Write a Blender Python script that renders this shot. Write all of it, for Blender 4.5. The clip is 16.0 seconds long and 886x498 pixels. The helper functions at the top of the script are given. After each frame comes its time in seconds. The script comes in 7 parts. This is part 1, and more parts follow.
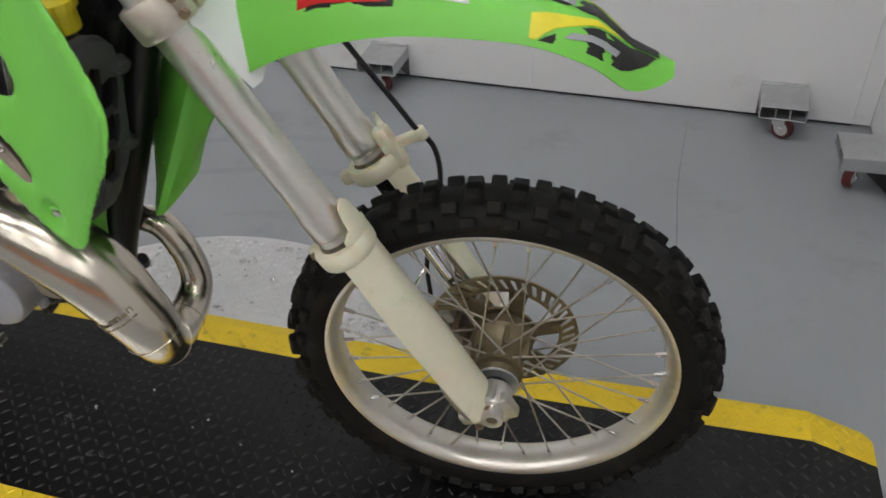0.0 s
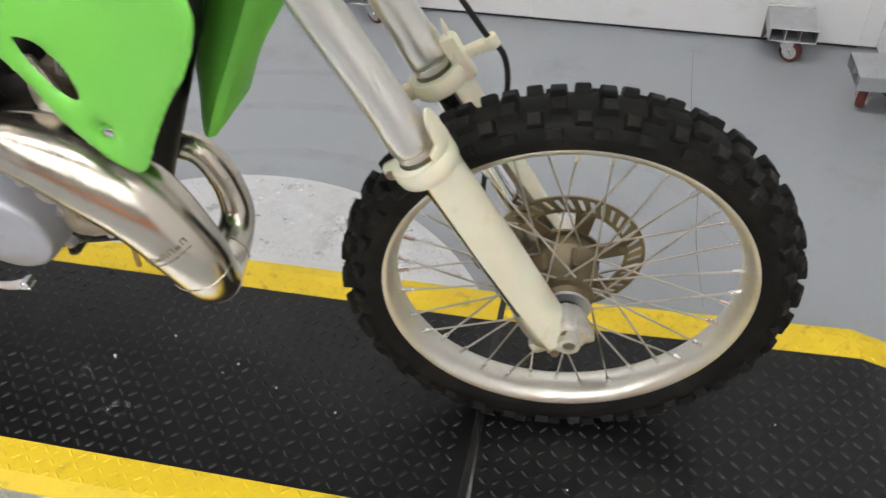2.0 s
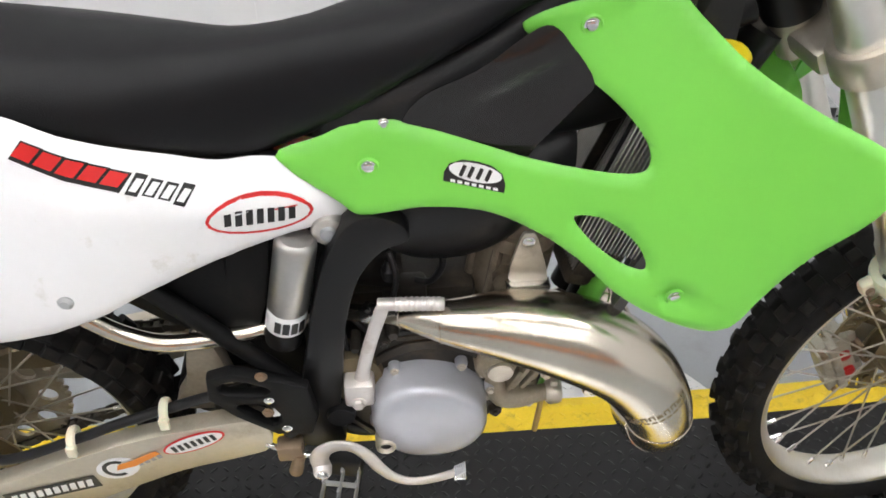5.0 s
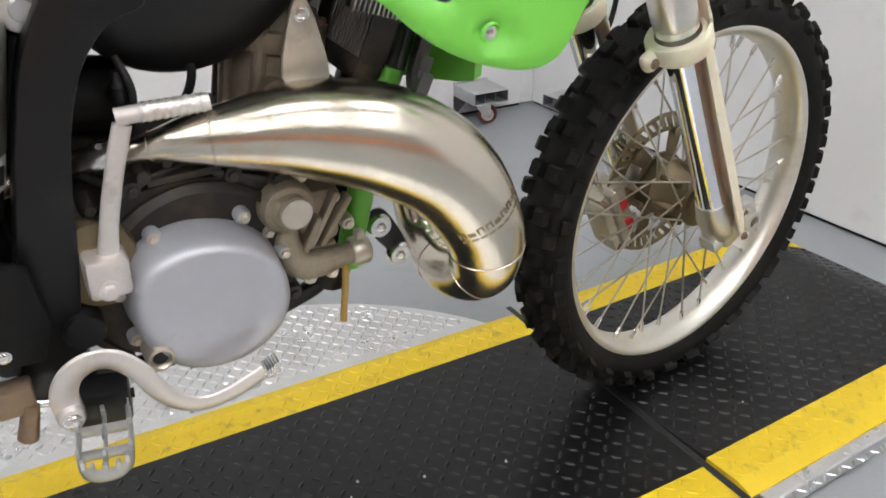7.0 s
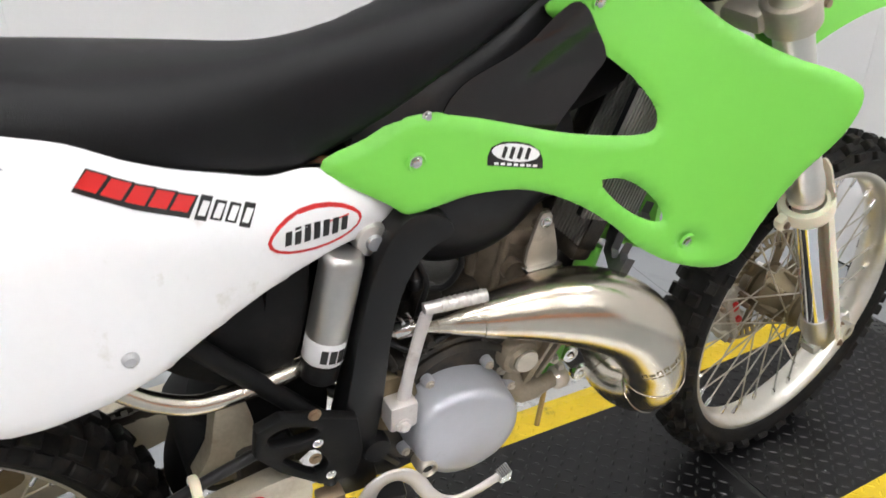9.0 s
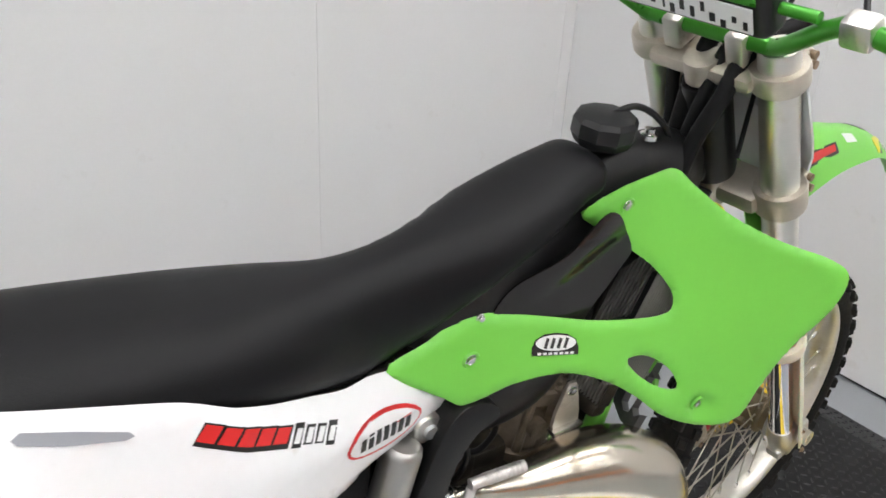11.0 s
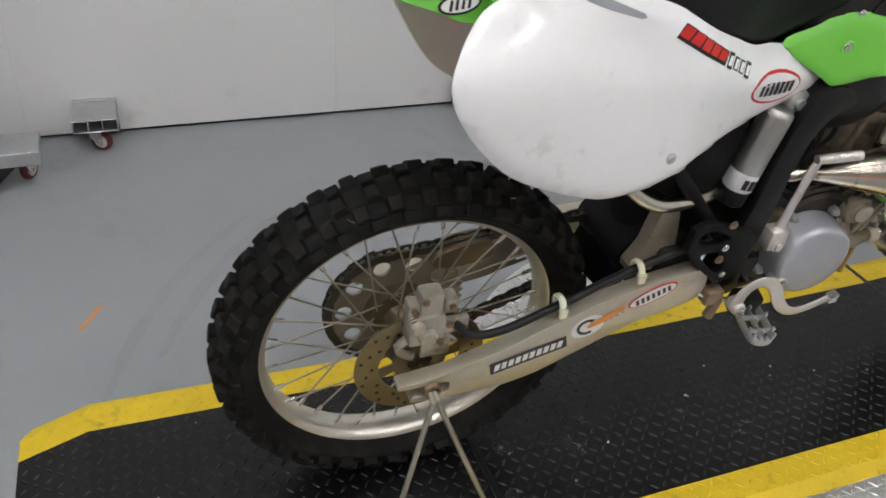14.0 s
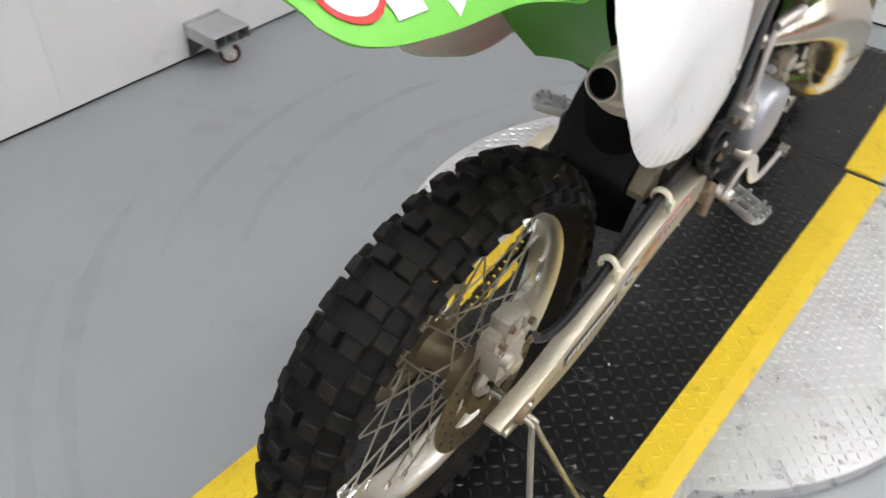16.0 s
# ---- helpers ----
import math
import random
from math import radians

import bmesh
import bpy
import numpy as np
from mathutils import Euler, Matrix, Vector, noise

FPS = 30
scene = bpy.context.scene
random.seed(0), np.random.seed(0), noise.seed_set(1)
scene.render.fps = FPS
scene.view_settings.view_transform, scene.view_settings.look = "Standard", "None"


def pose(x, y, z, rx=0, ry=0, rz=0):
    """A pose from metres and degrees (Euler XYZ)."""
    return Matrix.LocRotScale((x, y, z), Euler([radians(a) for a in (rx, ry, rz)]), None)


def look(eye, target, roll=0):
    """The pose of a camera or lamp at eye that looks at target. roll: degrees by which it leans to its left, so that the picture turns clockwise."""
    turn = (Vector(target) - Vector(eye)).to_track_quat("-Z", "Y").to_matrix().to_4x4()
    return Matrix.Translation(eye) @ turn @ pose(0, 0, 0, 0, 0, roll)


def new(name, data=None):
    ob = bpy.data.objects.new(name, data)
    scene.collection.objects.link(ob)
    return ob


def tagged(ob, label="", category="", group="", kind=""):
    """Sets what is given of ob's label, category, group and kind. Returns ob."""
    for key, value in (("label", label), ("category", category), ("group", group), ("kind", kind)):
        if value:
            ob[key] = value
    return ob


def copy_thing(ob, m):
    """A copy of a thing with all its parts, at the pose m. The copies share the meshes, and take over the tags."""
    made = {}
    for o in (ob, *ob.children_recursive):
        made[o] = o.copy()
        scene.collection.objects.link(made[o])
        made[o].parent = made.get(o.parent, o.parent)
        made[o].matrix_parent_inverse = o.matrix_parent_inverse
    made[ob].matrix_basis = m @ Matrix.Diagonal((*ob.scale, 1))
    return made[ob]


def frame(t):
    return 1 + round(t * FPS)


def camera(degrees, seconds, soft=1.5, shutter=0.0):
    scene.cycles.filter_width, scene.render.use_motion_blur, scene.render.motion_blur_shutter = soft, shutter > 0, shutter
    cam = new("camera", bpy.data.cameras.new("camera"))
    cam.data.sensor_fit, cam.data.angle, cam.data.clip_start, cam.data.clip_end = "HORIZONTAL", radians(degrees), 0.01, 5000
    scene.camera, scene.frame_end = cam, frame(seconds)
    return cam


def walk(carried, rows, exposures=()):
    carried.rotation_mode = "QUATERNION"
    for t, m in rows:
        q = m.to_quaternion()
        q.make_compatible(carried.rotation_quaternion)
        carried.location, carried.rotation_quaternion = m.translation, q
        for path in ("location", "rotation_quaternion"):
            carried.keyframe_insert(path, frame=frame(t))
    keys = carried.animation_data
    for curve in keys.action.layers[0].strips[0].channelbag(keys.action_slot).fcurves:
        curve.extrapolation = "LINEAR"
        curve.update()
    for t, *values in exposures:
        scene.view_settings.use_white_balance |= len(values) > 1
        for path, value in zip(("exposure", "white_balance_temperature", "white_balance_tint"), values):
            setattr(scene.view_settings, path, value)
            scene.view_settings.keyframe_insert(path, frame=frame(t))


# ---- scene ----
# ---- camera ----
cam = camera(55.5, 16.0, soft=1.6, shutter=0.3)
# seconds, eye, target, roll
PATH = [
    (0, (1.711, -0.949, 1.387), (1.247, 0.528, 0.121), -2.9),
    (0.5, (1.782, -0.884, 1.33), (1.307, 0.537, 0.005), -5.3),
    (1, (1.794, -0.872, 1.282), (1.336, 0.48, -0.119), -6.1),
    (1.5, (1.729, -0.876, 1.286), (1.283, 0.476, -0.118), -4.1),
    (2, (1.53, -0.962, 1.31), (1.201, 0.469, -0.047), -1.8),
    (2.5, (1.299, -1.067, 1.378), (1.111, 0.417, 0.051), -2.4),
    (3, (1.125, -1.061, 1.413), (0.94, 0.5, 0.176), -0.9),
    (3.5, (0.976, -0.953, 1.425), (0.768, 0.608, 0.193), -1.0),
    (3.7, (0.944, -0.911, 1.456), (0.752, 0.609, 0.17), -0.8),
    (5.8, (0.564, -0.999, 1.226), (0.954, 0.602, 0.091), -2.8),
    (6, (0.587, -0.979, 1.176), (1.05, 0.607, 0.049), -3.1),
    (6.5, (0.567, -0.944, 1.044), (1.311, 0.643, 0.08), -0.8),
    (7, (0.534, -0.93, 0.94), (1.418, 0.614, 0.027), -0.3),
    (7.5, (0.482, -0.943, 0.901), (1.352, 0.626, 0.018), 0.9),
    (8, (0.407, -0.942, 0.955), (1.222, 0.664, 0.086), 1.3),
    (8.5, (0.32, -0.937, 1.1), (1.138, 0.667, 0.228), 0.6),
    (9, (0.257, -0.938, 1.265), (1.081, 0.602, 0.291), 0.9),
    (9.5, (0.303, -0.865, 1.394), (1.164, 0.596, 0.334), 1.3),
    (9.7, (0.345, -0.82, 1.431), (1.217, 0.624, 0.356), 0.7),
    (11.8, (-0.036, -0.844, 1.48), (1.054, 0.605, 0.637), 4.4),
    (12, (-0.05, -0.872, 1.466), (0.906, 0.63, 0.556), 3.9),
    (12.5, (-0.084, -0.942, 1.413), (0.631, 0.592, 0.347), 3.6),
    (13, (-0.192, -0.992, 1.355), (0.503, 0.508, 0.228), 4.2),
    (13.5, (-0.284, -1.053, 1.329), (0.397, 0.442, 0.189), 4.0),
    (14, (-0.39, -1.086, 1.328), (0.252, 0.428, 0.19), 4.7),
    (14.5, (-0.449, -1.014, 1.288), (0.172, 0.427, 0.048), 4.1),
    (15, (-0.498, -0.846, 1.28), (0.15, 0.526, -0.022), 0.7),
    (15.5, (-0.57, -0.67, 1.283), (0.349, 0.55, -0.008), 2.9),
    (16, (-0.652, -0.534, 1.318), (0.528, 0.388, -0.007), 1.3),
]
EXPOSURE = [(0.0, -.33), (0.5, -.15), (1.0, .05), (1.5, .25), (2.0, .36), (2.5, .40), (3.5, .45), (6.0, .38), (6.5, .39), (7.0, .34), (8.0, .32), (9.0, .43), (9.5, .50), (11.8, .0), (12.0, -.07), (12.5, -.30), (13.0, -.56), (13.5, -.48), (14.0, -.25), (14.5, -.02), (15.0, .22), (15.5, .38), (16.0, .30)]
walk(cam, [(t, look(*p)) for t, *p in PATH], EXPOSURE)

# ---- world and lamps ----
scene.view_settings.exposure = 0.0
world = bpy.data.worlds.new("room_air")
world.use_nodes = True
world.node_tree.nodes["Background"].inputs[0].default_value = (0.75, 0.8, 0.9, 1)
world.node_tree.nodes["Background"].inputs[1].default_value = 0.02
scene.world = world
LAMP_POWER = 23.0

# ---- small builders ----
TAU = math.tau


def finish(bm, mat, name, smooth=True, angle=40):
    """One mesh from a bmesh, smooth but for edges sharper than the angle."""
    bmesh.ops.recalc_face_normals(bm, faces=bm.faces[:])
    me = bpy.data.meshes.new(name)
    bm.to_mesh(me)
    bm.free()
    if mat is not None:
        me.materials.append(mat)
    if smooth:
        me.shade_smooth()
        me.set_sharp_from_angle(angle=radians(angle))
    else:
        me.shade_flat()
    return me


def part(name, bm, mat, parent, label="", m=None, smooth=True, angle=40):
    """Links a bmesh (or a ready mesh) as one mesh object under a thing or a part."""
    me = bm if isinstance(bm, bpy.types.Mesh) else finish(bm, mat, name, smooth, angle)
    ob = new(name, me)
    ob.parent = parent
    if m is not None:
        ob.matrix_local = m
    return tagged(ob, label) if label else ob


def thing(name, label, category, at=(0, 0, 0), m=None, group="", kind=""):
    ob = new(name)
    ob.empty_display_size = 0.1
    ob.matrix_world = m if m is not None else Matrix.Translation(at)
    return tagged(ob, label, category, group, kind)


def solo(name, bm, mat, label, category, m=None, group="", kind="", smooth=True, angle=40):
    """A thing that is one mesh."""
    ob = new(name, finish(bm, mat, name, smooth, angle))
    if m is not None:
        ob.matrix_world = m
    return tagged(ob, label, category, group, kind)


def box(bm, x0, x1, y0, y1, z0, z1, bevel=0.0, m=None, seg=2):
    r = bmesh.ops.create_cube(bm, size=1)
    vs = r["verts"]
    for v in vs:
        v.co = Vector((x0 + (v.co.x + .5) * (x1 - x0), y0 + (v.co.y + .5) * (y1 - y0), z0 + (v.co.z + .5) * (z1 - z0)))
    if bevel:
        es = list({e for v in vs for e in v.link_edges})
        r = bmesh.ops.bevel(bm, geom=es, offset=bevel, segments=seg, affect="EDGES", profile=0.5)
        vs = list({v for f in r["faces"] for v in f.verts} | {v for v in vs if v.is_valid})
        vs = list({w for v in vs for e in v.link_edges for w in e.verts} | set(vs))
    if m is not None:
        bmesh.ops.transform(bm, matrix=m, verts=vs)
    return vs


def ring_rows(bm, rows, closed_ends=True, loop=False):
    """Skin a list of rings of points with quads."""
    rv = [[bm.verts.new(p) for p in r] for r in rows]
    n = len(rv[0])
    pairs = list(zip(rv, rv[1:])) + ([(rv[-1], rv[0])] if loop else [])
    for a, b in pairs:
        for i in range(n):
            bm.faces.new((a[i], a[(i + 1) % n], b[(i + 1) % n], b[i]))
    if closed_ends and not loop:
        bm.faces.new(rv[0][::-1])
        bm.faces.new(rv[-1])
    return rv


def spline(pts, n, closed=False):
    """Catmull-Rom through the points (tuples of any length), n steps a stretch."""
    p = np.array(pts, float)
    k = len(p)
    out = []
    for i in range(k if closed else k - 1):
        if closed:
            a, b, c, d = p[i - 1], p[i], p[(i + 1) % k], p[(i + 2) % k]
        else:
            b, c = p[i], p[i + 1]
            a = p[i - 1] if i else 2 * b - c
            d = p[i + 2] if i + 2 < k else 2 * c - b
        for j in range(n):
            t = j / n
            out.append(0.5 * (2 * b + (c - a) * t + (2 * a - 5 * b + 4 * c - d) * t * t + (3 * b - a - 3 * c + d) * t ** 3))
    if not closed:
        out.append(p[-1])
    return [tuple(q) for q in out]


def sweep(bm, pts, radius, seg=12, flat=1.0, up=(0, 0, 1), caps=True, loop=False):
    """A round bar along points; radius is one number or one for each point; flat squeezes it along up."""
    P = [Vector(p[:3]) for p in pts]
    n = len(P)
    rad = list(radius) if hasattr(radius, "__len__") else [radius] * n
    rows, side = [], None
    for i in range(n):
        if loop:
            d = P[(i + 1) % n] - P[i - 1]
        else:
            d = P[min(i + 1, n - 1)] - P[max(i - 1, 0)]
        d.normalize()
        if side is None:
            u = Vector(up)
            if abs(u.dot(d)) > 0.95:
                u = Vector((1, 0, 0)) if abs(d.x) < 0.9 else Vector((0, 1, 0))
            side = d.cross(u).normalized()
        side = (side - d * side.dot(d)).normalized()
        v = side.cross(d)
        rows.append([P[i] + side * rad[i] * math.cos(a) + v * rad[i] * flat * math.sin(a) for a in [TAU * k / seg for k in range(seg)]])
    return ring_rows(bm, rows, caps, loop)


def lathe(bm, profile, seg=32, axis="Y", centre=(0, 0, 0), closed=False, sweep_to=TAU):
    """Turn a profile of (radius, along) about an axis."""
    rows = []
    for k in range(seg):
        a = sweep_to * k / seg
        ring = []
        for r, h in profile:
            c, s = r * math.cos(a), r * math.sin(a)
            p = {"X": (h, c, s), "Y": (c, h, s), "Z": (c, s, h)}[axis]
            ring.append(Vector(p) + Vector(centre))
        rows.append(ring)
    rv = [[bm.verts.new(p) for p in r] for r in rows]
    n = len(profile)
    for i in range(seg):
        a, b = rv[i], rv[(i + 1) % seg]
        for j in range(n if closed else n - 1):
            bm.faces.new((a[j], b[j], b[(j + 1) % n], a[(j + 1) % n]))
    if not closed:
        for j in (0, n - 1):
            if profile[j][0] > 1e-6:
                bm.faces.new([r[j] for r in rv])
    bmesh.ops.remove_doubles(bm, verts=bm.verts[:], dist=1e-6)
    return rv


def rod(bm, a, b, r, seg=10, r2=None):
    return sweep(bm, [a, b], [r, r if r2 is None else r2], seg)


def bolt(bm, at, r=0.007, h=0.006, axis=(0, -1, 0), hexed=True):
    """A bolt head with a flange."""
    a, d = Vector(at), Vector(axis).normalized()
    sweep(bm, [a, a + d * h * 0.25, a + d * h * 0.3], [r * 1.35, r * 1.35, r * 1.1], 16)
    sweep(bm, [a + d * h * 0.2, a + d * h * 0.85, a + d * h], [r, r, r * 0.8], 6 if hexed else 14)
    return bm


def inside(poly, x, z):
    c, n = False, len(poly)
    for i in range(n):
        x0, z0 = poly[i]
        x1, z1 = poly[i - 1]
        if (z0 > z) != (z1 > z) and x < (x1 - x0) * (z - z0) / (z1 - z0) + x0:
            c = not c
    return c


def edge_distance(loops, x, z):
    best = 9.0
    for L in loops:
        a = np.array(L)
        b = np.roll(a, -1, axis=0)
        d = b - a
        t = np.clip((((x, z) - a) * d).sum(1) / ((d * d).sum(1) + 1e-12), 0, 1)
        q = a + d * t[:, None] - (x, z)
        best = min(best, math.sqrt((q * q).sum(1).min()))
    return best


def panel(outline, depth, thick=0.003, holes=(), lip=0.012, lip_depth=0.008, cell=0.02, n=4, round_outline=True):
    """A moulded sheet: an outline in x and z (with holes), pushed to y = depth(x, z), its rims rolled inwards (towards +y)."""
    loops = [spline(outline, n, True) if round_outline else list(outline)] + [spline(h, n, True) for h in holes]
    bm = bmesh.new()
    for L in loops:
        vs = [bm.verts.new((p[0], 0, p[1])) for p in L]
        for i in range(len(vs)):
            bm.edges.new((vs[i - 1], vs[i]))
    bmesh.ops.triangle_fill(bm, use_beauty=True, use_dissolve=False, edges=bm.edges[:])
    kill = [f for f in bm.faces if not inside(loops[0], f.calc_center_median().x, f.calc_center_median().z)
            or any(inside(h, f.calc_center_median().x, f.calc_center_median().z) for h in loops[1:])]
    bmesh.ops.delete(bm, geom=kill, context="FACES")
    bmesh.ops.dissolve_limit(bm, angle_limit=0.01, verts=[], edges=[e for e in bm.edges if len(e.link_faces) == 2])
    xs = [p[0] for p in loops[0]]
    zs = [p[1] for p in loops[0]]
    for lo, hi, no in ((min(xs), max(xs), (1, 0, 0)), (min(zs), max(zs), (0, 0, 1))):
        k = lo + cell / 2
        while k < hi:
            bmesh.ops.bisect_plane(bm, geom=bm.verts[:] + bm.edges[:] + bm.faces[:], plane_co=(no[0] * k, 0, no[2] * k), plane_no=no, dist=1e-5)
            k += cell
    bmesh.ops.triangulate(bm, faces=[f for f in bm.faces if len(f.verts) > 4])
    for v in bm.verts:
        d = edge_distance(loops, v.co.x, v.co.z)
        y = depth(v.co.x, v.co.z)
        if d < lip:
            k = 1 - d / lip
            y += lip_depth * (1 - math.sqrt(max(0.0, 1 - k * k)))
        v.co.y = y
    bmesh.ops.recalc_face_normals(bm, faces=bm.faces[:])
    if sum(f.normal.y for f in bm.faces) > 0:
        bmesh.ops.reverse_faces(bm, faces=bm.faces[:])
    bmesh.ops.solidify(bm, geom=bm.faces[:], thickness=thick)
    return bm


def slab(outline, y0, y1, bevel=0.0, holes=(), n=3, round_outline=True):
    """A flat plate with an outline in x and z, from y0 to y1."""
    loops = [spline(outline, n, True) if round_outline else list(outline)] + [spline(h, n, True) for h in holes]
    bm = bmesh.new()
    for L in loops:
        vs = [bm.verts.new((p[0], y0, p[1])) for p in L]
        for i in range(len(vs)):
            bm.edges.new((vs[i - 1], vs[i]))
    bmesh.ops.triangle_fill(bm, use_beauty=True, use_dissolve=False, edges=bm.edges[:])
    kill = [f for f in bm.faces if not inside(loops[0], f.calc_center_median().x, f.calc_center_median().z)
            or any(inside(h, f.calc_center_median().x, f.calc_center_median().z) for h in loops[1:])]
    bmesh.ops.delete(bm, geom=kill, context="FACES")
    ext = bmesh.ops.extrude_face_region(bm, geom=bm.faces[:])
    bmesh.ops.translate(bm, verts=[g for g in ext["geom"] if isinstance(g, bmesh.types.BMVert)], vec=(0, y1 - y0, 0))
    bmesh.ops.recalc_face_normals(bm, faces=bm.faces[:])
    if bevel:
        es = [e for e in bm.edges if len(e.link_faces) == 2 and abs(e.verts[0].co.y - e.verts[1].co.y) < 1e-6 and e.calc_face_angle(0) > 1.0]
        bmesh.ops.bevel(bm, geom=es, offset=bevel, segments=2, affect="EDGES", profile=0.5, clamp_overlap=True)
    return bm


def mirrored(me, name):
    """The same mesh on the other side of the bike."""
    cp = me.copy()
    cp.name = name
    bm = bmesh.new()
    bm.from_mesh(cp)
    bmesh.ops.scale(bm, vec=(1, -1, 1), verts=bm.verts[:])
    bmesh.ops.reverse_faces(bm, faces=bm.faces[:])
    bm.to_mesh(cp)
    bm.free()
    return cp

# ---- materials ----
def material(name, colour, rough=0.5, metal=0.0, spots=0.12, spot_scale=6.0, grain=0.06, grain_scale=90.0, bump=0.1, bump_scale=200.0,
             dirt=None, dirt_amount=0.0, dirt_scale=9.0, coat=0.0, rough_var=0.12, stretch=(1, 1, 1), sub=0.0, spec=0.5):
    """Principled paint with colour variation at two scales, uneven gloss, fine relief and optional dirt patches."""
    m = bpy.data.materials.new(name)
    m.use_nodes = True
    nt = m.node_tree
    L, N = nt.links.new, nt.nodes.new
    b = nt.nodes["Principled BSDF"]
    tc = N("ShaderNodeTexCoord")
    mp = N("ShaderNodeMapping")
    mp.inputs["Scale"].default_value = stretch
    L(tc.outputs["Object"], mp.inputs["Vector"])

    def tex(scale, detail=4.0, rough_=0.6):
        t = N("ShaderNodeTexNoise")
        t.inputs["Scale"].default_value, t.inputs["Detail"].default_value, t.inputs["Roughness"].default_value = scale, detail, rough_
        L(mp.outputs[0], t.inputs["Vector"])
        return t

    big, fine = tex(spot_scale), tex(grain_scale, 3.0)
    mul = N("ShaderNodeMath")
    mul.operation = "MULTIPLY_ADD"
    L(big.outputs[0], mul.inputs[0])
    mul.inputs[1].default_value, mul.inputs[2].default_value = 2 * spots, 1 - spots
    mul2 = N("ShaderNodeMath")
    mul2.operation = "MULTIPLY_ADD"
    L(fine.outputs[0], mul2.inputs[0])
    mul2.inputs[1].default_value, mul2.inputs[2].default_value = 2 * grain, 1 - grain
    both = N("ShaderNodeMath")
    both.operation = "MULTIPLY"
    L(mul.outputs[0], both.inputs[0]), L(mul2.outputs[0], both.inputs[1])
    col = N("ShaderNodeVectorMath")
    col.operation = "SCALE"
    col.inputs[0].default_value = colour[:3]
    L(both.outputs[0], col.inputs["Scale"])
    out = col.outputs[0]
    if dirt is not None:
        dn = tex(dirt_scale, 6.0, 0.7)
        rp = N("ShaderNodeMapRange")
        rp.inputs["From Min"].default_value = 0.62 - 0.35 * dirt_amount
        rp.inputs["From Max"].default_value = 0.8 - 0.2 * dirt_amount
        L(dn.outputs[0], rp.inputs["Value"])
        mx = N("ShaderNodeMix")
        mx.data_type = "RGBA"
        mx.inputs[7].default_value = (*dirt, 1)
        L(rp.outputs[0], mx.inputs[0]), L(out, mx.inputs[6])
        out = mx.outputs[2]
    L(out, b.inputs["Base Color"])
    rg = N("ShaderNodeMath")
    rg.operation = "MULTIPLY_ADD"
    rg.use_clamp = True
    rn = tex(spot_scale * 2.3, 5.0)
    L(rn.outputs[0], rg.inputs[0])
    rg.inputs[1].default_value, rg.inputs[2].default_value = 2 * rough_var, rough - rough_var
    L(rg.outputs[0], b.inputs["Roughness"])
    b.inputs["Metallic"].default_value = metal
    b.inputs["Specular IOR Level"].default_value = spec
    if coat:
        b.inputs["Coat Weight"].default_value, b.inputs["Coat Roughness"].default_value = coat, 0.08
    if sub:
        b.inputs["Subsurface Weight"].default_value, b.inputs["Subsurface Scale"].default_value = sub, 0.01
    if bump:
        bt = tex(bump_scale, 3.0)
        bp = N("ShaderNodeBump")
        bp.inputs["Strength"].default_value, bp.inputs["Distance"].default_value = bump, 0.002
        L(bt.outputs[0], bp.inputs["Height"])
        L(bp.outputs[0], b.inputs["Normal"])
    return m


def glow(name, colour, strength):
    m = bpy.data.materials.new(name)
    m.use_nodes = True
    b = m.node_tree.nodes["Principled BSDF"]
    b.inputs["Base Color"].default_value = (*colour, 1)
    b.inputs["Emission Color"].default_value = (*colour, 1)
    b.inputs["Emission Strength"].default_value = strength
    return m


GREEN = material("green_plastic", (0.18, 0.57, 0.075), 0.34, spots=0.05, grain=0.02, bump=0.05, bump_scale=350, spec=0.45)
WHITE = material("white_plastic", (0.84, 0.84, 0.85), 0.115, spots=0.03, grain=0.02, bump=0.25, bump_scale=11, spec=0.5, dirt=(0.6, 0.58, 0.52), dirt_amount=0.05, dirt_scale=14)
# far panel only: white plastic, beige put in for light coming through
FAR_WHITE = material("backlit_white_plastic", (0.80, 0.77, 0.69), 0.35, spots=0.04, grain=0.02, bump=0.05, bump_scale=40, sub=0.2)
SEAT = material("black_vinyl", (0.0065, 0.0065, 0.0075), 0.44, spots=0.2, spot_scale=5, grain=0.15, grain_scale=300, bump=0.25, bump_scale=700, spec=0.2)
BLACK = material("black_plastic", (0.009, 0.009, 0.010), 0.42, spots=0.25, grain=0.1, bump=0.12, bump_scale=300, dirt=(0.025, 0.022, 0.02), dirt_amount=0.2, spec=0.4)
TANK = material("dark_tank_plastic", (0.0115, 0.0095, 0.0092), 0.2, spots=0.1, grain=0.06, bump=0.05, bump_scale=120, spec=0.5)
FRAME = material("black_frame_paint", (0.0055, 0.0055, 0.006), 0.36, spots=0.25, grain=0.1, bump=0.06, bump_scale=260, dirt=(0.02, 0.018, 0.016), dirt_amount=0.2, spec=0.35)
RUBBER = material("tyre_rubber", (0.0075, 0.0072, 0.007), 0.62, spots=0.3, spot_scale=9, grain=0.2, grain_scale=120, bump=0.35, bump_scale=260, dirt=(0.028, 0.024, 0.019), dirt_amount=0.3, dirt_scale=16, spec=0.2)
NICKEL = material("nickel_pipe", (0.62, 0.57, 0.48), 0.225, 1.0, spots=0.16, spot_scale=9, grain=0.02, bump=0.02, bump_scale=40, dirt=(0.56, 0.38, 0.24), dirt_amount=0.05, dirt_scale=5, rough_var=0.06)
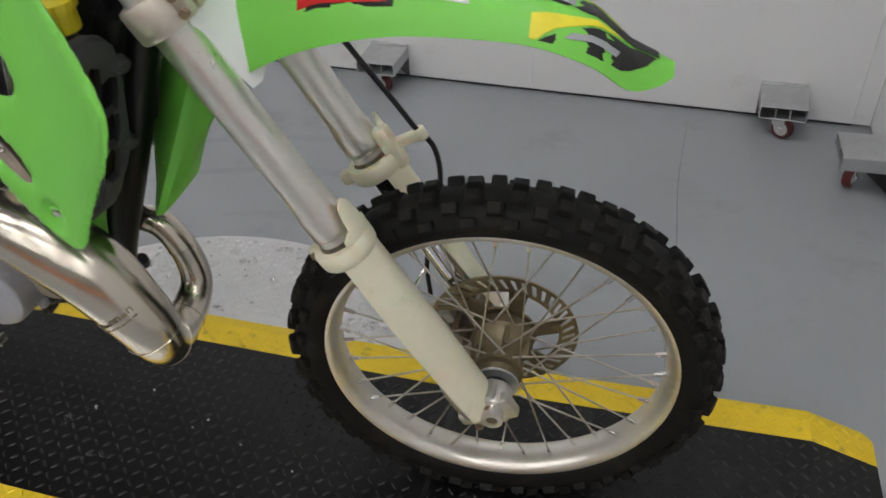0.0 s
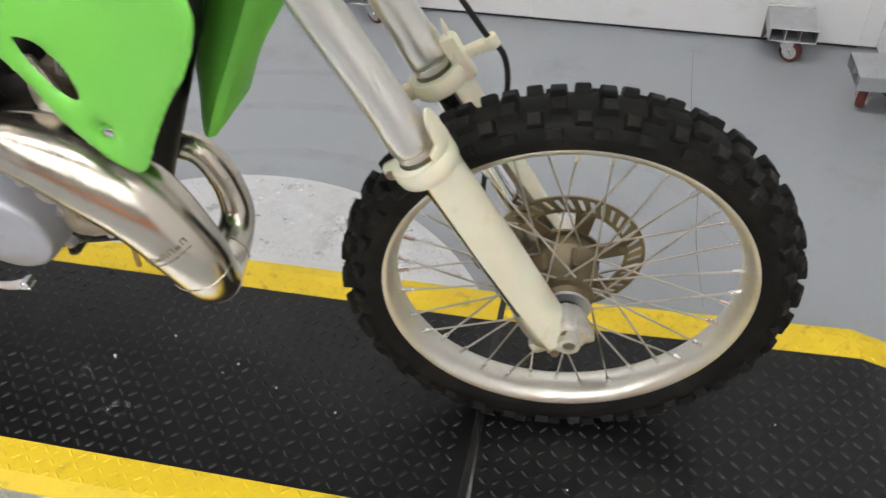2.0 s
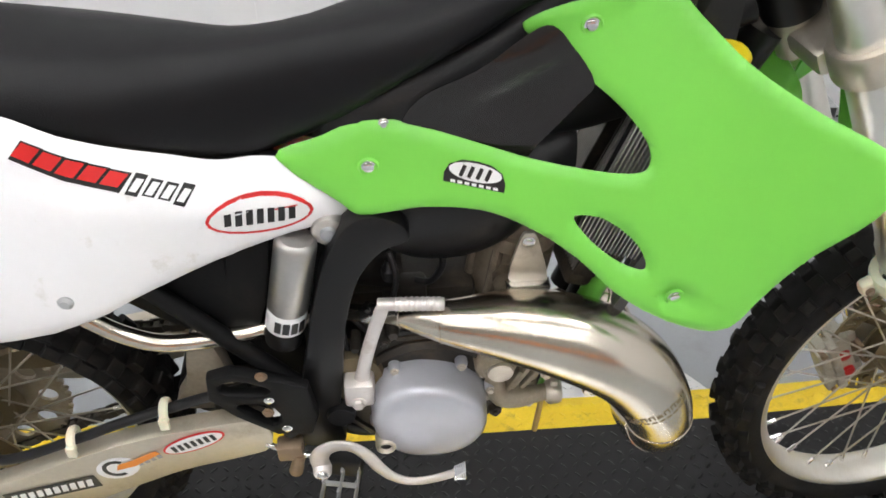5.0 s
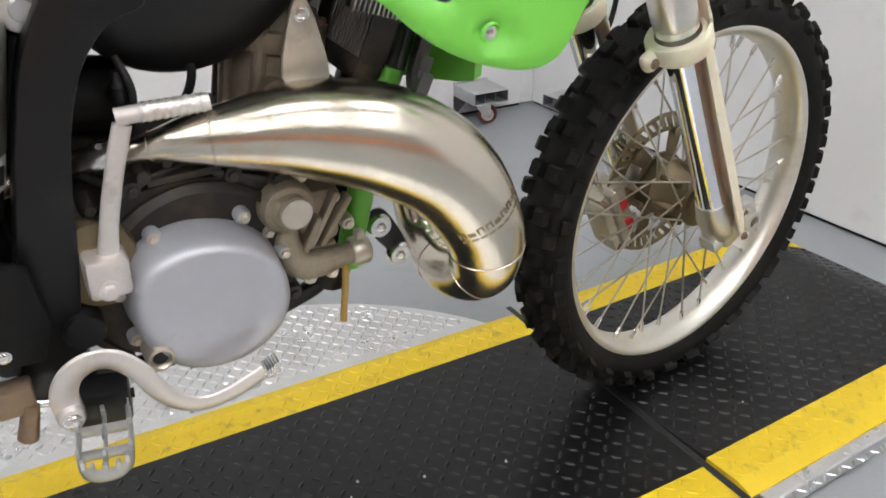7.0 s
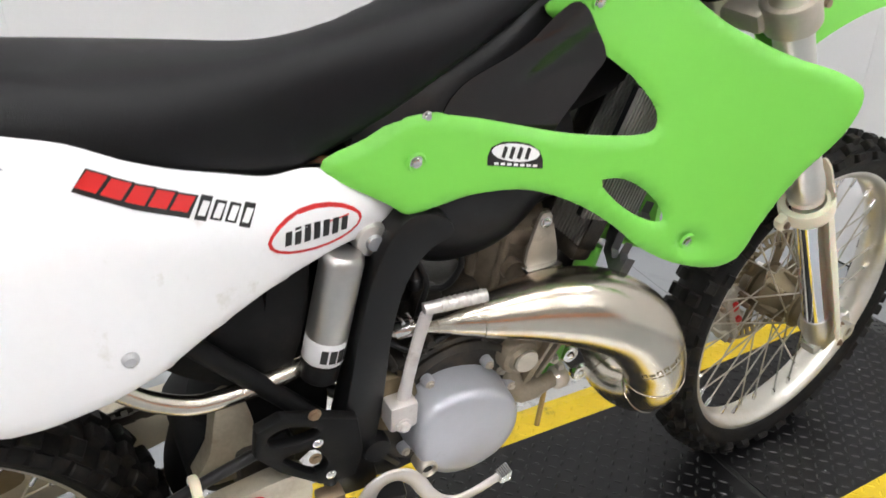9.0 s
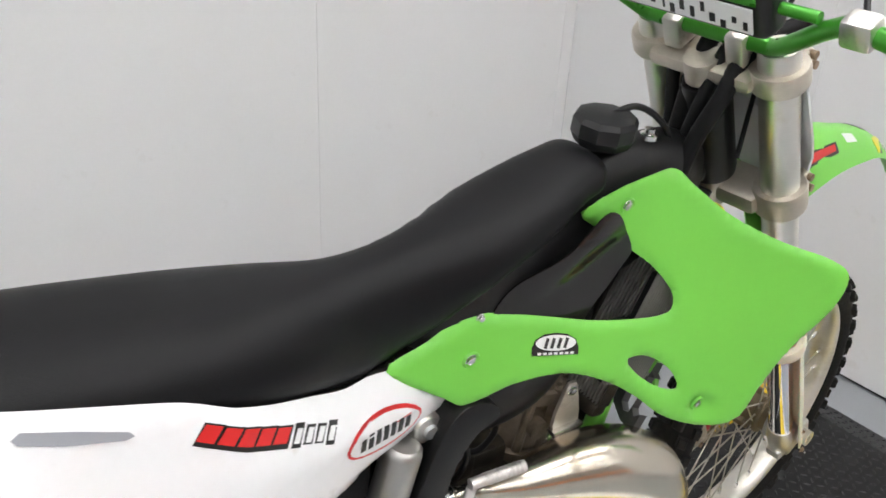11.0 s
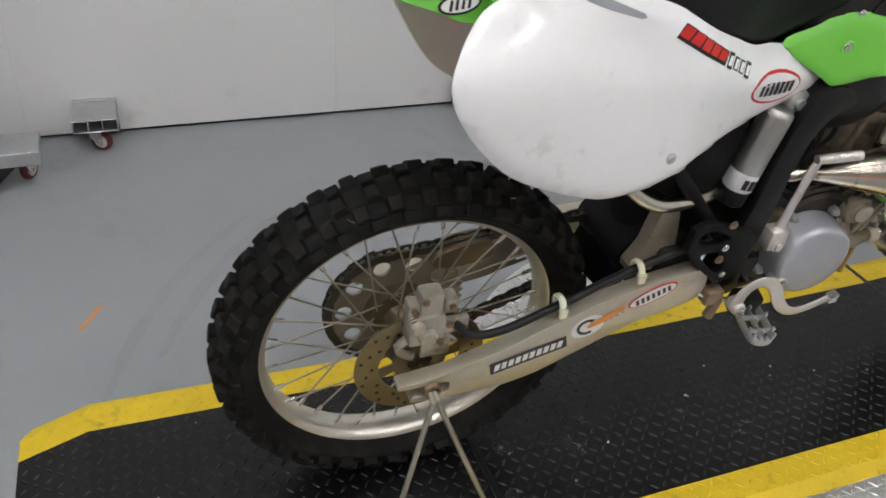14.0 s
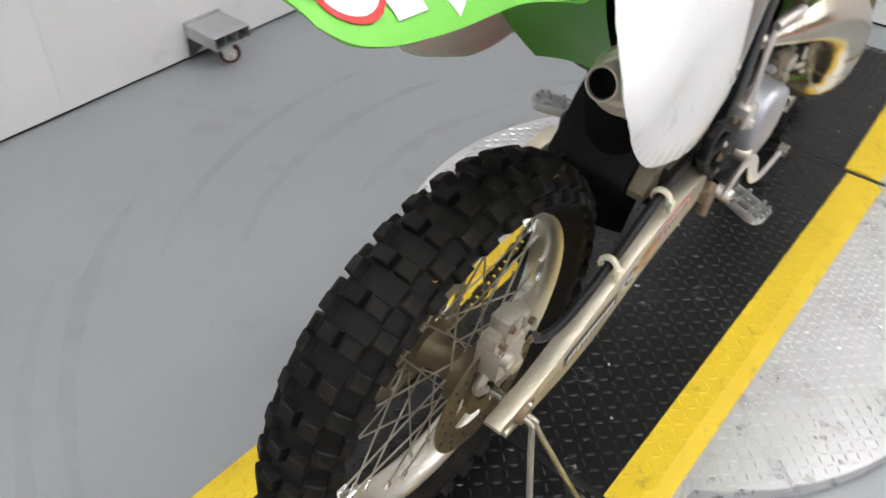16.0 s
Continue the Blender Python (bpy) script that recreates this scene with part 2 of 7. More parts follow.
ALU = material("dull_aluminium", (0.72, 0.70, 0.66), 0.38, 1.0, spots=0.12, spot_scale=14, grain=0.08, bump=0.08, bump_scale=240, dirt=(0.38, 0.33, 0.26), dirt_amount=0.15, dirt_scale=18)
OLD_RIM = material("satin_rim", (0.80, 0.77, 0.70), 0.33, 0.9, spots=0.06, spot_scale=7, grain=0.05, bump=0.03, bump_scale=220, dirt=(0.62, 0.56, 0.42), dirt_amount=0.12, dirt_scale=6)
STEEL = material("bright_steel", (0.78, 0.77, 0.75), 0.2, 1.0, spots=0.1, spot_scale=20, grain=0.05, bump=0.03)
CHROME = material("fork_chrome", (0.86, 0.87, 0.9), 0.07, 1.0, spots=0.05, spot_scale=20, grain=0.02, bump=0.0, rough_var=0.03)
CASTING = material("grey_casting", (0.33, 0.285, 0.215), 0.52, 0.55, spots=0.25, spot_scale=22, grain=0.2, grain_scale=160, bump=0.3, bump_scale=260, dirt=(0.22, 0.16, 0.1), dirt_amount=0.3, dirt_scale=16)
COVER = material("silver_cover_paint", (0.44, 0.45, 0.49), 0.34, 0.35, spots=0.06, grain=0.04, bump=0.05, bump_scale=300, dirt=(0.3, 0.3, 0.3), dirt_amount=0.08)
BRONZE = material("dirty_hub", (0.215, 0.175, 0.11), 0.5, 0.8, spots=0.25, spot_scale=20, grain=0.15, bump=0.2, bump_scale=220, dirt=(0.2, 0.15, 0.08), dirt_amount=0.3, dirt_scale=20)
IVORY = material("yellowed_plastic", (0.78, 0.73, 0.56), 0.42, spots=0.08, spot_scale=10, grain=0.04, bump=0.08, bump_scale=220, dirt=(0.55, 0.45, 0.25), dirt_amount=0.12, dirt_scale=12, sub=0.15)
YELLOW_RUB = material("yellow_border_rubber", (0.78, 0.55, 0.015), 0.5, spots=0.1, spot_scale=8, grain=0.08, grain_scale=140, bump=0.12, bump_scale=300, dirt=(0.28, 0.2, 0.03), dirt_amount=0.14, dirt_scale=22)
MAT_RUB = material("black_mat_rubber", (0.0045, 0.0045, 0.005), 0.34, spots=0.25, spot_scale=4, grain=0.2, grain_scale=160, bump=0.2, bump_scale=320, dirt=(0.02, 0.02, 0.02), dirt_amount=0.08, dirt_scale=11, rough_var=0.16, spec=0.4)
TREAD = material("bright_tread_plate", (0.70, 0.70, 0.70), 0.30, 0.9, spots=0.08, spot_scale=7, grain=0.1, grain_scale=200, bump=0.12, bump_scale=300, dirt=(0.5, 0.49, 0.47), dirt_amount=0.15, dirt_scale=9)
FLOOR = material("grey_epoxy_floor", (0.295, 0.31, 0.325), 0.36, spots=0.1, spot_scale=1.6, grain=0.05, grain_scale=120, bump=0.06, bump_scale=140, dirt=(0.235, 0.24, 0.24), dirt_amount=0.16, dirt_scale=2.6, rough_var=0.12)
WALL = material("white_wall_paint", (0.76, 0.76, 0.768), 0.55, spots=0.03, spot_scale=1.2, grain=0.02, bump=0.05, bump_scale=160, dirt=(0.66, 0.65, 0.63), dirt_amount=0.03, dirt_scale=5)
CEIL = material("ceiling_paint", (0.36, 0.36, 0.36), 0.8, spots=0.04, bump=0.08, bump_scale=80)
GALV = material("galvanised_steel", (0.52, 0.53, 0.54), 0.42, 0.8, spots=0.15, spot_scale=25, grain=0.1, bump=0.06)
CASTER_RED = material("dark_red_wheel", (0.11, 0.016, 0.016), 0.45, spots=0.15, grain=0.1, bump=0.05)
INK_RED = material("red_ink", (0.62, 0.02, 0.02), 0.35, spots=0.04, grain=0.02, bump=0.0)
INK_BLACK = material("black_ink", (0.012, 0.012, 0.012), 0.35, spots=0.05, grain=0.02, bump=0.0)
INK_WHITE = material("white_ink", (0.78, 0.78, 0.78), 0.35, spots=0.03, grain=0.02, bump=0.0)
INK_GREY = material("grey_ink", (0.32, 0.33, 0.36), 0.35, spots=0.05, grain=0.02, bump=0.0)
INK_ORANGE = material("orange_ink", (0.75, 0.26, 0.03), 0.35, spots=0.05, grain=0.02, bump=0.0)
INK_YELLOW = material("yellow_ink", (0.75, 0.66, 0.03), 0.35, spots=0.15, spot_scale=40, grain=0.02, bump=0.0)
YELLOW_CAP = material("yellow_cap_plastic", (0.75, 0.62, 0.02), 0.4, spots=0.05, grain=0.03, bump=0.05)
RED_PART = material("red_anodised", (0.55, 0.02, 0.02), 0.35, 0.3, spots=0.1, grain=0.03)
ARM = material("raw_swingarm_alloy", (0.58, 0.53, 0.43), 0.4, 0.75, spots=0.12, spot_scale=12, grain=0.08, grain_scale=150, bump=0.1, bump_scale=220, dirt=(0.42, 0.36, 0.26), dirt_amount=0.15, dirt_scale=14)
TUBE = material("fork_tube_alloy", (0.74, 0.72, 0.67), 0.32, 0.95, spots=0.04, spot_scale=9, grain=0.05, bump=0.04, bump_scale=200, dirt=(0.6, 0.55, 0.42), dirt_amount=0.08, dirt_scale=9)
CHAIN = material("oily_chain", (0.09, 0.08, 0.065), 0.45, 0.7, spots=0.2, spot_scale=40, grain=0.1, bump=0.1)
DIRT_STEEL = material("rusty_steel", (0.30, 0.22, 0.15), 0.5, 0.7, spots=0.25, spot_scale=30, grain=0.2, bump=0.15, dirt=(0.22, 0.1, 0.04), dirt_amount=0.3)
FIN = material("radiator_fins", (0.42, 0.40, 0.37), 0.42, 0.7, spots=0.2, spot_scale=20, grain=0.1, bump=0.1, dirt=(0.12, 0.1, 0.08), dirt_amount=0.25)
LOUVRE = material("dark_louvre_plastic", (0.075, 0.075, 0.078), 0.36, spots=0.12, spot_scale=14, grain=0.06, bump=0.1, dirt=(0.12, 0.115, 0.10), dirt_amount=0.2, spec=0.5)
MATT = material("matt_black", (0.0042, 0.0042, 0.0045), 0.55, spots=0.3, grain=0.15, bump=0.15, bump_scale=260, dirt=(0.014, 0.012, 0.010), dirt_amount=0.2, spec=0.22)
PEDAL = material("cast_pedal_alloy", (0.72, 0.68, 0.65), 0.42, 0.75, spots=0.08, spot_scale=14, grain=0.06, bump=0.06, bump_scale=260, dirt=(0.45, 0.38, 0.32), dirt_amount=0.12, dirt_scale=14)
SHOCK = material("grey_shock_alloy", (0.46, 0.45, 0.43), 0.36, 0.9, spots=0.12, spot_scale=14, grain=0.08, bump=0.06)
SPOKE = material("worn_spokes", (0.58, 0.55, 0.48), 0.33, 0.95, spots=0.1, spot_scale=14, grain=0.05, bump=0.0, dirt=(0.3, 0.25, 0.16), dirt_amount=0.12, dirt_scale=9)
CALIPER = material("grey_caliper_alloy", (0.47, 0.44, 0.37), 0.44, 0.6, spots=0.2, spot_scale=26, grain=0.15, grain_scale=160, bump=0.25, bump_scale=260, dirt=(0.22, 0.16, 0.09), dirt_amount=0.25, dirt_scale=18)
# for the unseen south wall, grey to darken what the bright pipe mirrors
WALL_GREY = material("unseen_wall_grey", (0.27, 0.265, 0.26), 0.6, spots=0.15, spot_scale=0.8, grain=0.05, bump=0.05)
STAND = material("worn_stand_steel", (0.42, 0.40, 0.33), 0.4, 0.8, spots=0.15, spot_scale=20, grain=0.1, bump=0.1)
DISC = material("worn_brake_disc", (0.26, 0.215, 0.13), 0.34, 0.85, spots=0.2, spot_scale=20, grain=0.1, bump=0.06)
# near-black casting: dirt and oil, with the shade among parts darkened in
DARKCAST = material("shaded_engine_casting", (0.030, 0.026, 0.021), 0.46, 0.35, spots=0.35, spot_scale=22, grain=0.2, grain_scale=160, bump=0.3, bump_scale=260, dirt=(0.08, 0.06, 0.04), dirt_amount=0.35, dirt_scale=16)
BARREL = material("brown_cylinder_casting", (0.27, 0.22, 0.165), 0.5, 0.5, spots=0.35, spot_scale=26, grain=0.2, grain_scale=160, bump=0.3, bump_scale=240, dirt=(0.1, 0.07, 0.045), dirt_amount=0.35, dirt_scale=20)
OLD_HOSE = material("yellowed_hose", (0.42, 0.27, 0.07), 0.4, spots=0.15, spot_scale=30, grain=0.05, bump=0.05)
CLAMP = material("clamp_alloy", (0.60, 0.55, 0.47), 0.42, 0.8, spots=0.15, spot_scale=16, grain=0.1, bump=0.1, bump_scale=220, dirt=(0.35, 0.3, 0.22), dirt_amount=0.15)
BAR_GREEN = material("green_anodised_bar", (0.06, 0.32, 0.03), 0.3, 0.4, spots=0.05, grain=0.03, bump=0.02)
SCUFF = material("floor_scuff", (0.19, 0.175, 0.145), 0.5, spots=0.2, grain=0.1, bump=0.05)
CRACK = material("dark_crack", (0.10, 0.10, 0.10), 0.6, spots=0.3, grain=0.1, bump=0.0)
DUST = material("pale_dust", (0.42, 0.42, 0.41), 0.7, spots=0.2, grain=0.2, bump=0.1)
for m_, lo, hi, sc, top in ((SCUFF, .34, .85, 7.0, .20), (DUST, .5, .7, 60.0, .55)):
    # ragged, half-clear marks
    nt = m_.node_tree
    tc, nz, mr = nt.nodes.new("ShaderNodeTexCoord"), nt.nodes.new("ShaderNodeTexNoise"), nt.nodes.new("ShaderNodeMapRange")
    nz.inputs["Scale"].default_value, nz.inputs["Detail"].default_value, nz.inputs["Roughness"].default_value = sc, 8.0, 0.7
    mr.inputs["From Min"].default_value, mr.inputs["From Max"].default_value, mr.inputs["To Max"].default_value = lo, hi, top
    nt.links.new(tc.outputs["Object"], nz.inputs["Vector"])
    nt.links.new(nz.outputs[0], mr.inputs["Value"])
    nt.links.new(mr.outputs[0], nt.nodes["Principled BSDF"].inputs["Alpha"])
PALE_HUB = material("pale_hub_plastic", (0.55, 0.54, 0.52), 0.45, spots=0.1, grain=0.05, bump=0.05)
# colour of the added band that tints the pipe's reflections
BAND_ORANGE = material("reflected_orange", (0.85, 0.24, 0.02), 0.5, spots=0.08, spot_scale=2, grain=0.04, bump=0.05)
LAMP = glow("lamp_diffuser", (1.0, 0.99, 0.985), LAMP_POWER)

# ---- the room ----
WALL_TURN = -1.465  # the long partition is not quite parallel to the turntable
BACK = pose(0, 1.572, 0, 0, 0, WALL_TURN)


def plain_wall(name, x0, x1, y0, y1, z1, mat, label):
    bm = bmesh.new()
    box(bm, x0, x1, y0, y1, 0, z1)
    return solo(name, bm, mat, label, "wall", kind="structure", smooth=False)


bm = bmesh.new()
box(bm, -5.0, 6.2, -5.6, 3.2, -0.1, 0.0)
solo("floor", bm, FLOOR, "grey epoxy painted workshop floor with scuffs", "floor", kind="structure", smooth=False)
south = plain_wall("wall_south", -5.1, 6.3, -5.7, -5.6, 3.2, WALL_GREY, "plain grey unseen wall with an added orange band for reflections")
# orange band added out of view to streak the pipe's reflections
bm = bmesh.new()
box(bm, -4.9, 6.1, -5.6, -5.594, 0.35, 0.85)
part("painted_band", bm, BAND_ORANGE, south, "unseen orange band added for reflections", smooth=False)
plain_wall("wall_north", -5.1, 6.3, 3.2, 3.3, 3.2, WALL, "plain white workshop wall behind the partition")
plain_wall("wall_west", -5.1, -5.0, -5.6, 3.2, 3.2, WALL, "plain white workshop wall")
plain_wall("wall_east", 6.2, 6.3, -5.6, 3.2, 3.2, WALL, "plain white workshop wall")
bm = bmesh.new()
box(bm, -5.1, 6.3, -5.7, 3.3, 3.2, 3.3)
solo("ceiling", bm, CEIL, "plain white workshop ceiling with strip lights", "ceiling", kind="structure", smooth=False)


# partition walls of white boards, standing on castered brackets
def board(length, height=2.6, gap=0.00035, foot=0.012):
    bm = bmesh.new()
    box(bm, gap, length - gap, 0, 0.03, foot, height, 0.0003, seg=1)
    return finish(bm, WALL, "wall_board", smooth=False)


def partition(name, m, starts, length, label):
    """A run of white boards on a dark core; its face looks along -y of m."""
    bm = bmesh.new()
    box(bm, starts[0], starts[-1] + length, 0.026, 0.05, 0.012, 2.595)
    core = solo(name, bm, WALL, label, "partition wall", m=m, kind="structure", smooth=False)
    me = board(length)
    for s in starts:
        part("wall_board", me, None, core, m=pose(s, -0.004, 0))
    bm = bmesh.new()
    box(bm, starts[0], starts[-1] + length, 0.004, 0.05, 0.0015, 0.0105)
    part("bottom_seal", bm, BLACK, core, "thin dark rubber seal", smooth=False)
    return core


back_wall = partition("wall_back", BACK, [-2.69, -1.7, -0.71, 0.28, 1.27], 0.99, "white boarded rolling partition wall with thin joints")
bm = bmesh.new()
box(bm, 2.2605, 2.312, -0.004, 0.05, 0.012, 2.6, 0.0008, seg=1)
part("end_board", bm, WALL, back_wall, smooth=False)
partition("wall_front", pose(2.316, 1.51, 0, 0, 0, -87.6), [0.0, 0.99, 1.98, 2.97], 0.99, "white boarded rolling partition wall across the end")


def caster_bracket():
    """An open-fronted folded steel box on a swivelling caster, its back against a wall at y = 0."""
    t = thing("wall_caster", "folded grey steel wall foot on a dark red caster", "caster", group="partition casters")
    bm = bmesh.new()
    box(bm, -0.066, 0.066, -0.150, 0.0, 0.119, 0.122, 0.001, seg=1)
    for x in (-0.066, 0.063):
        box(bm, x, x + 0.003, -0.150, -0.003, 0.080, 0.119, 0.001, seg=1)
    box(bm, -0.063, 0.063, -0.148, -0.03, 0.080, 0.083, 0.001, seg=1)
    box(bm, -0.066, 0.066, -0.012, 0.0, 0.122, 0.127, 0.001, seg=1)
    part("bracket", bm, GALV, t, "folded galvanised steel box", smooth=False)
    for x in (-0.022, 0.019):
        bm = bmesh.new()
        box(bm, x, x + 0.003, -0.142, -0.06, 0.084, 0.118, 0.0005, seg=1)
        part("inner_tab", bm, GALV, t, "thin steel tab", smooth=False)
    # black triangles shaped as the shadow from the box down to the floor
    for x in (-0.065, 0.062):
        bm = bmesh.new()
        ring_rows(bm, [[(x + k, -0.085, 0.080), (x + k, -0.002, 0.080), (x + k, -0.002, 0.004)] for k in (0.0, 0.003)])
        part("side_cheek", bm, BLACK, t, "black triangle standing in for a shadow", smooth=False)
    bm = bmesh.new()
    lathe(bm, [(0.0, 0.080), (0.026, 0.080), (0.026, 0.074), (0.016, 0.068), (0.0, 0.068)], 18, "Z", (0, -0.095, 0))
    for x in (-0.018, 0.015):
        bm_pts = [(-0.122, 0.072), (-0.070, 0.072), (-0.100, 0.024), (-0.122, 0.024)]
        ring_rows(bm, [[(x + k, y, z) for y, z in bm_pts] for k in (0.0, 0.003)])
    rod(bm, (-0.022, -0.112, 0.033), (0.022, -0.112, 0.033), 0.006, 10)
    spin = Matrix.Translation((0, -.10, 0)) @ Matrix.Rotation(radians(62), 4, "Z") @ Matrix.Translation((0, .10, 0))
    part("caster_fork", bm, STEEL, t, "plated steel fork", m=spin, smooth=False)
    bm = bmesh.new()
    lathe(bm, [(0.021, -0.012), (0.028, -0.012), (0.032, -0.008), (0.033, 0), (0.032, 0.008), (0.028, 0.012), (0.021, 0.012)], 28, "X", (0, -0.112, 0.033))
    part("wheel", bm, CASTER_RED, t, "dark red caster wheel", m=spin)
    bm = bmesh.new()
    lathe(bm, [(0.0, -0.0145), (0.010, -0.0145), (0.012, -0.012), (0.021, -0.0125), (0.023, -0.010), (0.023, 0.010), (0.021, 0.0125), (0.012, 0.012), (0.010, 0.0145), (0.0, 0.0145)], 20, "X", (0, -0.112, 0.033))
    part("wheel_hub", bm, PALE_HUB, t, "pale plastic hub", m=spin)
    return t


first = caster_bracket()
first.matrix_world = BACK @ pose(-0.50, -0.004, 0)
copy_thing(first, BACK @ pose(0.775, -0.004, 0))
copy_thing(first, BACK @ pose(2.045, -0.004, 0))
copy_thing(first, pose(2.328, 1.205, 0, 0, 0, -87.6))
copy_thing(first, pose(-0.806, 1.33, 0, 0, 0, 90))
bm = bmesh.new()
box(bm, -0.846, -0.810, 1.24, 1.56, 0.012, 2.6, 0.002, seg=1)
solo("wall_end", bm, WALL, "narrow white end board of the rolling partition", "wall", kind="structure", smooth=False)


def strip_light(m):
    t = thing("ceiling_light", "white ceiling strip light with a bright diffuser", "ceiling light", m=m, group="ceiling strip lights")
    bm = bmesh.new()
    box(bm, -0.62, 0.62, -0.09, 0.09, 0.03, 0.06, 0.004)
    for y in (-0.09, 0.078):
        box(bm, -0.62, 0.62, y, y + 0.012, -0.02, 0.03, 0.002, seg=1)
    part("housing", bm, CEIL, t)
    bm = bmesh.new()
    box(bm, -0.61, 0.61, -0.076, 0.076, 0.0, 0.02, 0.006)
    part("diffuser", bm, LAMP, t, "glowing opal diffuser")
    return t


for row_y in (-4.9, -3.6, -2.3, -1.0, 0.35):
    for row_x in (-2.6, -0.9, 0.8, 2.5, 4.2):
        strip_light(pose(row_x, row_y, 3.14))

# ---- turntable with its mats ----
DECK_Z, MAT_Z = 0.038, 0.05
DISC_C, DISC_R = (0.795, -0.045), 0.616


def lug(bm, x, y, z, turn, l, w, h):
    """One raised lens-shaped bar of a tread pattern."""
    c, s = math.cos(turn), math.sin(turn)
    pts = [(-l, 0, 0), (-l * .4, -w, 0), (l * .4, -w, 0), (l, 0, 0), (l * .4, w, 0), (-l * .4, w, 0), (-l * .45, 0, h), (l * .45, 0, h)]
    v = [bm.verts.new((x + a * c - b * s, y + a * s + b * c, z + k)) for a, b, k in pts]
    for f in ((0, 1, 6), (1, 2, 7, 6), (2, 3, 7), (3, 4, 7), (4, 5, 6, 7), (5, 0, 6)):
        bm.faces.new([v[i] for i in f])


def tread(keep, x0, x1, y0, y1, z, pitch, l, w, h):
    """A field of bars, alternately turned, wherever keep(x, y) holds; z may be a function."""
    bm = bmesh.new()
    i, x = 0, x0
    while x < x1:
        j, y = 0, y0
        while y < y1:
            if keep(x, y):
                lug(bm, x, y, z(x) if callable(z) else z, radians(45 if (i + j) % 2 else -45), l, w, h)
            y += pitch
            j += 1
        x += pitch
        i += 1
    return bm


turntable = thing("turntable", "low bright aluminium tread plate turntable on the floor", "turntable")
bm = bmesh.new()
lathe(bm, [(0.0, 0.0), (DISC_R - 0.01, 0.0), (DISC_R - 0.002, 0.006), (DISC_R, 0.03), (DISC_R - 0.002, DECK_Z - 0.001), (0.0, DECK_Z - 0.001)], 96, "Z", (*DISC_C, 0))
part("disc", bm, TREAD, turntable, "round bright tread plate")
bm = bmesh.new()
box(bm, -0.565, 1.40, -0.374, 0.262, 0.004, DECK_Z, 0.002, seg=1)
part("deck", bm, TREAD, turntable, "long bright tread plate deck", smooth=False)
bm = bmesh.new()
box(bm, 1.402, 2.075, -0.362, 0.255, 0.004, DECK_Z, 0.002, seg=1)
part("deck_end", bm, TREAD, turntable, "bright tread plate end of the deck", m=pose(1.38, 0, 0, 0, 0, 2.3) @ pose(-1.38, 0, 0), smooth=False)
bm = tread(lambda x, y: (x - DISC_C[0]) ** 2 + (y - DISC_C[1]) ** 2 < (DISC_R - 0.012) ** 2 and not -0.345 < y < 0.29, 0.17, 1.43, -0.68, 0.59, DECK_Z - 0.001, 0.0172, 0.0088, 0.0021, 0.0019)
ob = part("tread_pattern", bm, TREAD, turntable, "small raised tread bars", smooth=False)
tagged(ob, kind="stuff")
bm = tread(lambda x, y: True, -0.555, 2.07, -0.366, -0.353, DECK_Z, 0.0172, 0.0088, 0.0021, 0.0019)
tagged(part("edge_tread_pattern", bm, TREAD, turntable, "small raised tread bars", smooth=False), kind="stuff")
bm = bmesh.new()
lathe(bm, [(0.0, 0.003), (0.004, 0.0025), (0.006, 0.0)], 10, "Z")
screw = finish(bm, GALV, "screw_head")
for a in range(0, 360, 12):
    r = DISC_R - 0.025
    part("screw_head", screw, None, turntable, m=pose(DISC_C[0] + r * math.cos(radians(a)), DISC_C[1] + r * math.sin(radians(a)), DECK_Z - 0.0012))
for k in range(7):
    part("screw_head", screw, None, turntable, m=pose(0.45 + 0.125 * k, 0.318 + 0.012 * (k % 2), DECK_Z - 0.0012))


def mat_height(x):
    """The mats lie flat on the deck and slope to the floor at both ends."""
    if x > 2.078:
        return MAT_Z - (x - 2.078) / 0.127 * 0.046
    if x < -0.568:
        return MAT_Z - (-0.568 - x) / 0.127 * 0.046
    return MAT_Z


def mat_strip(x0, x1, y0, y1, drop0=0.0, drop1=0.0, thick=0.012):
    """A length of matting; drop lowers one long edge to a bevel."""
    xs = sorted({x0, x1} | {k for k in (-0.568, 2.078) if x0 < k < x1})
    bm = bmesh.new()
    rows = []
    for x in xs:
        z = mat_height(x)
        rows.append([(x, y0, z - thick), (x, y1, z - thick), (x, y1, z - drop1), (x, y1 - (0.03 if drop1 else 0.001), z), (x, y0 + (0.03 if drop0 else 0.001), z), (x, y0, z - drop0)])
    ring_rows(bm, rows)
    return bm


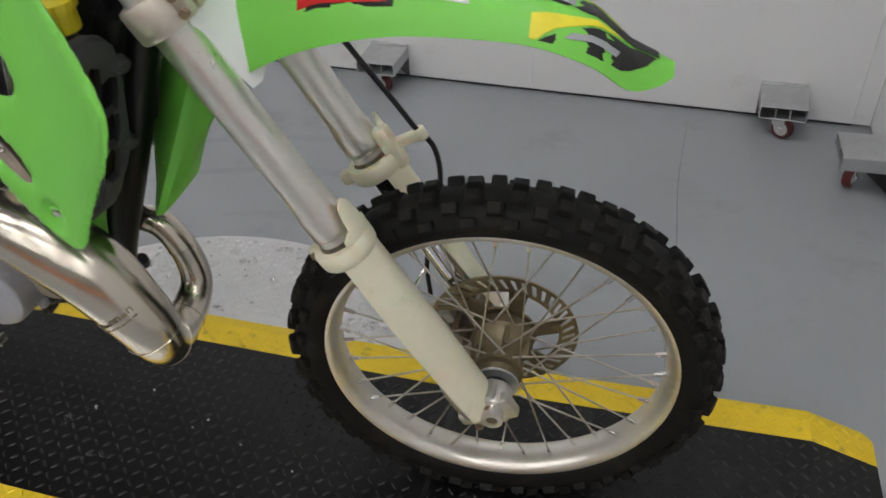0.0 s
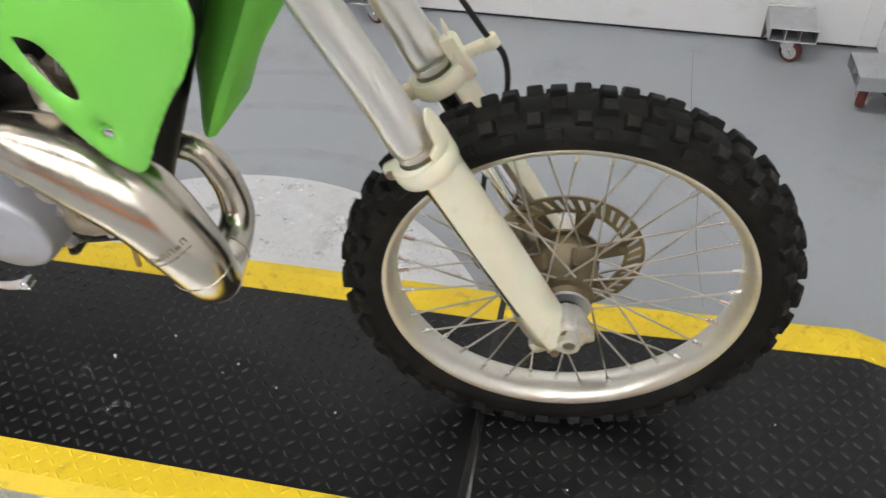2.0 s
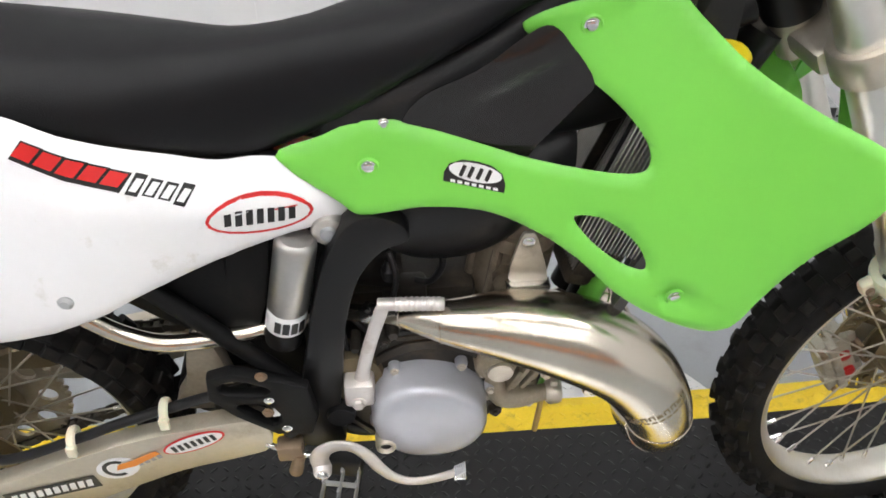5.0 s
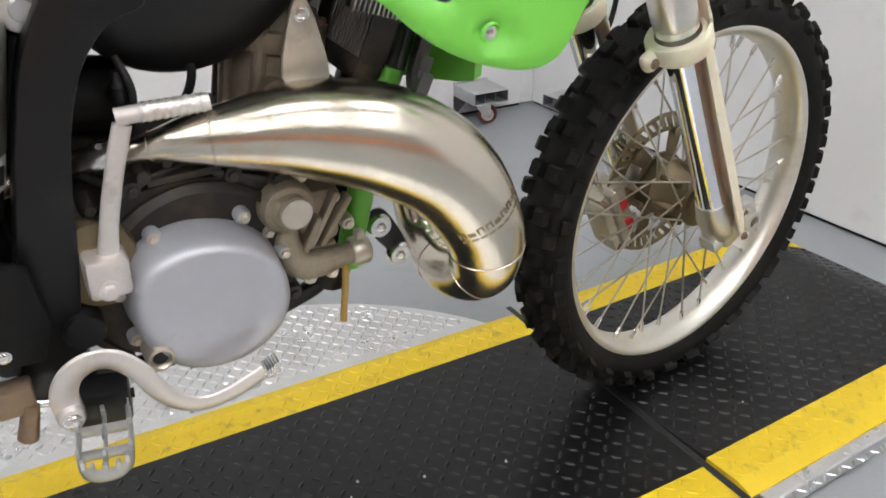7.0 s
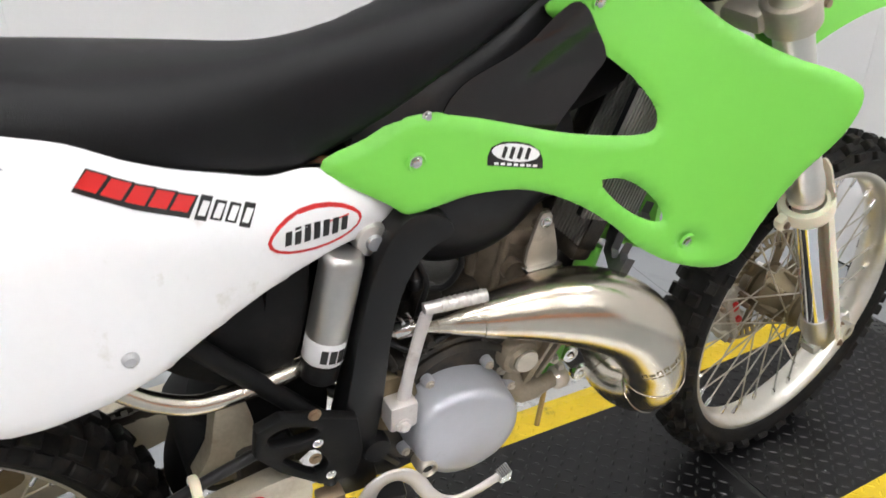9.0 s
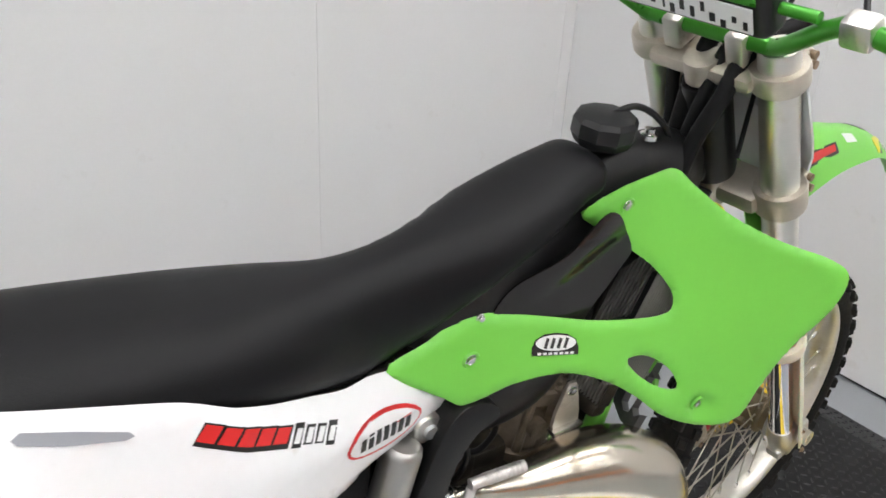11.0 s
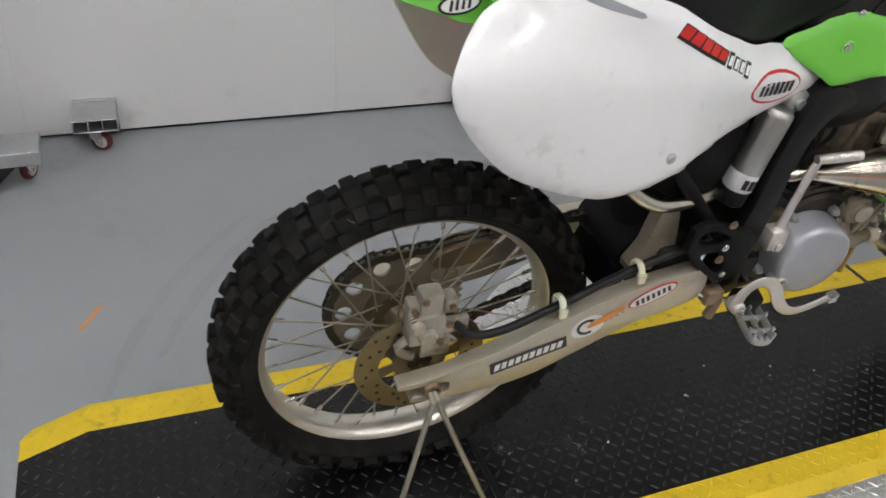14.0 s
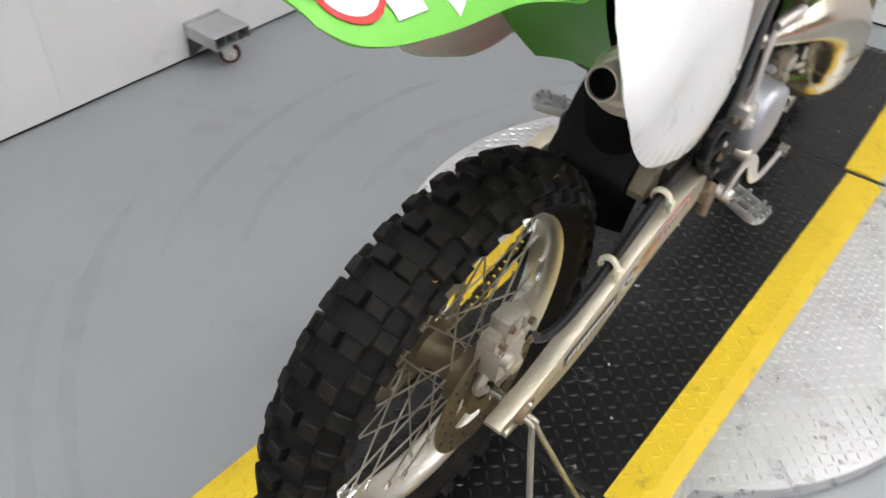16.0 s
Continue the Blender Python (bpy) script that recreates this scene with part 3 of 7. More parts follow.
# three lengths, laid not quite in line: start, end, pivot, turn and the four long edges
MATS = ((-0.703, 0.148, 0.15, -1.5, (-0.356, -0.264, 0.186, 0.271)),
        (0.152, 1.376, 0.75, 0.0, (-0.353, -0.262, 0.177, 0.266)),
        (1.384, 2.207, 1.38, 2.3, (-0.340, -0.250, 0.180, 0.263)))
for n_, (x0, x1, px, turn, MAT_Y) in enumerate(MATS):
    mat_t = thing("floor_mat", ("black rubber tread mat with yellow borders, sloping end" if n_ != 1 else "black rubber tread mat with yellow borders under the motorcycle"), "floor mat",
                  m=pose(px, 0, 0, 0, 0, turn) @ pose(-px, 0, 0), group="rubber mats")
    body = part("mat_field", mat_strip(x0, x1, MAT_Y[1], MAT_Y[2]), MAT_RUB, mat_t, "black ribbed rubber", smooth=False)
    part("border", mat_strip(x0, x1, MAT_Y[0], MAT_Y[1] - 0.0005, drop0=0.009), YELLOW_RUB, mat_t, "yellow rubber border", smooth=False)
    part("border", mat_strip(x0, x1, MAT_Y[2] + 0.0005, MAT_Y[3], drop1=0.009), YELLOW_RUB, mat_t, "yellow rubber border", smooth=False)
    bm = tread(lambda x, y: True, x0 + 0.016, x1 - 0.01, MAT_Y[1] + 0.014, MAT_Y[2] - 0.008, mat_height, 0.0235, 0.0098, 0.0032, 0.0022)
    tagged(part("tread_pattern", bm, MAT_RUB, mat_t, "raised black tread bars", smooth=False), kind="stuff")
    bm = tread(lambda x, y: True, x0 + 0.016, x1 - 0.01, MAT_Y[2] + 0.012, MAT_Y[3] - 0.02, mat_height, 0.0235, 0.0098, 0.0032, 0.0013)
    tagged(part("border_tread_pattern", bm, YELLOW_RUB, mat_t, "raised yellow tread bars", smooth=False), kind="stuff")
    bm = tread(lambda x, y: True, x0 + 0.016, x1 - 0.01, MAT_Y[0] + 0.035, MAT_Y[1] - 0.006, mat_height, 0.0235, 0.0098, 0.0032, 0.0013)
    tagged(part("border_tread_pattern", bm, YELLOW_RUB, mat_t, "raised yellow tread bars", smooth=False), kind="stuff")

# ---- the motorcycle ----
LEAN, STEER, RAKE = 5.76, 7.18, 27.06
bike = thing("dirt_bike", "green and white motocross motorcycle leaning on a triangle stand", "motorcycle", m=pose(0, 0, MAT_Z, LEAN))
AXIS_U = Vector((-math.sin(radians(RAKE)), 0, math.cos(radians(RAKE))))
AXIS_V = Vector((math.cos(radians(RAKE)), 0, math.sin(radians(RAKE))))
AXIS_AT = Vector((1.259, 0, 0.68))
TURNED = Matrix.Translation(AXIS_AT) @ Matrix.Rotation(radians(STEER), 4, AXIS_U) @ Matrix.Translation(-AXIS_AT)


def knob(bm, theta, y, r, tilt, along, across, h, twist=0.0):
    """One tyre knob on a wheel about Y: at the angle theta, leaning sideways by tilt."""
    m = Matrix.Rotation(-theta, 4, "Y") @ Matrix.Translation((r, y, 0)) @ Matrix.Rotation(tilt, 4, "Z") @ Matrix.Rotation(twist, 4, "X")
    a, b = along / 2, across / 2
    lo = [(-0.006, -b * 1.15, -a * 1.15), (-0.006, b * 1.15, -a * 1.15), (-0.006, b * 1.15, a * 1.15), (-0.006, -b * 1.15, a * 1.15)]
    mid = [(h * .86, -b, -a), (h * .86, b, -a), (h * .86, b, a), (h * .86, -b, a)]
    hi = [(h, -b * .82, -a * .82), (h, b * .82, -a * .82), (h, b * .82, a * .82), (h, -b * .82, a * .82)]
    ring_rows(bm, [[m @ Vector(p) for p in L] for L in (lo, mid, hi)])


def spoke_mesh(r_hub, y_hub, r_rim, y_rim, lead):
    """A spoke with its nipple; the hub end leads or trails by an angle."""
    a = Vector((r_hub * math.cos(lead), y_hub, r_hub * math.sin(lead)))
    b = Vector((r_rim, y_rim, 0))
    d = (b - a).normalized()
    bm = bmesh.new()
    sweep(bm, [a, b - d * 0.016], 0.0017, 6)
    tip = bmesh.new()
    sweep(tip, [b - d * 0.019, b - d * 0.017, b - d * 0.004, b + d * 0.003], [0.0028, 0.0036, 0.0038, 0.0046], 8)
    return finish(bm, SPOKE, "spoke"), finish(tip, STEEL, "nipple")


def make_wheel(name, m, rim_r, rim_w, tyre, knobs, hub_r, hub_y, label, foot):
    """A spoked wheel about the local Y axis: the rim with its tyre, spokes and hub."""
    w, R = rim_w, rim_r
    bm = bmesh.new()
    half = [(R, w - .0035), (R + .0005, w - .001), (R - .001, w + .0008), (R - .005, w + .0004), (R - .010, w - .0025), (R - .0145, w - .0070), (R - .0180, w - .013), (R - .0200, w * .35), (R - .0210, 0)]
    lathe(bm, [(r, -y) for r, y in half] + half[-2::-1] + [(R - .008, w - .008), (R - .014, 0), (R - .008, -w + .008)], 140, closed=True)
    rim = part(name, bm, OLD_RIM, bike, label, m=m, angle=30)
    bm = bmesh.new()
    full = tyre + [(r, -y) for r, y in tyre[-2::-1]]
    lathe(bm, spline(full, 3) + [(full[-1][0] - .004, 0.0)], 120, closed=True)
    for v in bm.verts:  # pressed flat where it stands
        v.co.z = max(v.co.z, foot)
    part("tyre", bm, RUBBER, rim, "worn black knobbly tyre", angle=35)
    for n, turns, y, r, tilt, along, across, h in knobs:
        for s in (-1, 1):
            bm = bmesh.new()
            knob(bm, 0, s * y, 0, s * tilt, along, across, h)
            me = finish(bm, RUBBER, "tread_knob", smooth=False)
            for i in range(n):
                a = TAU * i / n + turns
                reach = (r + h) * max(0.0, -math.sin(a)) + foot
                part("tread_knob", me, None, rim, m=Matrix.Rotation(-a, 4, "Y") @ Matrix.Translation((r - max(0.0, reach), 0, 0)))
    k = 0
    for side in (-1, 1):
        for lead in (-1, 1):
            me, tip = spoke_mesh(hub_r, side * hub_y, R - .0200, side * w * .22, lead * radians(46))
            for i in range(9):
                ang = 40 * i + 10 * k
                part("spoke", me, None, rim, m=Matrix.Rotation(-radians(ang), 4, "Y"))
                part("nipple", tip, None, rim, m=Matrix.Rotation(-radians(ang), 4, "Y"))
            k += 1
    return rim


# rows of knobs: count, turn, place across, radius, lean, length, width, height
FRONT_KNOBS = ((34, 0, .0135, .3335, .18, .021, .019, .0135), (34, TAU / 68, .028, .3275, .62, .020, .017, .0135), (34, .02, .0395, .3145, 1.02, .021, .014, .010))
REAR_KNOBS = ((38, 0, .0155, .3185, .14, .021, .024, .0150), (38, TAU / 76, .0375, .3105, .62, .023, .023, .0145), (38, .02, .0505, .2955, 1.0, .025, .017, .011))
AXLE_F, AXLE_R = Vector((1.508, 0, 0.338)), Vector((-.002, 0, 0.331))
front = make_wheel("front_wheel", TURNED @ Matrix.Translation(AXLE_F), .2825, .0315,
                   [(.275, -.027), (.2885, -.0365), (.305, -.0425), (.319, -.039), (.329, -.029), (.3345, -.013), (.336, 0)], FRONT_KNOBS, .042, .030, "bare aluminium spoked front wheel", -.3365)
rear = make_wheel("rear_wheel", Matrix.Translation(AXLE_R), .2650, .0305,
                  [(.255, -.0265), (.271, -.041), (.284, -.0525), (.301, -.050), (.313, -.038), (.320, -.018), (.3215, 0)], REAR_KNOBS, .046, .034, "bare aluminium spoked rear wheel", -.3295)


def dome(outline, levels, n=3):
    """A closed boss: an outline in x and z, repeated at (scale, y) levels and capped."""
    L = np.array(spline(outline, n, True))
    c = L.mean(axis=0)
    bm = bmesh.new()
    ring_rows(bm, [[(c[0] + (p[0] - c[0]) * k, y, c[1] + (p[1] - c[1]) * k) for p in L] for k, y in levels])
    return bm


def ring_disc(bm, r0, r1, y0, y1, seg=60):
    lathe(bm, [(r0, y0), (r1, y0), (r1, y1), (r0, y1)], seg, closed=True)


def slotted_disc(r0, r1, y0, y1, count, slant):
    """A brake disc: two rims joined by slanting bars, with open slots between."""
    bm = bmesh.new()
    ring_disc(bm, r1 - .006, r1, y0, y1, 72)
    ring_disc(bm, r0, r0 + .006, y0, y1, 72)
    for i in range(count):
        a = TAU * i / count
        w = TAU / count * 0.29
        pts = [(r0 + .005, a - w), (r0 + .005, a + w), (r1 - .005, a + slant + w), (r1 - .005, a + slant - w)]
        ring_rows(bm, [[(r * math.cos(k), y, r * math.sin(k)) for r, k in pts] for y in (y0 + .0001, y1 - .0001)])
    return bm


def carrier(parent, r0, r1, y0, y1, arms, width):
    for i in range(arms):
        a = TAU * i / arms
        bm = bmesh.new()
        pts = [(r0, a - width * 1.6), (r0, a + width * 1.6), (r1, a + .25 + width), (r1, a + .25 - width)]
        ring_rows(bm, [[(r * math.cos(k), y, r * math.sin(k)) for r, k in pts] for y in (y0, y1)])
        part("carrier_arm", bm, BRONZE, parent, smooth=False)


# front hub and disc
bm = bmesh.new()
lathe(bm, [(.012, -.052), (.024, -.052), (.030, -.044), (.032, -.038), (.041, -.036), (.042, -.030), (.036, -.024), (.036, -.014), (.038, -.002), (.040, .010), (.045, .022), (.052, .030), (.050, .038), (.050, .050), (.030, .056), (.012, .056)], 40)
part("hub", bm, BRONZE, front, "dull bronze coloured hub with dried dirt")
bm = slotted_disc(.092, .124, .056, .0595, 40, .12)
disc = part("brake_disc", bm, DISC, front, "slotted steel brake disc", smooth=False)
bm = bmesh.new()
ring_disc(bm, .034, .056, .053, .058)
part("disc_carrier", bm, BRONZE, front, "dull bronze disc carrier", smooth=False)
carrier(front, .040, .094, .0545, .0575, 6, .17)
bm = bmesh.new()
lathe(bm, [(.010, -.095), (.019, -.095), (.020, -.075), (.020, -.056), (.016, -.050), (.010, -.050)], 28)
part("wheel_spacer", bm, BLACK, front, "black wheel spacer")
bm = bmesh.new()
lathe(bm, [(.018, -.0585), (.036, -.0585), (.037, -.056), (.034, -.052), (.018, -.052)], 36)
part("hub_cap", bm, GALV, front, "grey hub dust cap")

for i in range(6):
    a = TAU * i / 6 + .25
    bm = bmesh.new()
    lathe(bm, [(.0, .0005), (.0065, .0005), (.0075, -.001), (.0075, -.004), (.0, -.004)], 12, "Y", (.092 * math.cos(a), .054, .092 * math.sin(a)))
    part("disc_button", bm, DISC, front, "steel disc button")
    bm = bmesh.new()
    box(bm, -.005, .005, -.012, .026, .033, .050, .003, m=Matrix.Rotation(a, 4, "Y"))
    part("hub_rib", bm, BRONZE, front, "dirty hub rib")

# bits of straw caught in the rear tyre
for a_, r_, y_, tilt in ((144, .292, -.0545, 40), (112, .318, -.046, -30), (64, .322, -.040, 70)):
    bm = bmesh.new()
    sweep(bm, [(-.007, 0, 0), (0, -.0008, .0012), (.007, 0, 0)], [.0009, .0013, .0008], 6, flat=.5)
    part("straw", bm, OLD_HOSE, rear, "bit of dry straw", m=Matrix.Rotation(-radians(a_), 4, "Y") @ Matrix.Translation((r_, y_, 0)) @ Matrix.Rotation(radians(tilt), 4, "Y"))
# rear hub, disc and sprocket
bm = bmesh.new()
lathe(bm, [(.012, -.066), (.030, -.066), (.034, -.058), (.046, -.042), (.048, -.034), (.030, -.028), (.026, -.010), (.026, .010), (.032, .028), (.052, .034), (.056, .044), (.060, .054), (.030, .060), (.012, .060)], 40)
part("hub", bm, BRONZE, rear, "dull bronze coloured hub with dried dirt")
bm = bmesh.new()
ring_disc(bm, .072, .113, -.0775, -.074, 72)
disc = part("brake_disc", bm, DISC, rear, "worn steel rear brake disc", smooth=False)
me = bmesh.new()
lathe(me, [(0.0, -.0005), (.0035, -.0005), (.0035, .0003), (0.0, .0003)], 10)
hole = finish(me, INK_BLACK, "drilled_hole")
for i in range(36):
    a = TAU * i / 36
    r = .083 + .0105 * (i % 3)
    part("drilled_hole", hole, None, disc, m=pose(r * math.cos(a), -.0778, r * math.sin(a)))
bm = bmesh.new()
ring_disc(bm, .022, .046, -.078, -.070)
part("disc_carrier", bm, BRONZE, rear, "dull bronze disc carrier", smooth=False)
carrier(rear, .028, .086, -.0765, -.0735, 4, .16)


def sprocket_mesh():
    bm = bmesh.new()
    n = 50
    pts = []
    for i in range(n):
        for k, r in ((0.0, .1215), (.3, .1215), (.5, .128), (.7, .1285), (.85, .1275)):
            pts.append((r * math.cos(TAU * (i + k) / n), r * math.sin(TAU * (i + k) / n)))
    holes = []
    for i in range(10):
        a = TAU * i / 10
        holes.append([(.0945 * math.cos(a) + .0155 * math.cos(b), .0945 * math.sin(a) + .0155 * math.sin(b)) for b in [TAU * k / 8 for k in range(8)]])
    bm.free()
    return slab(pts, .060, .066, holes=holes + [[(.03 * math.cos(TAU * k / 8), .03 * math.sin(TAU * k / 8)) for k in range(8)]], round_outline=False)


part("sprocket", sprocket_mesh(), CASTING, rear, "dirty rear sprocket with round windows", smooth=False)


# ---- drive chain, one link after another, on the far side ----
def chain_path():
    a, b, r0, r1 = Vector((0, .063, .331)), Vector((.545, .063, .46)), .126, .033
    d = (b - a)
    ang = math.atan2(d.z, d.x)
    up = ang + math.pi / 2 - math.asin((r1 - r0) / d.length) * 1
    dn = ang - math.pi / 2 + math.asin((r1 - r0) / d.length) * 1
    pts = [b + Vector((r1 * math.cos(up), 0, r1 * math.sin(up))), a + Vector((r0 * math.cos(up), 0, r0 * math.sin(up)))]
    out = [pts[0].lerp(pts[1], k / 40) for k in range(41)]
    sweep_ang = (up - dn) % TAU
    for k in range(1, 30):
        t = up + (TAU - sweep_ang) * k / 30
        out.append(a + Vector((r0 * math.cos(t), 0, r0 * math.sin(t))))
    e = [a + Vector((r0 * math.cos(dn), 0, r0 * math.sin(dn))), b + Vector((r1 * math.cos(dn), 0, r1 * math.sin(dn)))]
    out += [e[0].lerp(e[1], k / 40) for k in range(41)]
    return out


bm = bmesh.new()
pts = chain_path()
total, last = 0.0, 0.0
for i in range(1, len(pts)):
    seg = pts[i] - pts[i - 1]
    total += seg.length
    while last < total:
        p = pts[i] - seg.normalized() * (total - last)
        m = Matrix.Translation(p) @ Matrix.Rotation(-math.atan2(seg.z, seg.x), 4, "Y")
        k = round(last / .0158)
        w = .0085 if k % 2 else .0060
        for s in (-1, 1):
            box(bm, -.0105, .0105, s * w - .0009, s * w + .0009, -.0072, .0072, m=m)
        box(bm, -.0042, .0042, -.006, .006, -.0042, .0042, m=m)
        last += .0158
part("drive_chain", bm, CHAIN, bike, "oily dark drive chain", smooth=False)

# ---- fork, clamps, bars, front mudguard (all turned with the steering) ----
LEG0 = Vector((1.469, 0, 0.343))


def LP(h, a=0.0, y=0.0):
    """A place on the fork: h up the leg, a ahead of it, y across."""
    return LEG0 + AXIS_U * h + AXIS_V * a + Vector((0, y, 0))


LEG_M = Matrix(((AXIS_V.x, 0, AXIS_U.x, LEG0.x), (0, 1, 0, 0), (AXIS_V.z, 0, AXIS_U.z, LEG0.z), (0, 0, 0, 1)))


def fork_leg(side):
    y = side * .093
    m = TURNED @ LEG_M @ Matrix.Translation((0, y, 0))
    bm = bmesh.new()
    lathe(bm, [(.0, .365), (.0255, .365), (.0285, .368), (.0295, .376), (.0295, .402), (.0275, .412), (.0265, .43), (.0265, .70), (.0265, .955), (.024, .966), (.0, .966)], 36, "Z")
    leg = part("fork_leg", bm, TUBE, bike, "silver upside-down fork tube", m=m)
    bm = bmesh.new()
    lathe(bm, [(.0, .02), (.0228, .02), (.0228, .372), (.0, .372)], 32, "Z")
    part("slider", bm, CHROME, leg, "polished chrome fork slider")
    bm = bmesh.new()
    lathe(bm, [(.0, .357), (.0275, .357), (.0275, .366), (.0, .366)], 32, "Z")
    part("wiper_seal", bm, TUBE, leg, "silver seal retainer")
    # foot of the leg that holds the axle
    bm = bmesh.new()
    lathe(bm, [(.0, -.035), (.018, -.035), (.024, -.026), (.0265, .0), (.0265, .028), (.0245, .045), (.0, .045)], 28, "Z")
    box(bm, -.010, .052, -.021, .021, -.052, .012, .008)
    box(bm, -.030, .0, -.016, .016, -.046, -.020, .006)
    box(bm, .050, .068, -.021, .0, -.046, -.002, .004)
    lathe(bm, [(.0, -.0215), (.024, -.0215), (.026, -.018), (.026, .018), (.024, .0215), (.0, .0215)], 28, "Y", (.037, 0, -.019))
    for k in (-.012, .006):
        rod(bm, (.058, -.014, -.019 + k), (.066, -.014, -.019 + k), .004, 8)
    part("axle_lug", bm, ALU, leg, "cast aluminium axle lug")
    bm = bmesh.new()
    lathe(bm, [(.0095, .0), (.0155, .0), (.0165, side * .003), (.0165, side * .020), (.0095, side * .020)], 22, "Y", (.037, side * .020, -.019), closed=True)
    part("axle_sleeve", bm, ALU, leg, "bright axle sleeve")
    bm = bmesh.new()
    lathe(bm, [(.0, -.001), (.0098, -.001), (.0098, .002), (.0, .002)], 20, "Y", (.037, side * .036, -.019))
    part("axle_end", bm, BRONZE, leg, "hollow axle end")
    # plastic guard wrapped round the front of the slider
    bm = bmesh.new()
    nh, na = 16, 14
    rows = []
    for i in range(nh + 1):
        k = i / nh
        h = -.018 + .366 * k
        half = radians(74 - 20 * (1 - k) ** 2)
        mid = radians(14 + 16 * (1 - k))
        r = .0405 - .004 * abs(k - .5)
        row = []
        for j in range(na + 1):
            t = mid + half * (2 * j / na - 1)
            row.append((r * math.cos(t) + .003 * (1 - k), side * r * math.sin(t), h))
        rows.append(row)
    # pointed top over the collar
    for i in range(1, 9):
        k = i / 8
        half = radians((44 if i < 3 else 25) * math.sqrt(max(.02, 1 - k ** 3)))
        mid = radians(10)
        rows.append([(.0435 * math.cos(mid + half * (2 * j / na - 1)), side * .0435 * math.sin(mid + half * (2 * j / na - 1)), .348 + .062 * k) for j in range(na + 1)])
    vs = [[bm.verts.new(p) for p in row] for row in rows]
    for a_, b_ in zip(vs, vs[1:]):
        for j in range(na):
            bm.faces.new((a_[j], a_[j + 1], b_[j + 1], b_[j]))
    bmesh.ops.recalc_face_normals(bm, faces=bm.faces[:])
    bmesh.ops.solidify(bm, geom=bm.faces[:], thickness=.003)
    guard = part("fork_guard", bm, IVORY, leg, "yellowed white plastic fork guard", angle=50)
    bm = bmesh.new()
    lathe(bm, [(.0300, .324), (.0390, .324), (.0420, .328), (.0430, .336), (.0430, .347), (.0405, .351), (.0300, .351)], 36, "Z", closed=True)
    box(bm, -.060, -.028, -.010 - side * .008, .010 - side * .008, .325, .350, .008)
    part("collar", bm, IVORY, guard, "clamped plastic collar")
    for at, r_, ax in (((-.050, side * .002, .338), .005, (0, side, 0)), ((.036, side * .026, -.006), .005, (.4, side, 0)), ((.012, side * .0385, -.026), .005, (0, side, 0))):
        bm = bmesh.new()
        bolt(bm, at, r_, .005, ax)
        part("guard_bolt", bm, DIRT_STEEL, guard, "rusty guard bolt")
    return leg


leg_right, leg_left = fork_leg(-1), fork_leg(1)

# front axle across the legs
bm = bmesh.new()
rod(bm, TURNED @ AXLE_F + (TURNED.to_3x3() @ Vector((0, -.126, 0))), TURNED @ AXLE_F + (TURNED.to_3x3() @ Vector((0, .126, 0))), .0098, 18)
part("front_axle", bm, ALU, bike, "hollow front axle")


def triple_clamp(h, thick, name, label):
    bm = bmesh.new()
    for s in (-1, 1):
        lathe(bm, [(.0268, h - thick), (.036, h - thick), (.038, h - thick + .004), (.038, h + thick - .004), (.036, h + thick), (.0268, h + thick)], 32, "Z", (0, s * .093, 0), closed=True)
    box(bm, -.046, .022, -.080, .080, h - thick * .8, h + thick * .8, .010)
    lathe(bm, [(.0, h - thick * 1.1), (.024, h - thick * 1.1), (.024, h + thick * 1.15), (.0, h + thick * 1.15)], 24, "Z", (-.030, 0, 0))
    clamp = part(name, bm, CLAMP, bike, label, m=TURNED @ LEG_M)
    for s in (-1, 1):
        for k in (-1, 1):
            # the split ear, one lug each side of its gap
            bm = bmesh.new()
            box(bm, .028, .049, s * .093 + k * .011 - .008, s * .093 + k * .011 + .008, h - thick * .9, h + thick * .9, .005)
            part("clamp_ear", bm, CLAMP, clamp)
        for k in (-.5, .5):
            bm = bmesh.new()
            rod(bm, (.041, s * .070, h + thick * k), (.041, s * .118, h + thick * k), .0058, 10)
            part("pinch_bolt", bm, DIRT_STEEL, clamp, "dull pinch bolt")
    return clamp


lower_clamp = triple_clamp(.707, .021, "lower_clamp", "dull aluminium lower fork clamp")
upper_clamp = triple_clamp(.925, .015, "upper_clamp", "aluminium upper fork clamp")

# handlebar with its pad
BAR_M = TURNED @ LEG_M
bm = bmesh.new()
for s in (-1, 1):
    box(bm, -.030, .018, s * .048 - .014, s * .048 + .014, .938, .985, .005)
part("bar_mount", bm, ALU, upper_clamp, "aluminium handlebar mounts", m=Matrix())
half_bar = [(-.012, .0, .972), (-.012, .075, .972), (-.015, .105, .980), (-.040, .190, 1.050), (-.058, .235, 1.066), (-.095, .395, 1.070)]
pts = [(a, -y, h) for a, y, h in half_bar[::-1]] + half_bar[1:]
bm = bmesh.new()
sweep(bm, spline(pts, 5), .0112, 16)
bar = part("handlebar", bm, BAR_GREEN, bike, "green handlebar", m=BAR_M)
bm = bmesh.new()
sweep(bm, [(-.035, -.165, 1.037), (-.032, 0, 1.036), (-.035, .165, 1.037)], .0075, 12)
cross = part("cross_bar", bm, BAR_GREEN, bar, "green cross bar")
bm = bmesh.new()
box(bm, -.060, -.012, -.118, .118, 1.000, 1.068, .016, seg=4)
pad = part("bar_pad", bm, BLACK, bar, "black bar pad with pale blocks")
bm = bmesh.new()
box(bm, -.0625, -.0595, -.100, .100, 1.012, 1.046, .001, seg=1)
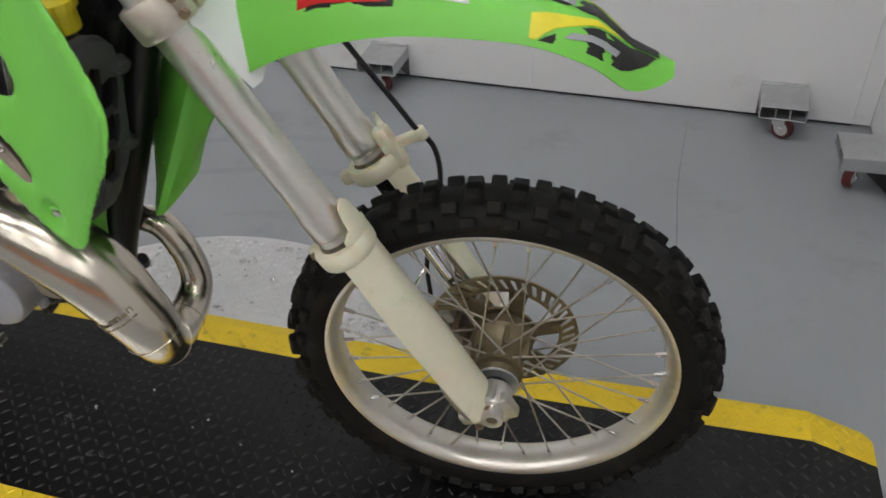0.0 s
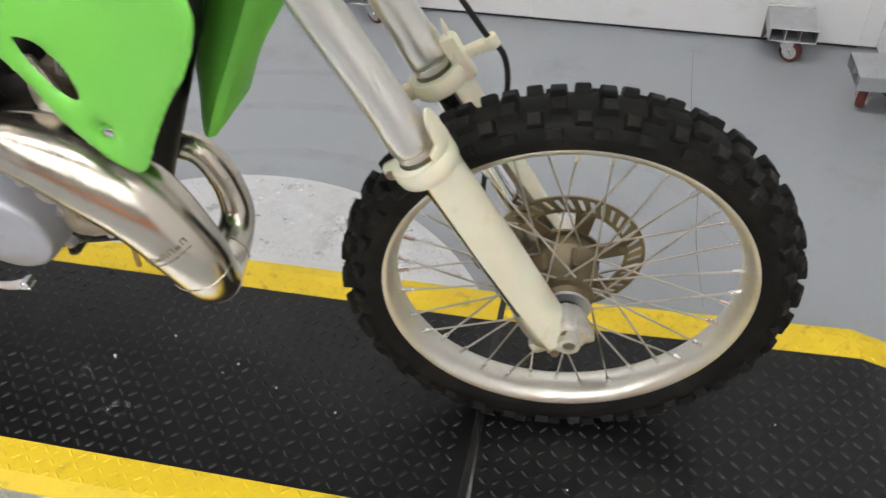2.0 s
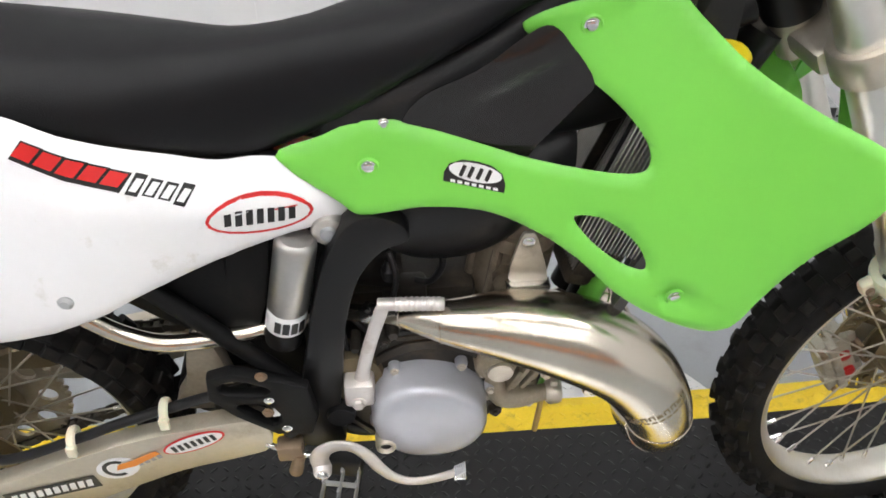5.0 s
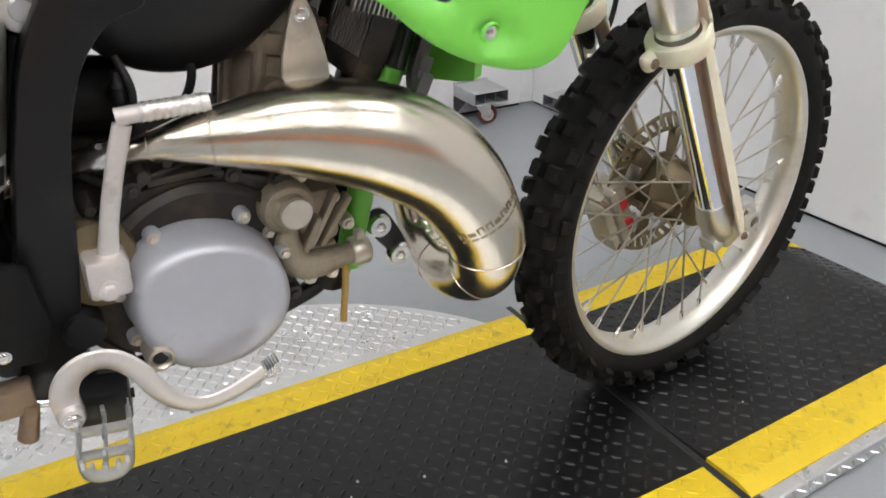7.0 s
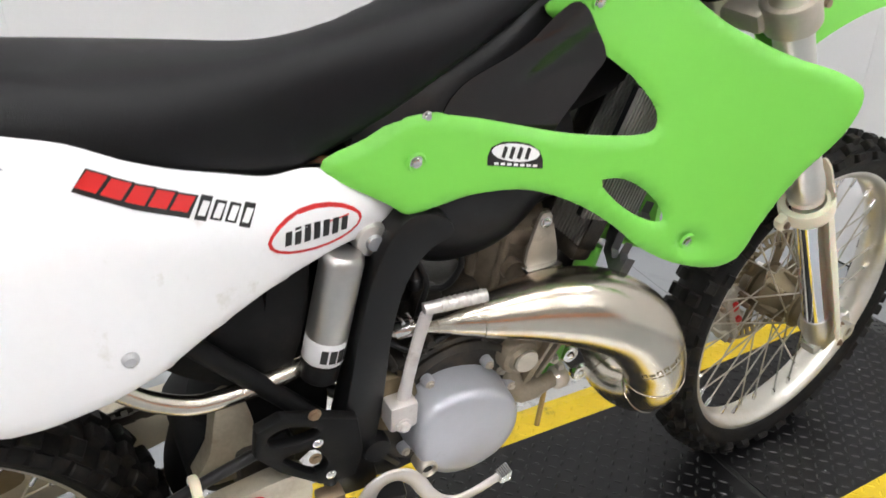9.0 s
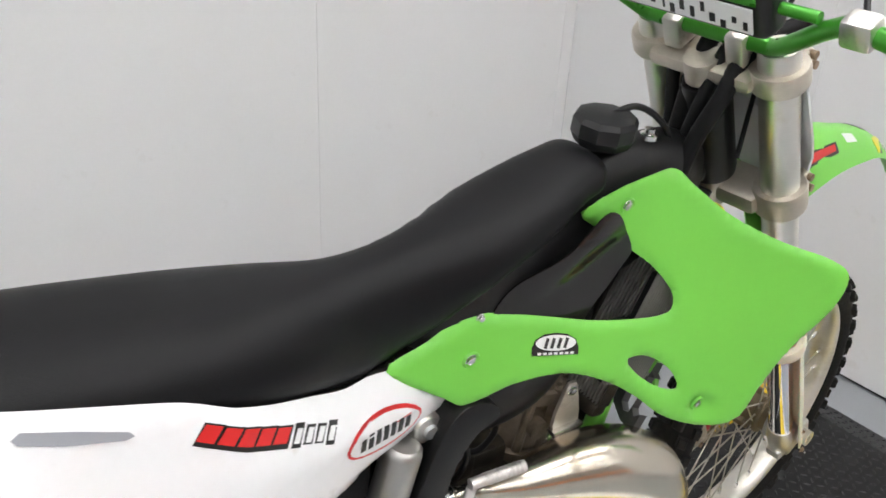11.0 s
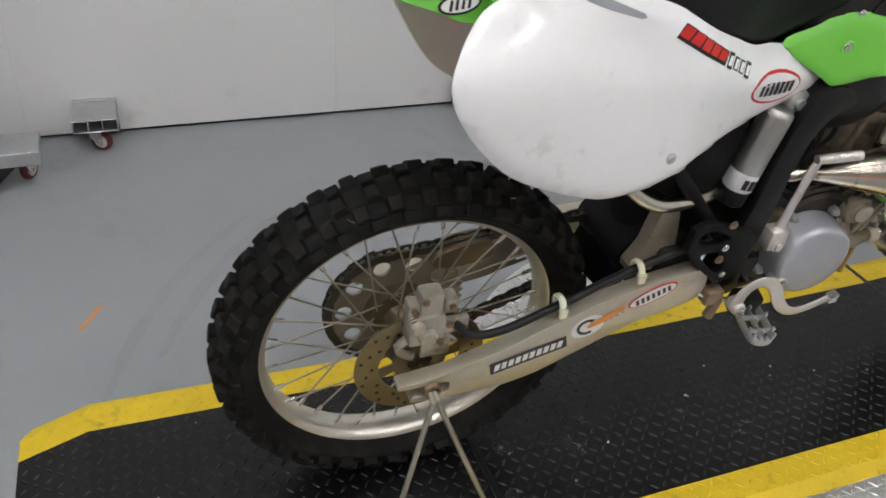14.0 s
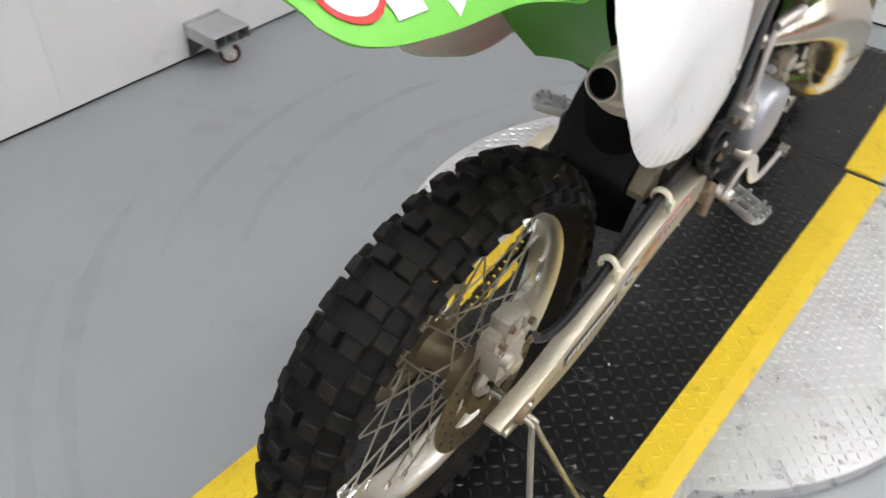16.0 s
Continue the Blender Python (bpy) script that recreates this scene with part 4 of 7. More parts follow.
plate_ = part("pad_print", bm, INK_WHITE, pad, "white printed block")
rng = random.Random(3)
for i in range(13):
    bm = bmesh.new()
    h0 = rng.uniform(1.013, 1.030)
    y0 = -.094 + .0145 * i
    box(bm, -.0635, -.062, y0, y0 + rng.uniform(.003, .008), h0, h0 + rng.uniform(.008, .016), .0004, seg=1)
    part("print_stroke", bm, INK_BLACK, pad, "dark print stroke", smooth=False)
bm = bmesh.new()
box(bm, -.0625, -.0595, -.104, .104, 1.050, 1.060, .001, seg=1)
part("pad_stripe", bm, BAR_GREEN, pad, "green printed stripe", smooth=False)
for s in (-1, 1):
    bm = bmesh.new()
    sweep(bm, [(-.062, s * .268, 1.067), (-.094, s * .392, 1.070), (-.096, s * .40, 1.070)], [.0165, .0165, .018], 18)
    part("grip", bm, BLACK, bar, "black rubber grip")
    bm = bmesh.new()
    box(bm, -.075, -.045, s * .225 - .018, s * .225 + .018, 1.052, 1.086, .006)
    lever = [(-.045, s * .235, 1.070), (-.015, s * .27, 1.066), (-.020, s * .36, 1.064), (-.035, s * .40, 1.064)]
    sweep(bm, spline(lever, 5), .0065, 10, flat=.7)
    part("lever", bm, ALU, bar, "aluminium lever and perch")
for ob_ in [pad] + list(pad.children) + [cross]:
    # the pad sits high, clear of the bar
    ob_.data.transform(Matrix.Translation((0, 0, .014)))
# cables from the bars to the frame
for name_, pts, r in (("throttle_cable", [(-.04, -.22, 1.06), (.05, -.16, 1.07), (.09, -.06, .98), (.05, -.03, .86), (-.03, -.045, .78)], .0035),
                      ("clutch_cable", [(-.04, .22, 1.06), (.06, .15, 1.05), (.085, .05, .94), (.03, .04, .82), (-.05, .05, .74)], .0035)):
    bm = bmesh.new()
    sweep(bm, spline(pts, 8), r, 8)
    part(name_, bm, BLACK, bike, "thin black cable", m=BAR_M)
for k, (y0, y1) in enumerate(((-.034, -.050), (-.012, -.020), (.014, .012), (.036, .050))):
    bm = bmesh.new()
    sweep(bm, spline([(.985 + .012 * k, y0, .985), (1.000 + .010 * k, y0, 1.06), (1.010 + .006 * k, y1, 1.13), (1.040, y1, 1.19), (1.10, y1 * 1.6, 1.235)], 6), .0095 if k % 2 else .012, 10)
    part("cable_sleeve", bm, MATT, bike, "black sleeve of cables before the steering head")
# front brake hose down the left leg, in its ivory clips
bm = bmesh.new()
sweep(bm, spline([(.05, .06, .93), (.058, .085, .80), (.066, .090, .60), (.082, .094, .42), (.086, .096, .365), (.092, .100, .325), (.070, .110, .27), (.02, .128, .20), (-.045, .118, .12), (-.07, .10, .06)], 8), .0042, 10)
part("front_brake_hose", bm, BLACK, bike, "black front brake hose", m=BAR_M)
bm = bmesh.new()
box(bm, .030, .092, .086, .104, .346, .362, .005)
box(bm, .026, .052, .078, .102, .318, .392, .008)
lathe(bm, [(.0035, -.009), (.009, -.009), (.010, -.006), (.010, .006), (.009, .009), (.0035, .009)], 14, "Z", (.088, .096, .354), closed=True)
part("hose_clip", bm, IVORY, bike, "yellowed plastic hose clip", m=BAR_M)


# mudguard: arched sheet over the wheel
def mudguard_f():
    xs = [(1.172, .850, .060, .090), (1.205, .872, .064, .098), (1.25, .898, .068, .100), (1.314, .922, .070, .092), (1.40, .937, .069, .062), (1.50, .935, .067, .042), (1.565, .925, .064, .037), (1.625, .899, .058, .038), (1.665, .866, .046, .034), (1.697, .862, .030, .024), (1.716, .866, .014, .012)]
    rows = []
    for x, z, w, rise in spline(xs, 4):
        rows.append([(x, w * math.sin(t), z + rise * (1 - abs(math.sin(t)) ** 2.4)) for t in [math.pi / 2 * (2 * k / 14 - 1) for k in range(15)]])
    bm = bmesh.new()
    vs = [[bm.verts.new(p) for p in r] for r in rows]
    for a, b in zip(vs, vs[1:]):
        for j in range(14):
            bm.faces.new((a[j], a[j + 1], b[j + 1], b[j]))
    bmesh.ops.recalc_face_normals(bm, faces=bm.faces[:])
    if sum(f.normal.z for f in bm.faces) < 0:
        bmesh.ops.reverse_faces(bm, faces=bm.faces[:])
    bmesh.ops.solidify(bm, geom=bm.faces[:], thickness=.003)
    return bm


def mudguard_depth(lift=.0012):
    """The height of the front mudguard's skin over x and y, for its stickers."""
    xs = np.array([(1.172, .850, .060, .090), (1.205, .872, .064, .098), (1.25, .898, .068, .100), (1.314, .922, .070, .092), (1.40, .937, .069, .062), (1.50, .935, .067, .042), (1.565, .925, .064, .037), (1.625, .899, .058, .038), (1.665, .866, .046, .034), (1.697, .862, .030, .024), (1.716, .866, .014, .012)])
    def z(x, y):
        zz, w, rise = (np.interp(x, xs[:, 0], xs[:, k]) for k in (1, 2, 3))
        return zz + rise * (1 - min(1.0, abs(y / w)) ** 2.4) + lift
    return z


fender = part("front_mudguard", mudguard_f(), GREEN, bike, "bright green front mudguard with a dark tip", m=TURNED)
FZ = mudguard_depth()


def top_sticker(name, outline, zf, mat, parent, label=""):
    """A thin sticker over a skin of height zf; the outline runs in x and y."""
    bm = panel([(x, y) for x, y in outline], lambda x, y: 0, thick=.0006, lip=0, cell=.012, n=2, round_outline=False)
    for v in bm.verts:
        x, d, y = v.co
        v.co = Vector((x, y, zf(x, y) + d))
    return part(name, bm, mat, parent, label)


top_sticker("tip_band", [(1.555, -.017), (1.555, .017), (1.61, .013), (1.66, .006), (1.697, .007), (1.697, -.007), (1.66, -.006), (1.61, -.013)], FZ, INK_BLACK, fender, "black centre band")
top_sticker("band_mark", [(1.575, -.010), (1.575, .010), (1.60, .009), (1.60, -.009)], mudguard_depth(.0022), INK_GREY, fender, "grey mark")
for s in (-1, 1):
    top_sticker("tip_sticker", [(1.562, s * .060), (1.585, s * .047), (1.61, s * .034), (1.645, s * .018), (1.672, s * .010), (1.694, s * .010), (1.684, s * .022), (1.655, s * .041), (1.63, s * .050)], FZ, INK_BLACK, fender, "black tip sticker")
    top_sticker("tip_flash", [(1.552, s * .060), (1.553, s * .040), (1.60, s * .026), (1.645, s * .012), (1.655, s * .011), (1.61, s * .032), (1.58, s * .046), (1.560, s * .060)], mudguard_depth(.0022), INK_YELLOW, fender, "yellow-green flash")
    top_sticker("tip_mark", [(1.590, s * .051), (1.598, s * .044), (1.652, s * .030), (1.648, s * .037)], mudguard_depth(.0032), INK_GREY, fender, "grey mark")
    top_sticker("red_print", [(1.285, s * .056), (1.288, s * .046), (1.405, s * .042), (1.402, s * .054)], FZ, INK_BLACK, fender, "dark red and black printed mark")
    top_sticker("red_print_face", [(1.291, s * .0545), (1.293, s * .048), (1.396, s * .045), (1.394, s * .0515)], mudguard_depth(.0022), INK_RED, fender, "red printed bar")
    top_sticker("white_print", [(1.445, s * .044), (1.445, s * .030), (1.485, s * .030), (1.485, s * .044)], FZ, INK_WHITE, fender, "white printed mark")

# front number plate, white, bent round the fork
bm = bmesh.new()
rows = []
for k in range(13):
    t = k / 12
    h = .575 + .365 * t
    w = (.062 + .055 * min(1, t * 1.6)) * (1 - .12 * max(0, t - .7))
    rows.append([(.020 + .034 * (1 - (2 * j / 12 - 1) ** 2) + .026 * math.exp(-((h - .735) / .045) ** 2) - .012 * max(0.0, h - .80) / .12, w * 1.12 * (2 * j / 12 - 1), h + (1 - t) * .115 * min(1.0, max(0.0, (2 * j / 12 - .25) / .9))) for j in range(13)])
vs = [[bm.verts.new(p) for p in r] for r in rows]
for a, b in zip(vs, vs[1:]):
    for j in range(12):
        bm.faces.new((a[j], a[j + 1], b[j + 1], b[j]))
bmesh.ops.recalc_face_normals(bm, faces=bm.faces[:])
bmesh.ops.solidify(bm, geom=bm.faces[:], thickness=.003)
part("number_plate", bm, WHITE, bike, "plain white front number plate", m=BAR_M)

# front brake caliper on the left leg, behind the disc
bm = bmesh.new()
box(bm, -.098, -.040, .045, .098, -.065, .055, .010)
box(bm, -.045, .0, .075, .090, -.02, .04, .004)
cal = part("front_caliper", bm, CALIPER, bike, "dirty cast front brake caliper", m=BAR_M)
for x0, x1, z0, z1, y0 in ((-.102, -.088, -.058, -.030, .038), (-.102, -.088, .018, .048, .038), (-.082, -.066, -.066, .056, .036), (-.050, -.030, -.050, -.030, .050), (-.052, -.028, .030, .052, .050)):
    bm = bmesh.new()
    box(bm, x0, x1, y0, .070, z0, z1, .004)
    part("caliper_rib", bm, CALIPER, cal, "cast caliper rib")
for x, z in ((-.092, .046), (-.092, -.054), (-.030, .026), (-.030, -.010)):
    bm = bmesh.new()
    rod(bm, (x, .034, z), (x, .075, z), .0055, 10)
    part("caliper_pin", bm, DIRT_STEEL, cal, "rusty caliper pin")
tube_at = spline([(-.075, .060, .055), (-.080, .062, .085), (-.062, .075, .110), (-.045, .100, .118)], 5)
bm = bmesh.new()
sweep(bm, tube_at, .0045, 8)
part("hose_end", bm, STEEL, cal, "bright hose union")
bm = bmesh.new()
for k in (-.03, .015):
    lathe(bm, [(.0, .040), (.010, .040), (.011, .045), (.011, .052), (.0, .052)], 18, "Y", (-.058, 0, k))
part("piston_cover", bm, RED_PART, cal, "red piston cover", m=Matrix())

# ---- plastics, tank and seat ----
def shroud_y(x, z):
    """The shroud's skin: it flares out ahead, leans in above, with a sunk seat for the lower bolt."""
    a, b = x - .85, z - .86
    sunk = .011 * max(0.0, 1 - (math.hypot((x - .976) / 1.35, z - .729) / .0165) ** 4)
    return sunk + min(-.056, -.1148 - .1766 * a + .3977 * b - .0501 * a * b + .1604 * b * b - 1.6504 * max(0.0, a - .07) ** 2)


SHROUD = [(.532, .858), (.586, .883), (.639, .905), (.690, .899), (.750, .886), (.815, .871), (.885, .862), (.925, .862), (.938, .872), (.935, .893), (.910, .924), (.870, .955),
          (.825, .985), (.803, 1.002), (.815, 1.016), (.862, 1.031), (.915, 1.039), (.955, 1.041), (.980, 1.020), (1.028, .982), (1.085, .955), (1.138, .940), (1.153, .920),
          (1.135, .872), (1.092, .812), (1.058, .756), (1.034, .713), (1.003, .697), (.955, .704), (.910, .727), (.873, .759), (.833, .786), (.785, .807), (.742, .815), (.695, .813), (.655, .805), (.622, .800), (.598, .814)]
SHROUD_HOLE = [(.860, .811), (.880, .814), (.905, .805), (.930, .785), (.941, .764), (.934, .757), (.908, .766), (.880, .786)]
shroud = part("radiator_shroud", panel(SHROUD, shroud_y, .003, [SHROUD_HOLE], .010, .0055, .0095), GREEN, bike, "bright green radiator shroud with two windows", angle=55)
# far shroud: the rear half mirrors the near one, its front wing is folded in before the frame
far_out = [p if p[1] > .80 else (p[0], .79 + .15 * (p[1] - .69)) for p in SHROUD if p[0] < .957]
k = far_out.index((.955, 1.041))
far_out[k + 1:k + 1] = [(.985, .97), (1.0, .88), (.985, .82)]
wing = [spline([(.960, .060, .612), (.970, .055, .68), (1.02, .050, .79), (1.09, .04, .925)], 5),
        spline([(.990, -.005, .622), (1.005, .005, .690), (1.055, .012, .79), (1.125, .02, .920)], 5),
        spline([(1.030, -.072, .634), (1.053, -.042, .700), (1.100, -.028, .800), (1.140, .0, .902)], 5),
        spline([(1.048, -.040, .648), (1.075, -.016, .700), (1.118, -.006, .790), (1.156, .0, .868)], 5),
        spline([(1.064, .0, .664), (1.096, .008, .735), (1.130, .002, .785), (1.162, .0, .826)], 5)]
bm = panel(far_out, shroud_y, .003, (), .014, .009, .022)
bmesh.ops.scale(bm, vec=(1, -1, 1), verts=bm.verts[:])
bmesh.ops.reverse_faces(bm, faces=bm.faces[:])
far = part("radiator_shroud", bm, GREEN, bike, "bright green radiator shroud on the far side")
bm = bmesh.new()
vs = [[bm.verts.new(p) for p in r] for r in [list(c) for c in zip(*[spline(list(col), 3) for col in zip(*wing)])]]
for a, b in zip(vs, vs[1:]):
    for j in range(len(a) - 1):
        bm.faces.new((a[j], a[j + 1], b[j + 1], b[j]))
bmesh.ops.recalc_face_normals(bm, faces=bm.faces[:])
bmesh.ops.solidify(bm, geom=bm.faces[:], thickness=.003)
part("wing", bm, GREEN, far, "green front wing of the shroud")


def sticker(name, outline, depth, mat, parent, label="", lift=.0012, rounded=False):
    bm = panel(outline, lambda x, z: depth(x, z) - lift, thick=.0005, lip=0, cell=.02, n=3, round_outline=rounded)
    return part(name, bm, mat, parent, label)


def oval(cx, cz, a, b, turn, n=20):
    c, s = math.cos(radians(turn)), math.sin(radians(turn))
    return [(cx + a * math.cos(t) * c - b * math.sin(t) * s, cz + a * math.cos(t) * s + b * math.sin(t) * c) for t in [TAU * k / n for k in range(n)]]


def slant_bar(cx, cz, w, h, turn, shear=0.0):
    c, s = math.cos(radians(turn)), math.sin(radians(turn))
    return [(cx + u * c - v * s, cz + u * s + v * c) for u, v in ((-w / 2 - shear, -h / 2), (w / 2 - shear, -h / 2), (w / 2 + shear, h / 2), (-w / 2 + shear, h / 2))]


def badge(cx, cz, turn, depth, parent, size=1.0, strip=True):
    """A small black badge with a white oval and dark strokes, some with a printed strip below."""
    k = size
    c, sn = math.cos(radians(turn)), math.sin(radians(turn))
    at = lambda u, v: (cx + (u * c - v * sn) * k, cz + (u * sn + v * c) * k)
    edge = [(-.0335, -.0135), (.0335, -.0135), (.0335, -.004), (.029, .006), (.016, .0125), (0, .0140), (-.016, .0125), (-.029, .006), (-.0335, -.004)]
    base = sticker("badge", [at(u, v) for u, v in edge] if strip else oval(*at(0, .0022), .0335 * k, .0130 * k, turn), depth, INK_BLACK, parent, "small black badge with a white oval")
    sticker("badge_oval", oval(*at(0, .0022), .0290 * k, .0098 * k, turn), depth, INK_WHITE, base, lift=.002)
    for u, tilt in ((-.0140, -18), (-.0050, -18), (.0045, -18), (.0140, -18)):
        sticker("badge_stroke", slant_bar(*at(u, .0022), .0042 * k, .0130 * k, turn + tilt), depth, INK_BLACK, base, lift=.0028)
    for u in range(-3, 4) if strip else ():
        sticker("strip_print", slant_bar(*at(.0078 * u, -.0106), .0052 * k, .0028 * k, turn), depth, INK_WHITE, base, lift=.0024)


badge(.752, .855, -8, shroud_y, shroud)
for x, z in ((.636, .856), (.873, 1.006), (.976, .727)):
    yy = shroud_y(x, z)
    bm = bmesh.new()
    lathe(bm, [(.0125, .0006), (.0105, -.0022), (.0085, -.001), (.0085, .002)], 20, "Y", (x, yy - .0005, z))
    part("bolt_seat", bm, GREEN, shroud)
    bm = bmesh.new()
    bolt(bm, (x, yy + .001, z), .0062, .005, (0, -1, 0), False)
    part("shroud_bolt", bm, STEEL, shroud, "bright round-headed bolt")


def ease(a):
    a = min(1.0, max(0.0, a))
    return a * a * (3 - 2 * a)


def side_y(x, z):
    """The side panel leans in to the seat at its top, in to the tank ahead, and flares out over the muffler."""
    u = ease((x - .28) / .24)
    y = -.140 + .25 * max(0.0, x - .33) + (.35 + .4 * u) * max(0.0, z - .87 + .055 * u)
    y += .0006 * math.sin(82 * z + 45 * x) * ease((.34 - x) / .1) * ease((z - .82) / .05)
    y -= .034 * ease((.50 - x) / .28) * ease((x + .06) / .28) * ease((.93 - z) / .21)
    return min(-.05, y - .045 * ease((.26 - x) / .30) * ease((1.0 - z) / .10))


SIDE = [(.062, 1.012), (.108, 1.004), (.166, .988), (.234, .970), (.284, .956), (.318, .939), (.368, .912), (.42, .888), (.470, .867), (.518, .860), (.560, .846), (.642, .786), (.545, .770), (.455, .753), (.371, .735),
        (.320, .721), (.279, .711), (.242, .706), (.210, .706), (.181, .712), (.120, .735), (.049, .770), (-.004, .821), (-.035, .866), (-.044, .894), (-.041, .914), (-.026, .936), (-.002, .959), (.016, .970), (.042, .980), (.058, .990)]
side = part("side_panel", panel(SIDE, side_y, .003, (), .010, .006, .015), WHITE, bike, "glossy white plastic side panel with stickers", angle=55)
far_me = mirrored(side.data, "side_panel")
for v in far_me.vertices:
    v.co.z = min(v.co.z, .93 + .25 * (v.co.z - .93)) - .040 * ease((.86 - v.co.z) / .12)
# the far copy gets the beige that stands for light through the sheet
far_me.materials.clear()
far_me.materials.append(FAR_WHITE)
for v in far_me.vertices:
    v.co.x += .022
part("side_panel", far_me, None, bike, "white plastic side panel on the far side")
# slot near the seat, laid on flat: its grey is the recess's shade
sticker("slot", [(.142, .976), (.150, .980), (.190, .967), (.232, .951), (.236, .946), (.228, .945), (.182, .958), (.146, .971)], side_y, INK_GREY, side, "flat grey patch painted as the shade of a slot", .0008)
for x, z, r in ((.300, .756, .009), (.112, .980, .009)):
    bm = bmesh.new()
    lathe(bm, [(.0, -.003), (r * .6, -.003), (r * .75, -.001), (r, 0.0), (r, .003)], 20, "Y", (x, side_y(x, z) - .0005, z))
    part("panel_bolt", bm, GALV, side, "grey domed bolt")
# red, black and grey word mark as plain blocks
for i in range(5):
    cx, cz = .300 + .0187 * i, .924 - .0103 * i
    sticker("mark_shadow", slant_bar(cx, cz - .001, .0222, .022 - .0008 * i, -28, .003), side_y, INK_BLACK, side, "black block outline", .0008)
for i in range(5):
    cx, cz = .300 + .0187 * i, .924 - .0103 * i
    sticker("mark_block", slant_bar(cx, cz + .001, .0178, .016 - .0008 * i, -28, .003), side_y, INK_RED, side, "red printed block", .0018)
for i in range(4):
    cx, cz = .394 + .0145 * i, .872 - .0077 * i
    sticker("mark_grey", slant_bar(cx, cz, .0125, .016 + (.004 if i in (0, 3) else 0), -28, .002), side_y, INK_BLACK, side, "black block outline", .0008)
    sticker("mark_white", slant_bar(cx, cz, .0075, .012, -28, .002), side_y, INK_WHITE, side, "white printed block", .0018)
# red oval badge
base = sticker("oval_badge", oval(.512, .808, .0585, .0245, -6), side_y, INK_RED, side, "red and white oval badge", .0008)
sticker("oval_face", oval(.512, .808, .0545, .0205, -6), side_y, INK_WHITE, base, lift=.0018)
for i in range(7):
    sticker("oval_bar", slant_bar(.4775 + .0115 * i, .8115 - .0012 * i, .0074, .0195 - .003 * (i in (0, 6)), -6), side_y, INK_BLACK, base, lift=.0028)


def loft(sections, seg=28, power=2.6, flat_top=0.0):
    """A body along x from (x, z low, z high, half width) sections with rounded corners."""
    rows = []
    for x, z0, z1, w in sections:
        row = []
        for k in range(seg):
            t = TAU * k / seg
            c, s = math.cos(t), math.sin(t)
            cy = math.copysign(abs(c) ** (2 / power), c)
            cz = math.copysign(abs(s) ** (2 / power), s)
            taper = 1 - flat_top * max(0.0, cz)
            row.append((x, w * cy * taper, (z0 + z1) / 2 + (z1 - z0) / 2 * cz))
        rows.append(row)
    bm = bmesh.new()
    ring_rows(bm, rows)
    return bm


seat_s = spline([(.066, .985, 1.000, .066), (.072, .966, 1.012, .078), (.11, .955, 1.014, .094), (.18, .936, 1.008, .098), (.26, .912, .999, .100), (.34, .890, .990, .098), (.42, .868, .983, .083), (.49, .846, .979, .062),
                 (.55, .862, .985, .055), (.61, .892, .999, .060), (.68, .945, 1.021, .073), (.75, .985, 1.046, .068), (.80, 1.016, 1.063, .058), (.825, 1.026, 1.068, .055), (.838, 1.042, 1.066, .042)], 4)
seat_bm = loft(seat_s, 32, 3.4, .16)
for v in seat_bm.verts:
    # soft creases where the seat rises to the tank
    k = math.exp(-((v.co.x - .62) / .06) ** 2) * math.sin(150 * (v.co.x + .5 * v.co.z))
    v.co.y += math.copysign(.0012, v.co.y) * k
    v.co.z += .0003 * k
seat = part("seat", seat_bm, SEAT, bike, "long black vinyl seat with soft creases")
bm = bmesh.new()
box(bm, -.009, .009, -.0006, .0006, -.015, .015)
part("seat_tag", bm, INK_WHITE, seat, "small white and red tag", m=pose(.118, .004, 1.0150, 90, 0, 12), smooth=False)
bm = bmesh.new()
box(bm, -.0065, .0065, -.0008, .0008, -.009, .009)
part("seat_tag_print", bm, INK_RED, seat, "red print", m=pose(.119, -.006, 1.0156, 90, 0, 30), smooth=False)

tank_s = spline([(.575, .86, .90, .040), (.60, .845, .925, .052), (.67, .83, .955, .060), (.76, .83, .995, .056), (.82, .835, 1.035, .046), (.86, .84, 1.064, .042), (.93, .86, 1.070, .042), (1.00, .89, 1.066, .045), (1.04, .92, 1.05, .035)], 4)
tank = part("fuel_tank", loft(tank_s, 28, 2.8), BLACK, bike, "black plastic fuel tank")


def tank_y(x, z):
    """The tank's flank between seat and shroud, swelling out ahead."""
    u = min(1.0, max(0.0, (z - .862 - .62 * max(0.0, x - .66)) / .085))
    return -.058 - .010 * math.sin(math.pi * u) * ease((x - .68) / .08) - .020 * ease((x - .66) / .12) - .10 * max(0.0, .94 - z) + .25 * max(0.0, z - .985)


TANK_SIDE = [(.672, .876), (.676, .905), (.700, .936), (.750, .972), (.800, 1.008), (.828, 1.018), (.850, .995), (.878, .950), (.862, .925), (.826, .884), (.795, .850), (.740, .852), (.690, .862)]
flank = part("tank_flank", panel(TANK_SIDE, tank_y, .003, (), 0, 0, .0095), TANK, tank, "smooth dark brown tank flank", angle=55)
bm = bmesh.new()
bolt(bm, (.655, tank_y(.655, .902) + .001, .902), .0045, .006, (0, -1, 0), False)
part("tank_screw", bm, STEEL, tank, "bright tank screw")
bm = bmesh.new()
lathe(bm, [(.0, .0), (.036, .0), (.042, .012), (.042, .030), (.038, .037), (.026, .040), (.0, .041)], 10, "Z", (.862, 0, 1.072))
part("fuel_cap", bm, BLACK, tank, "ribbed black fuel cap", angle=25)
bm = bmesh.new()
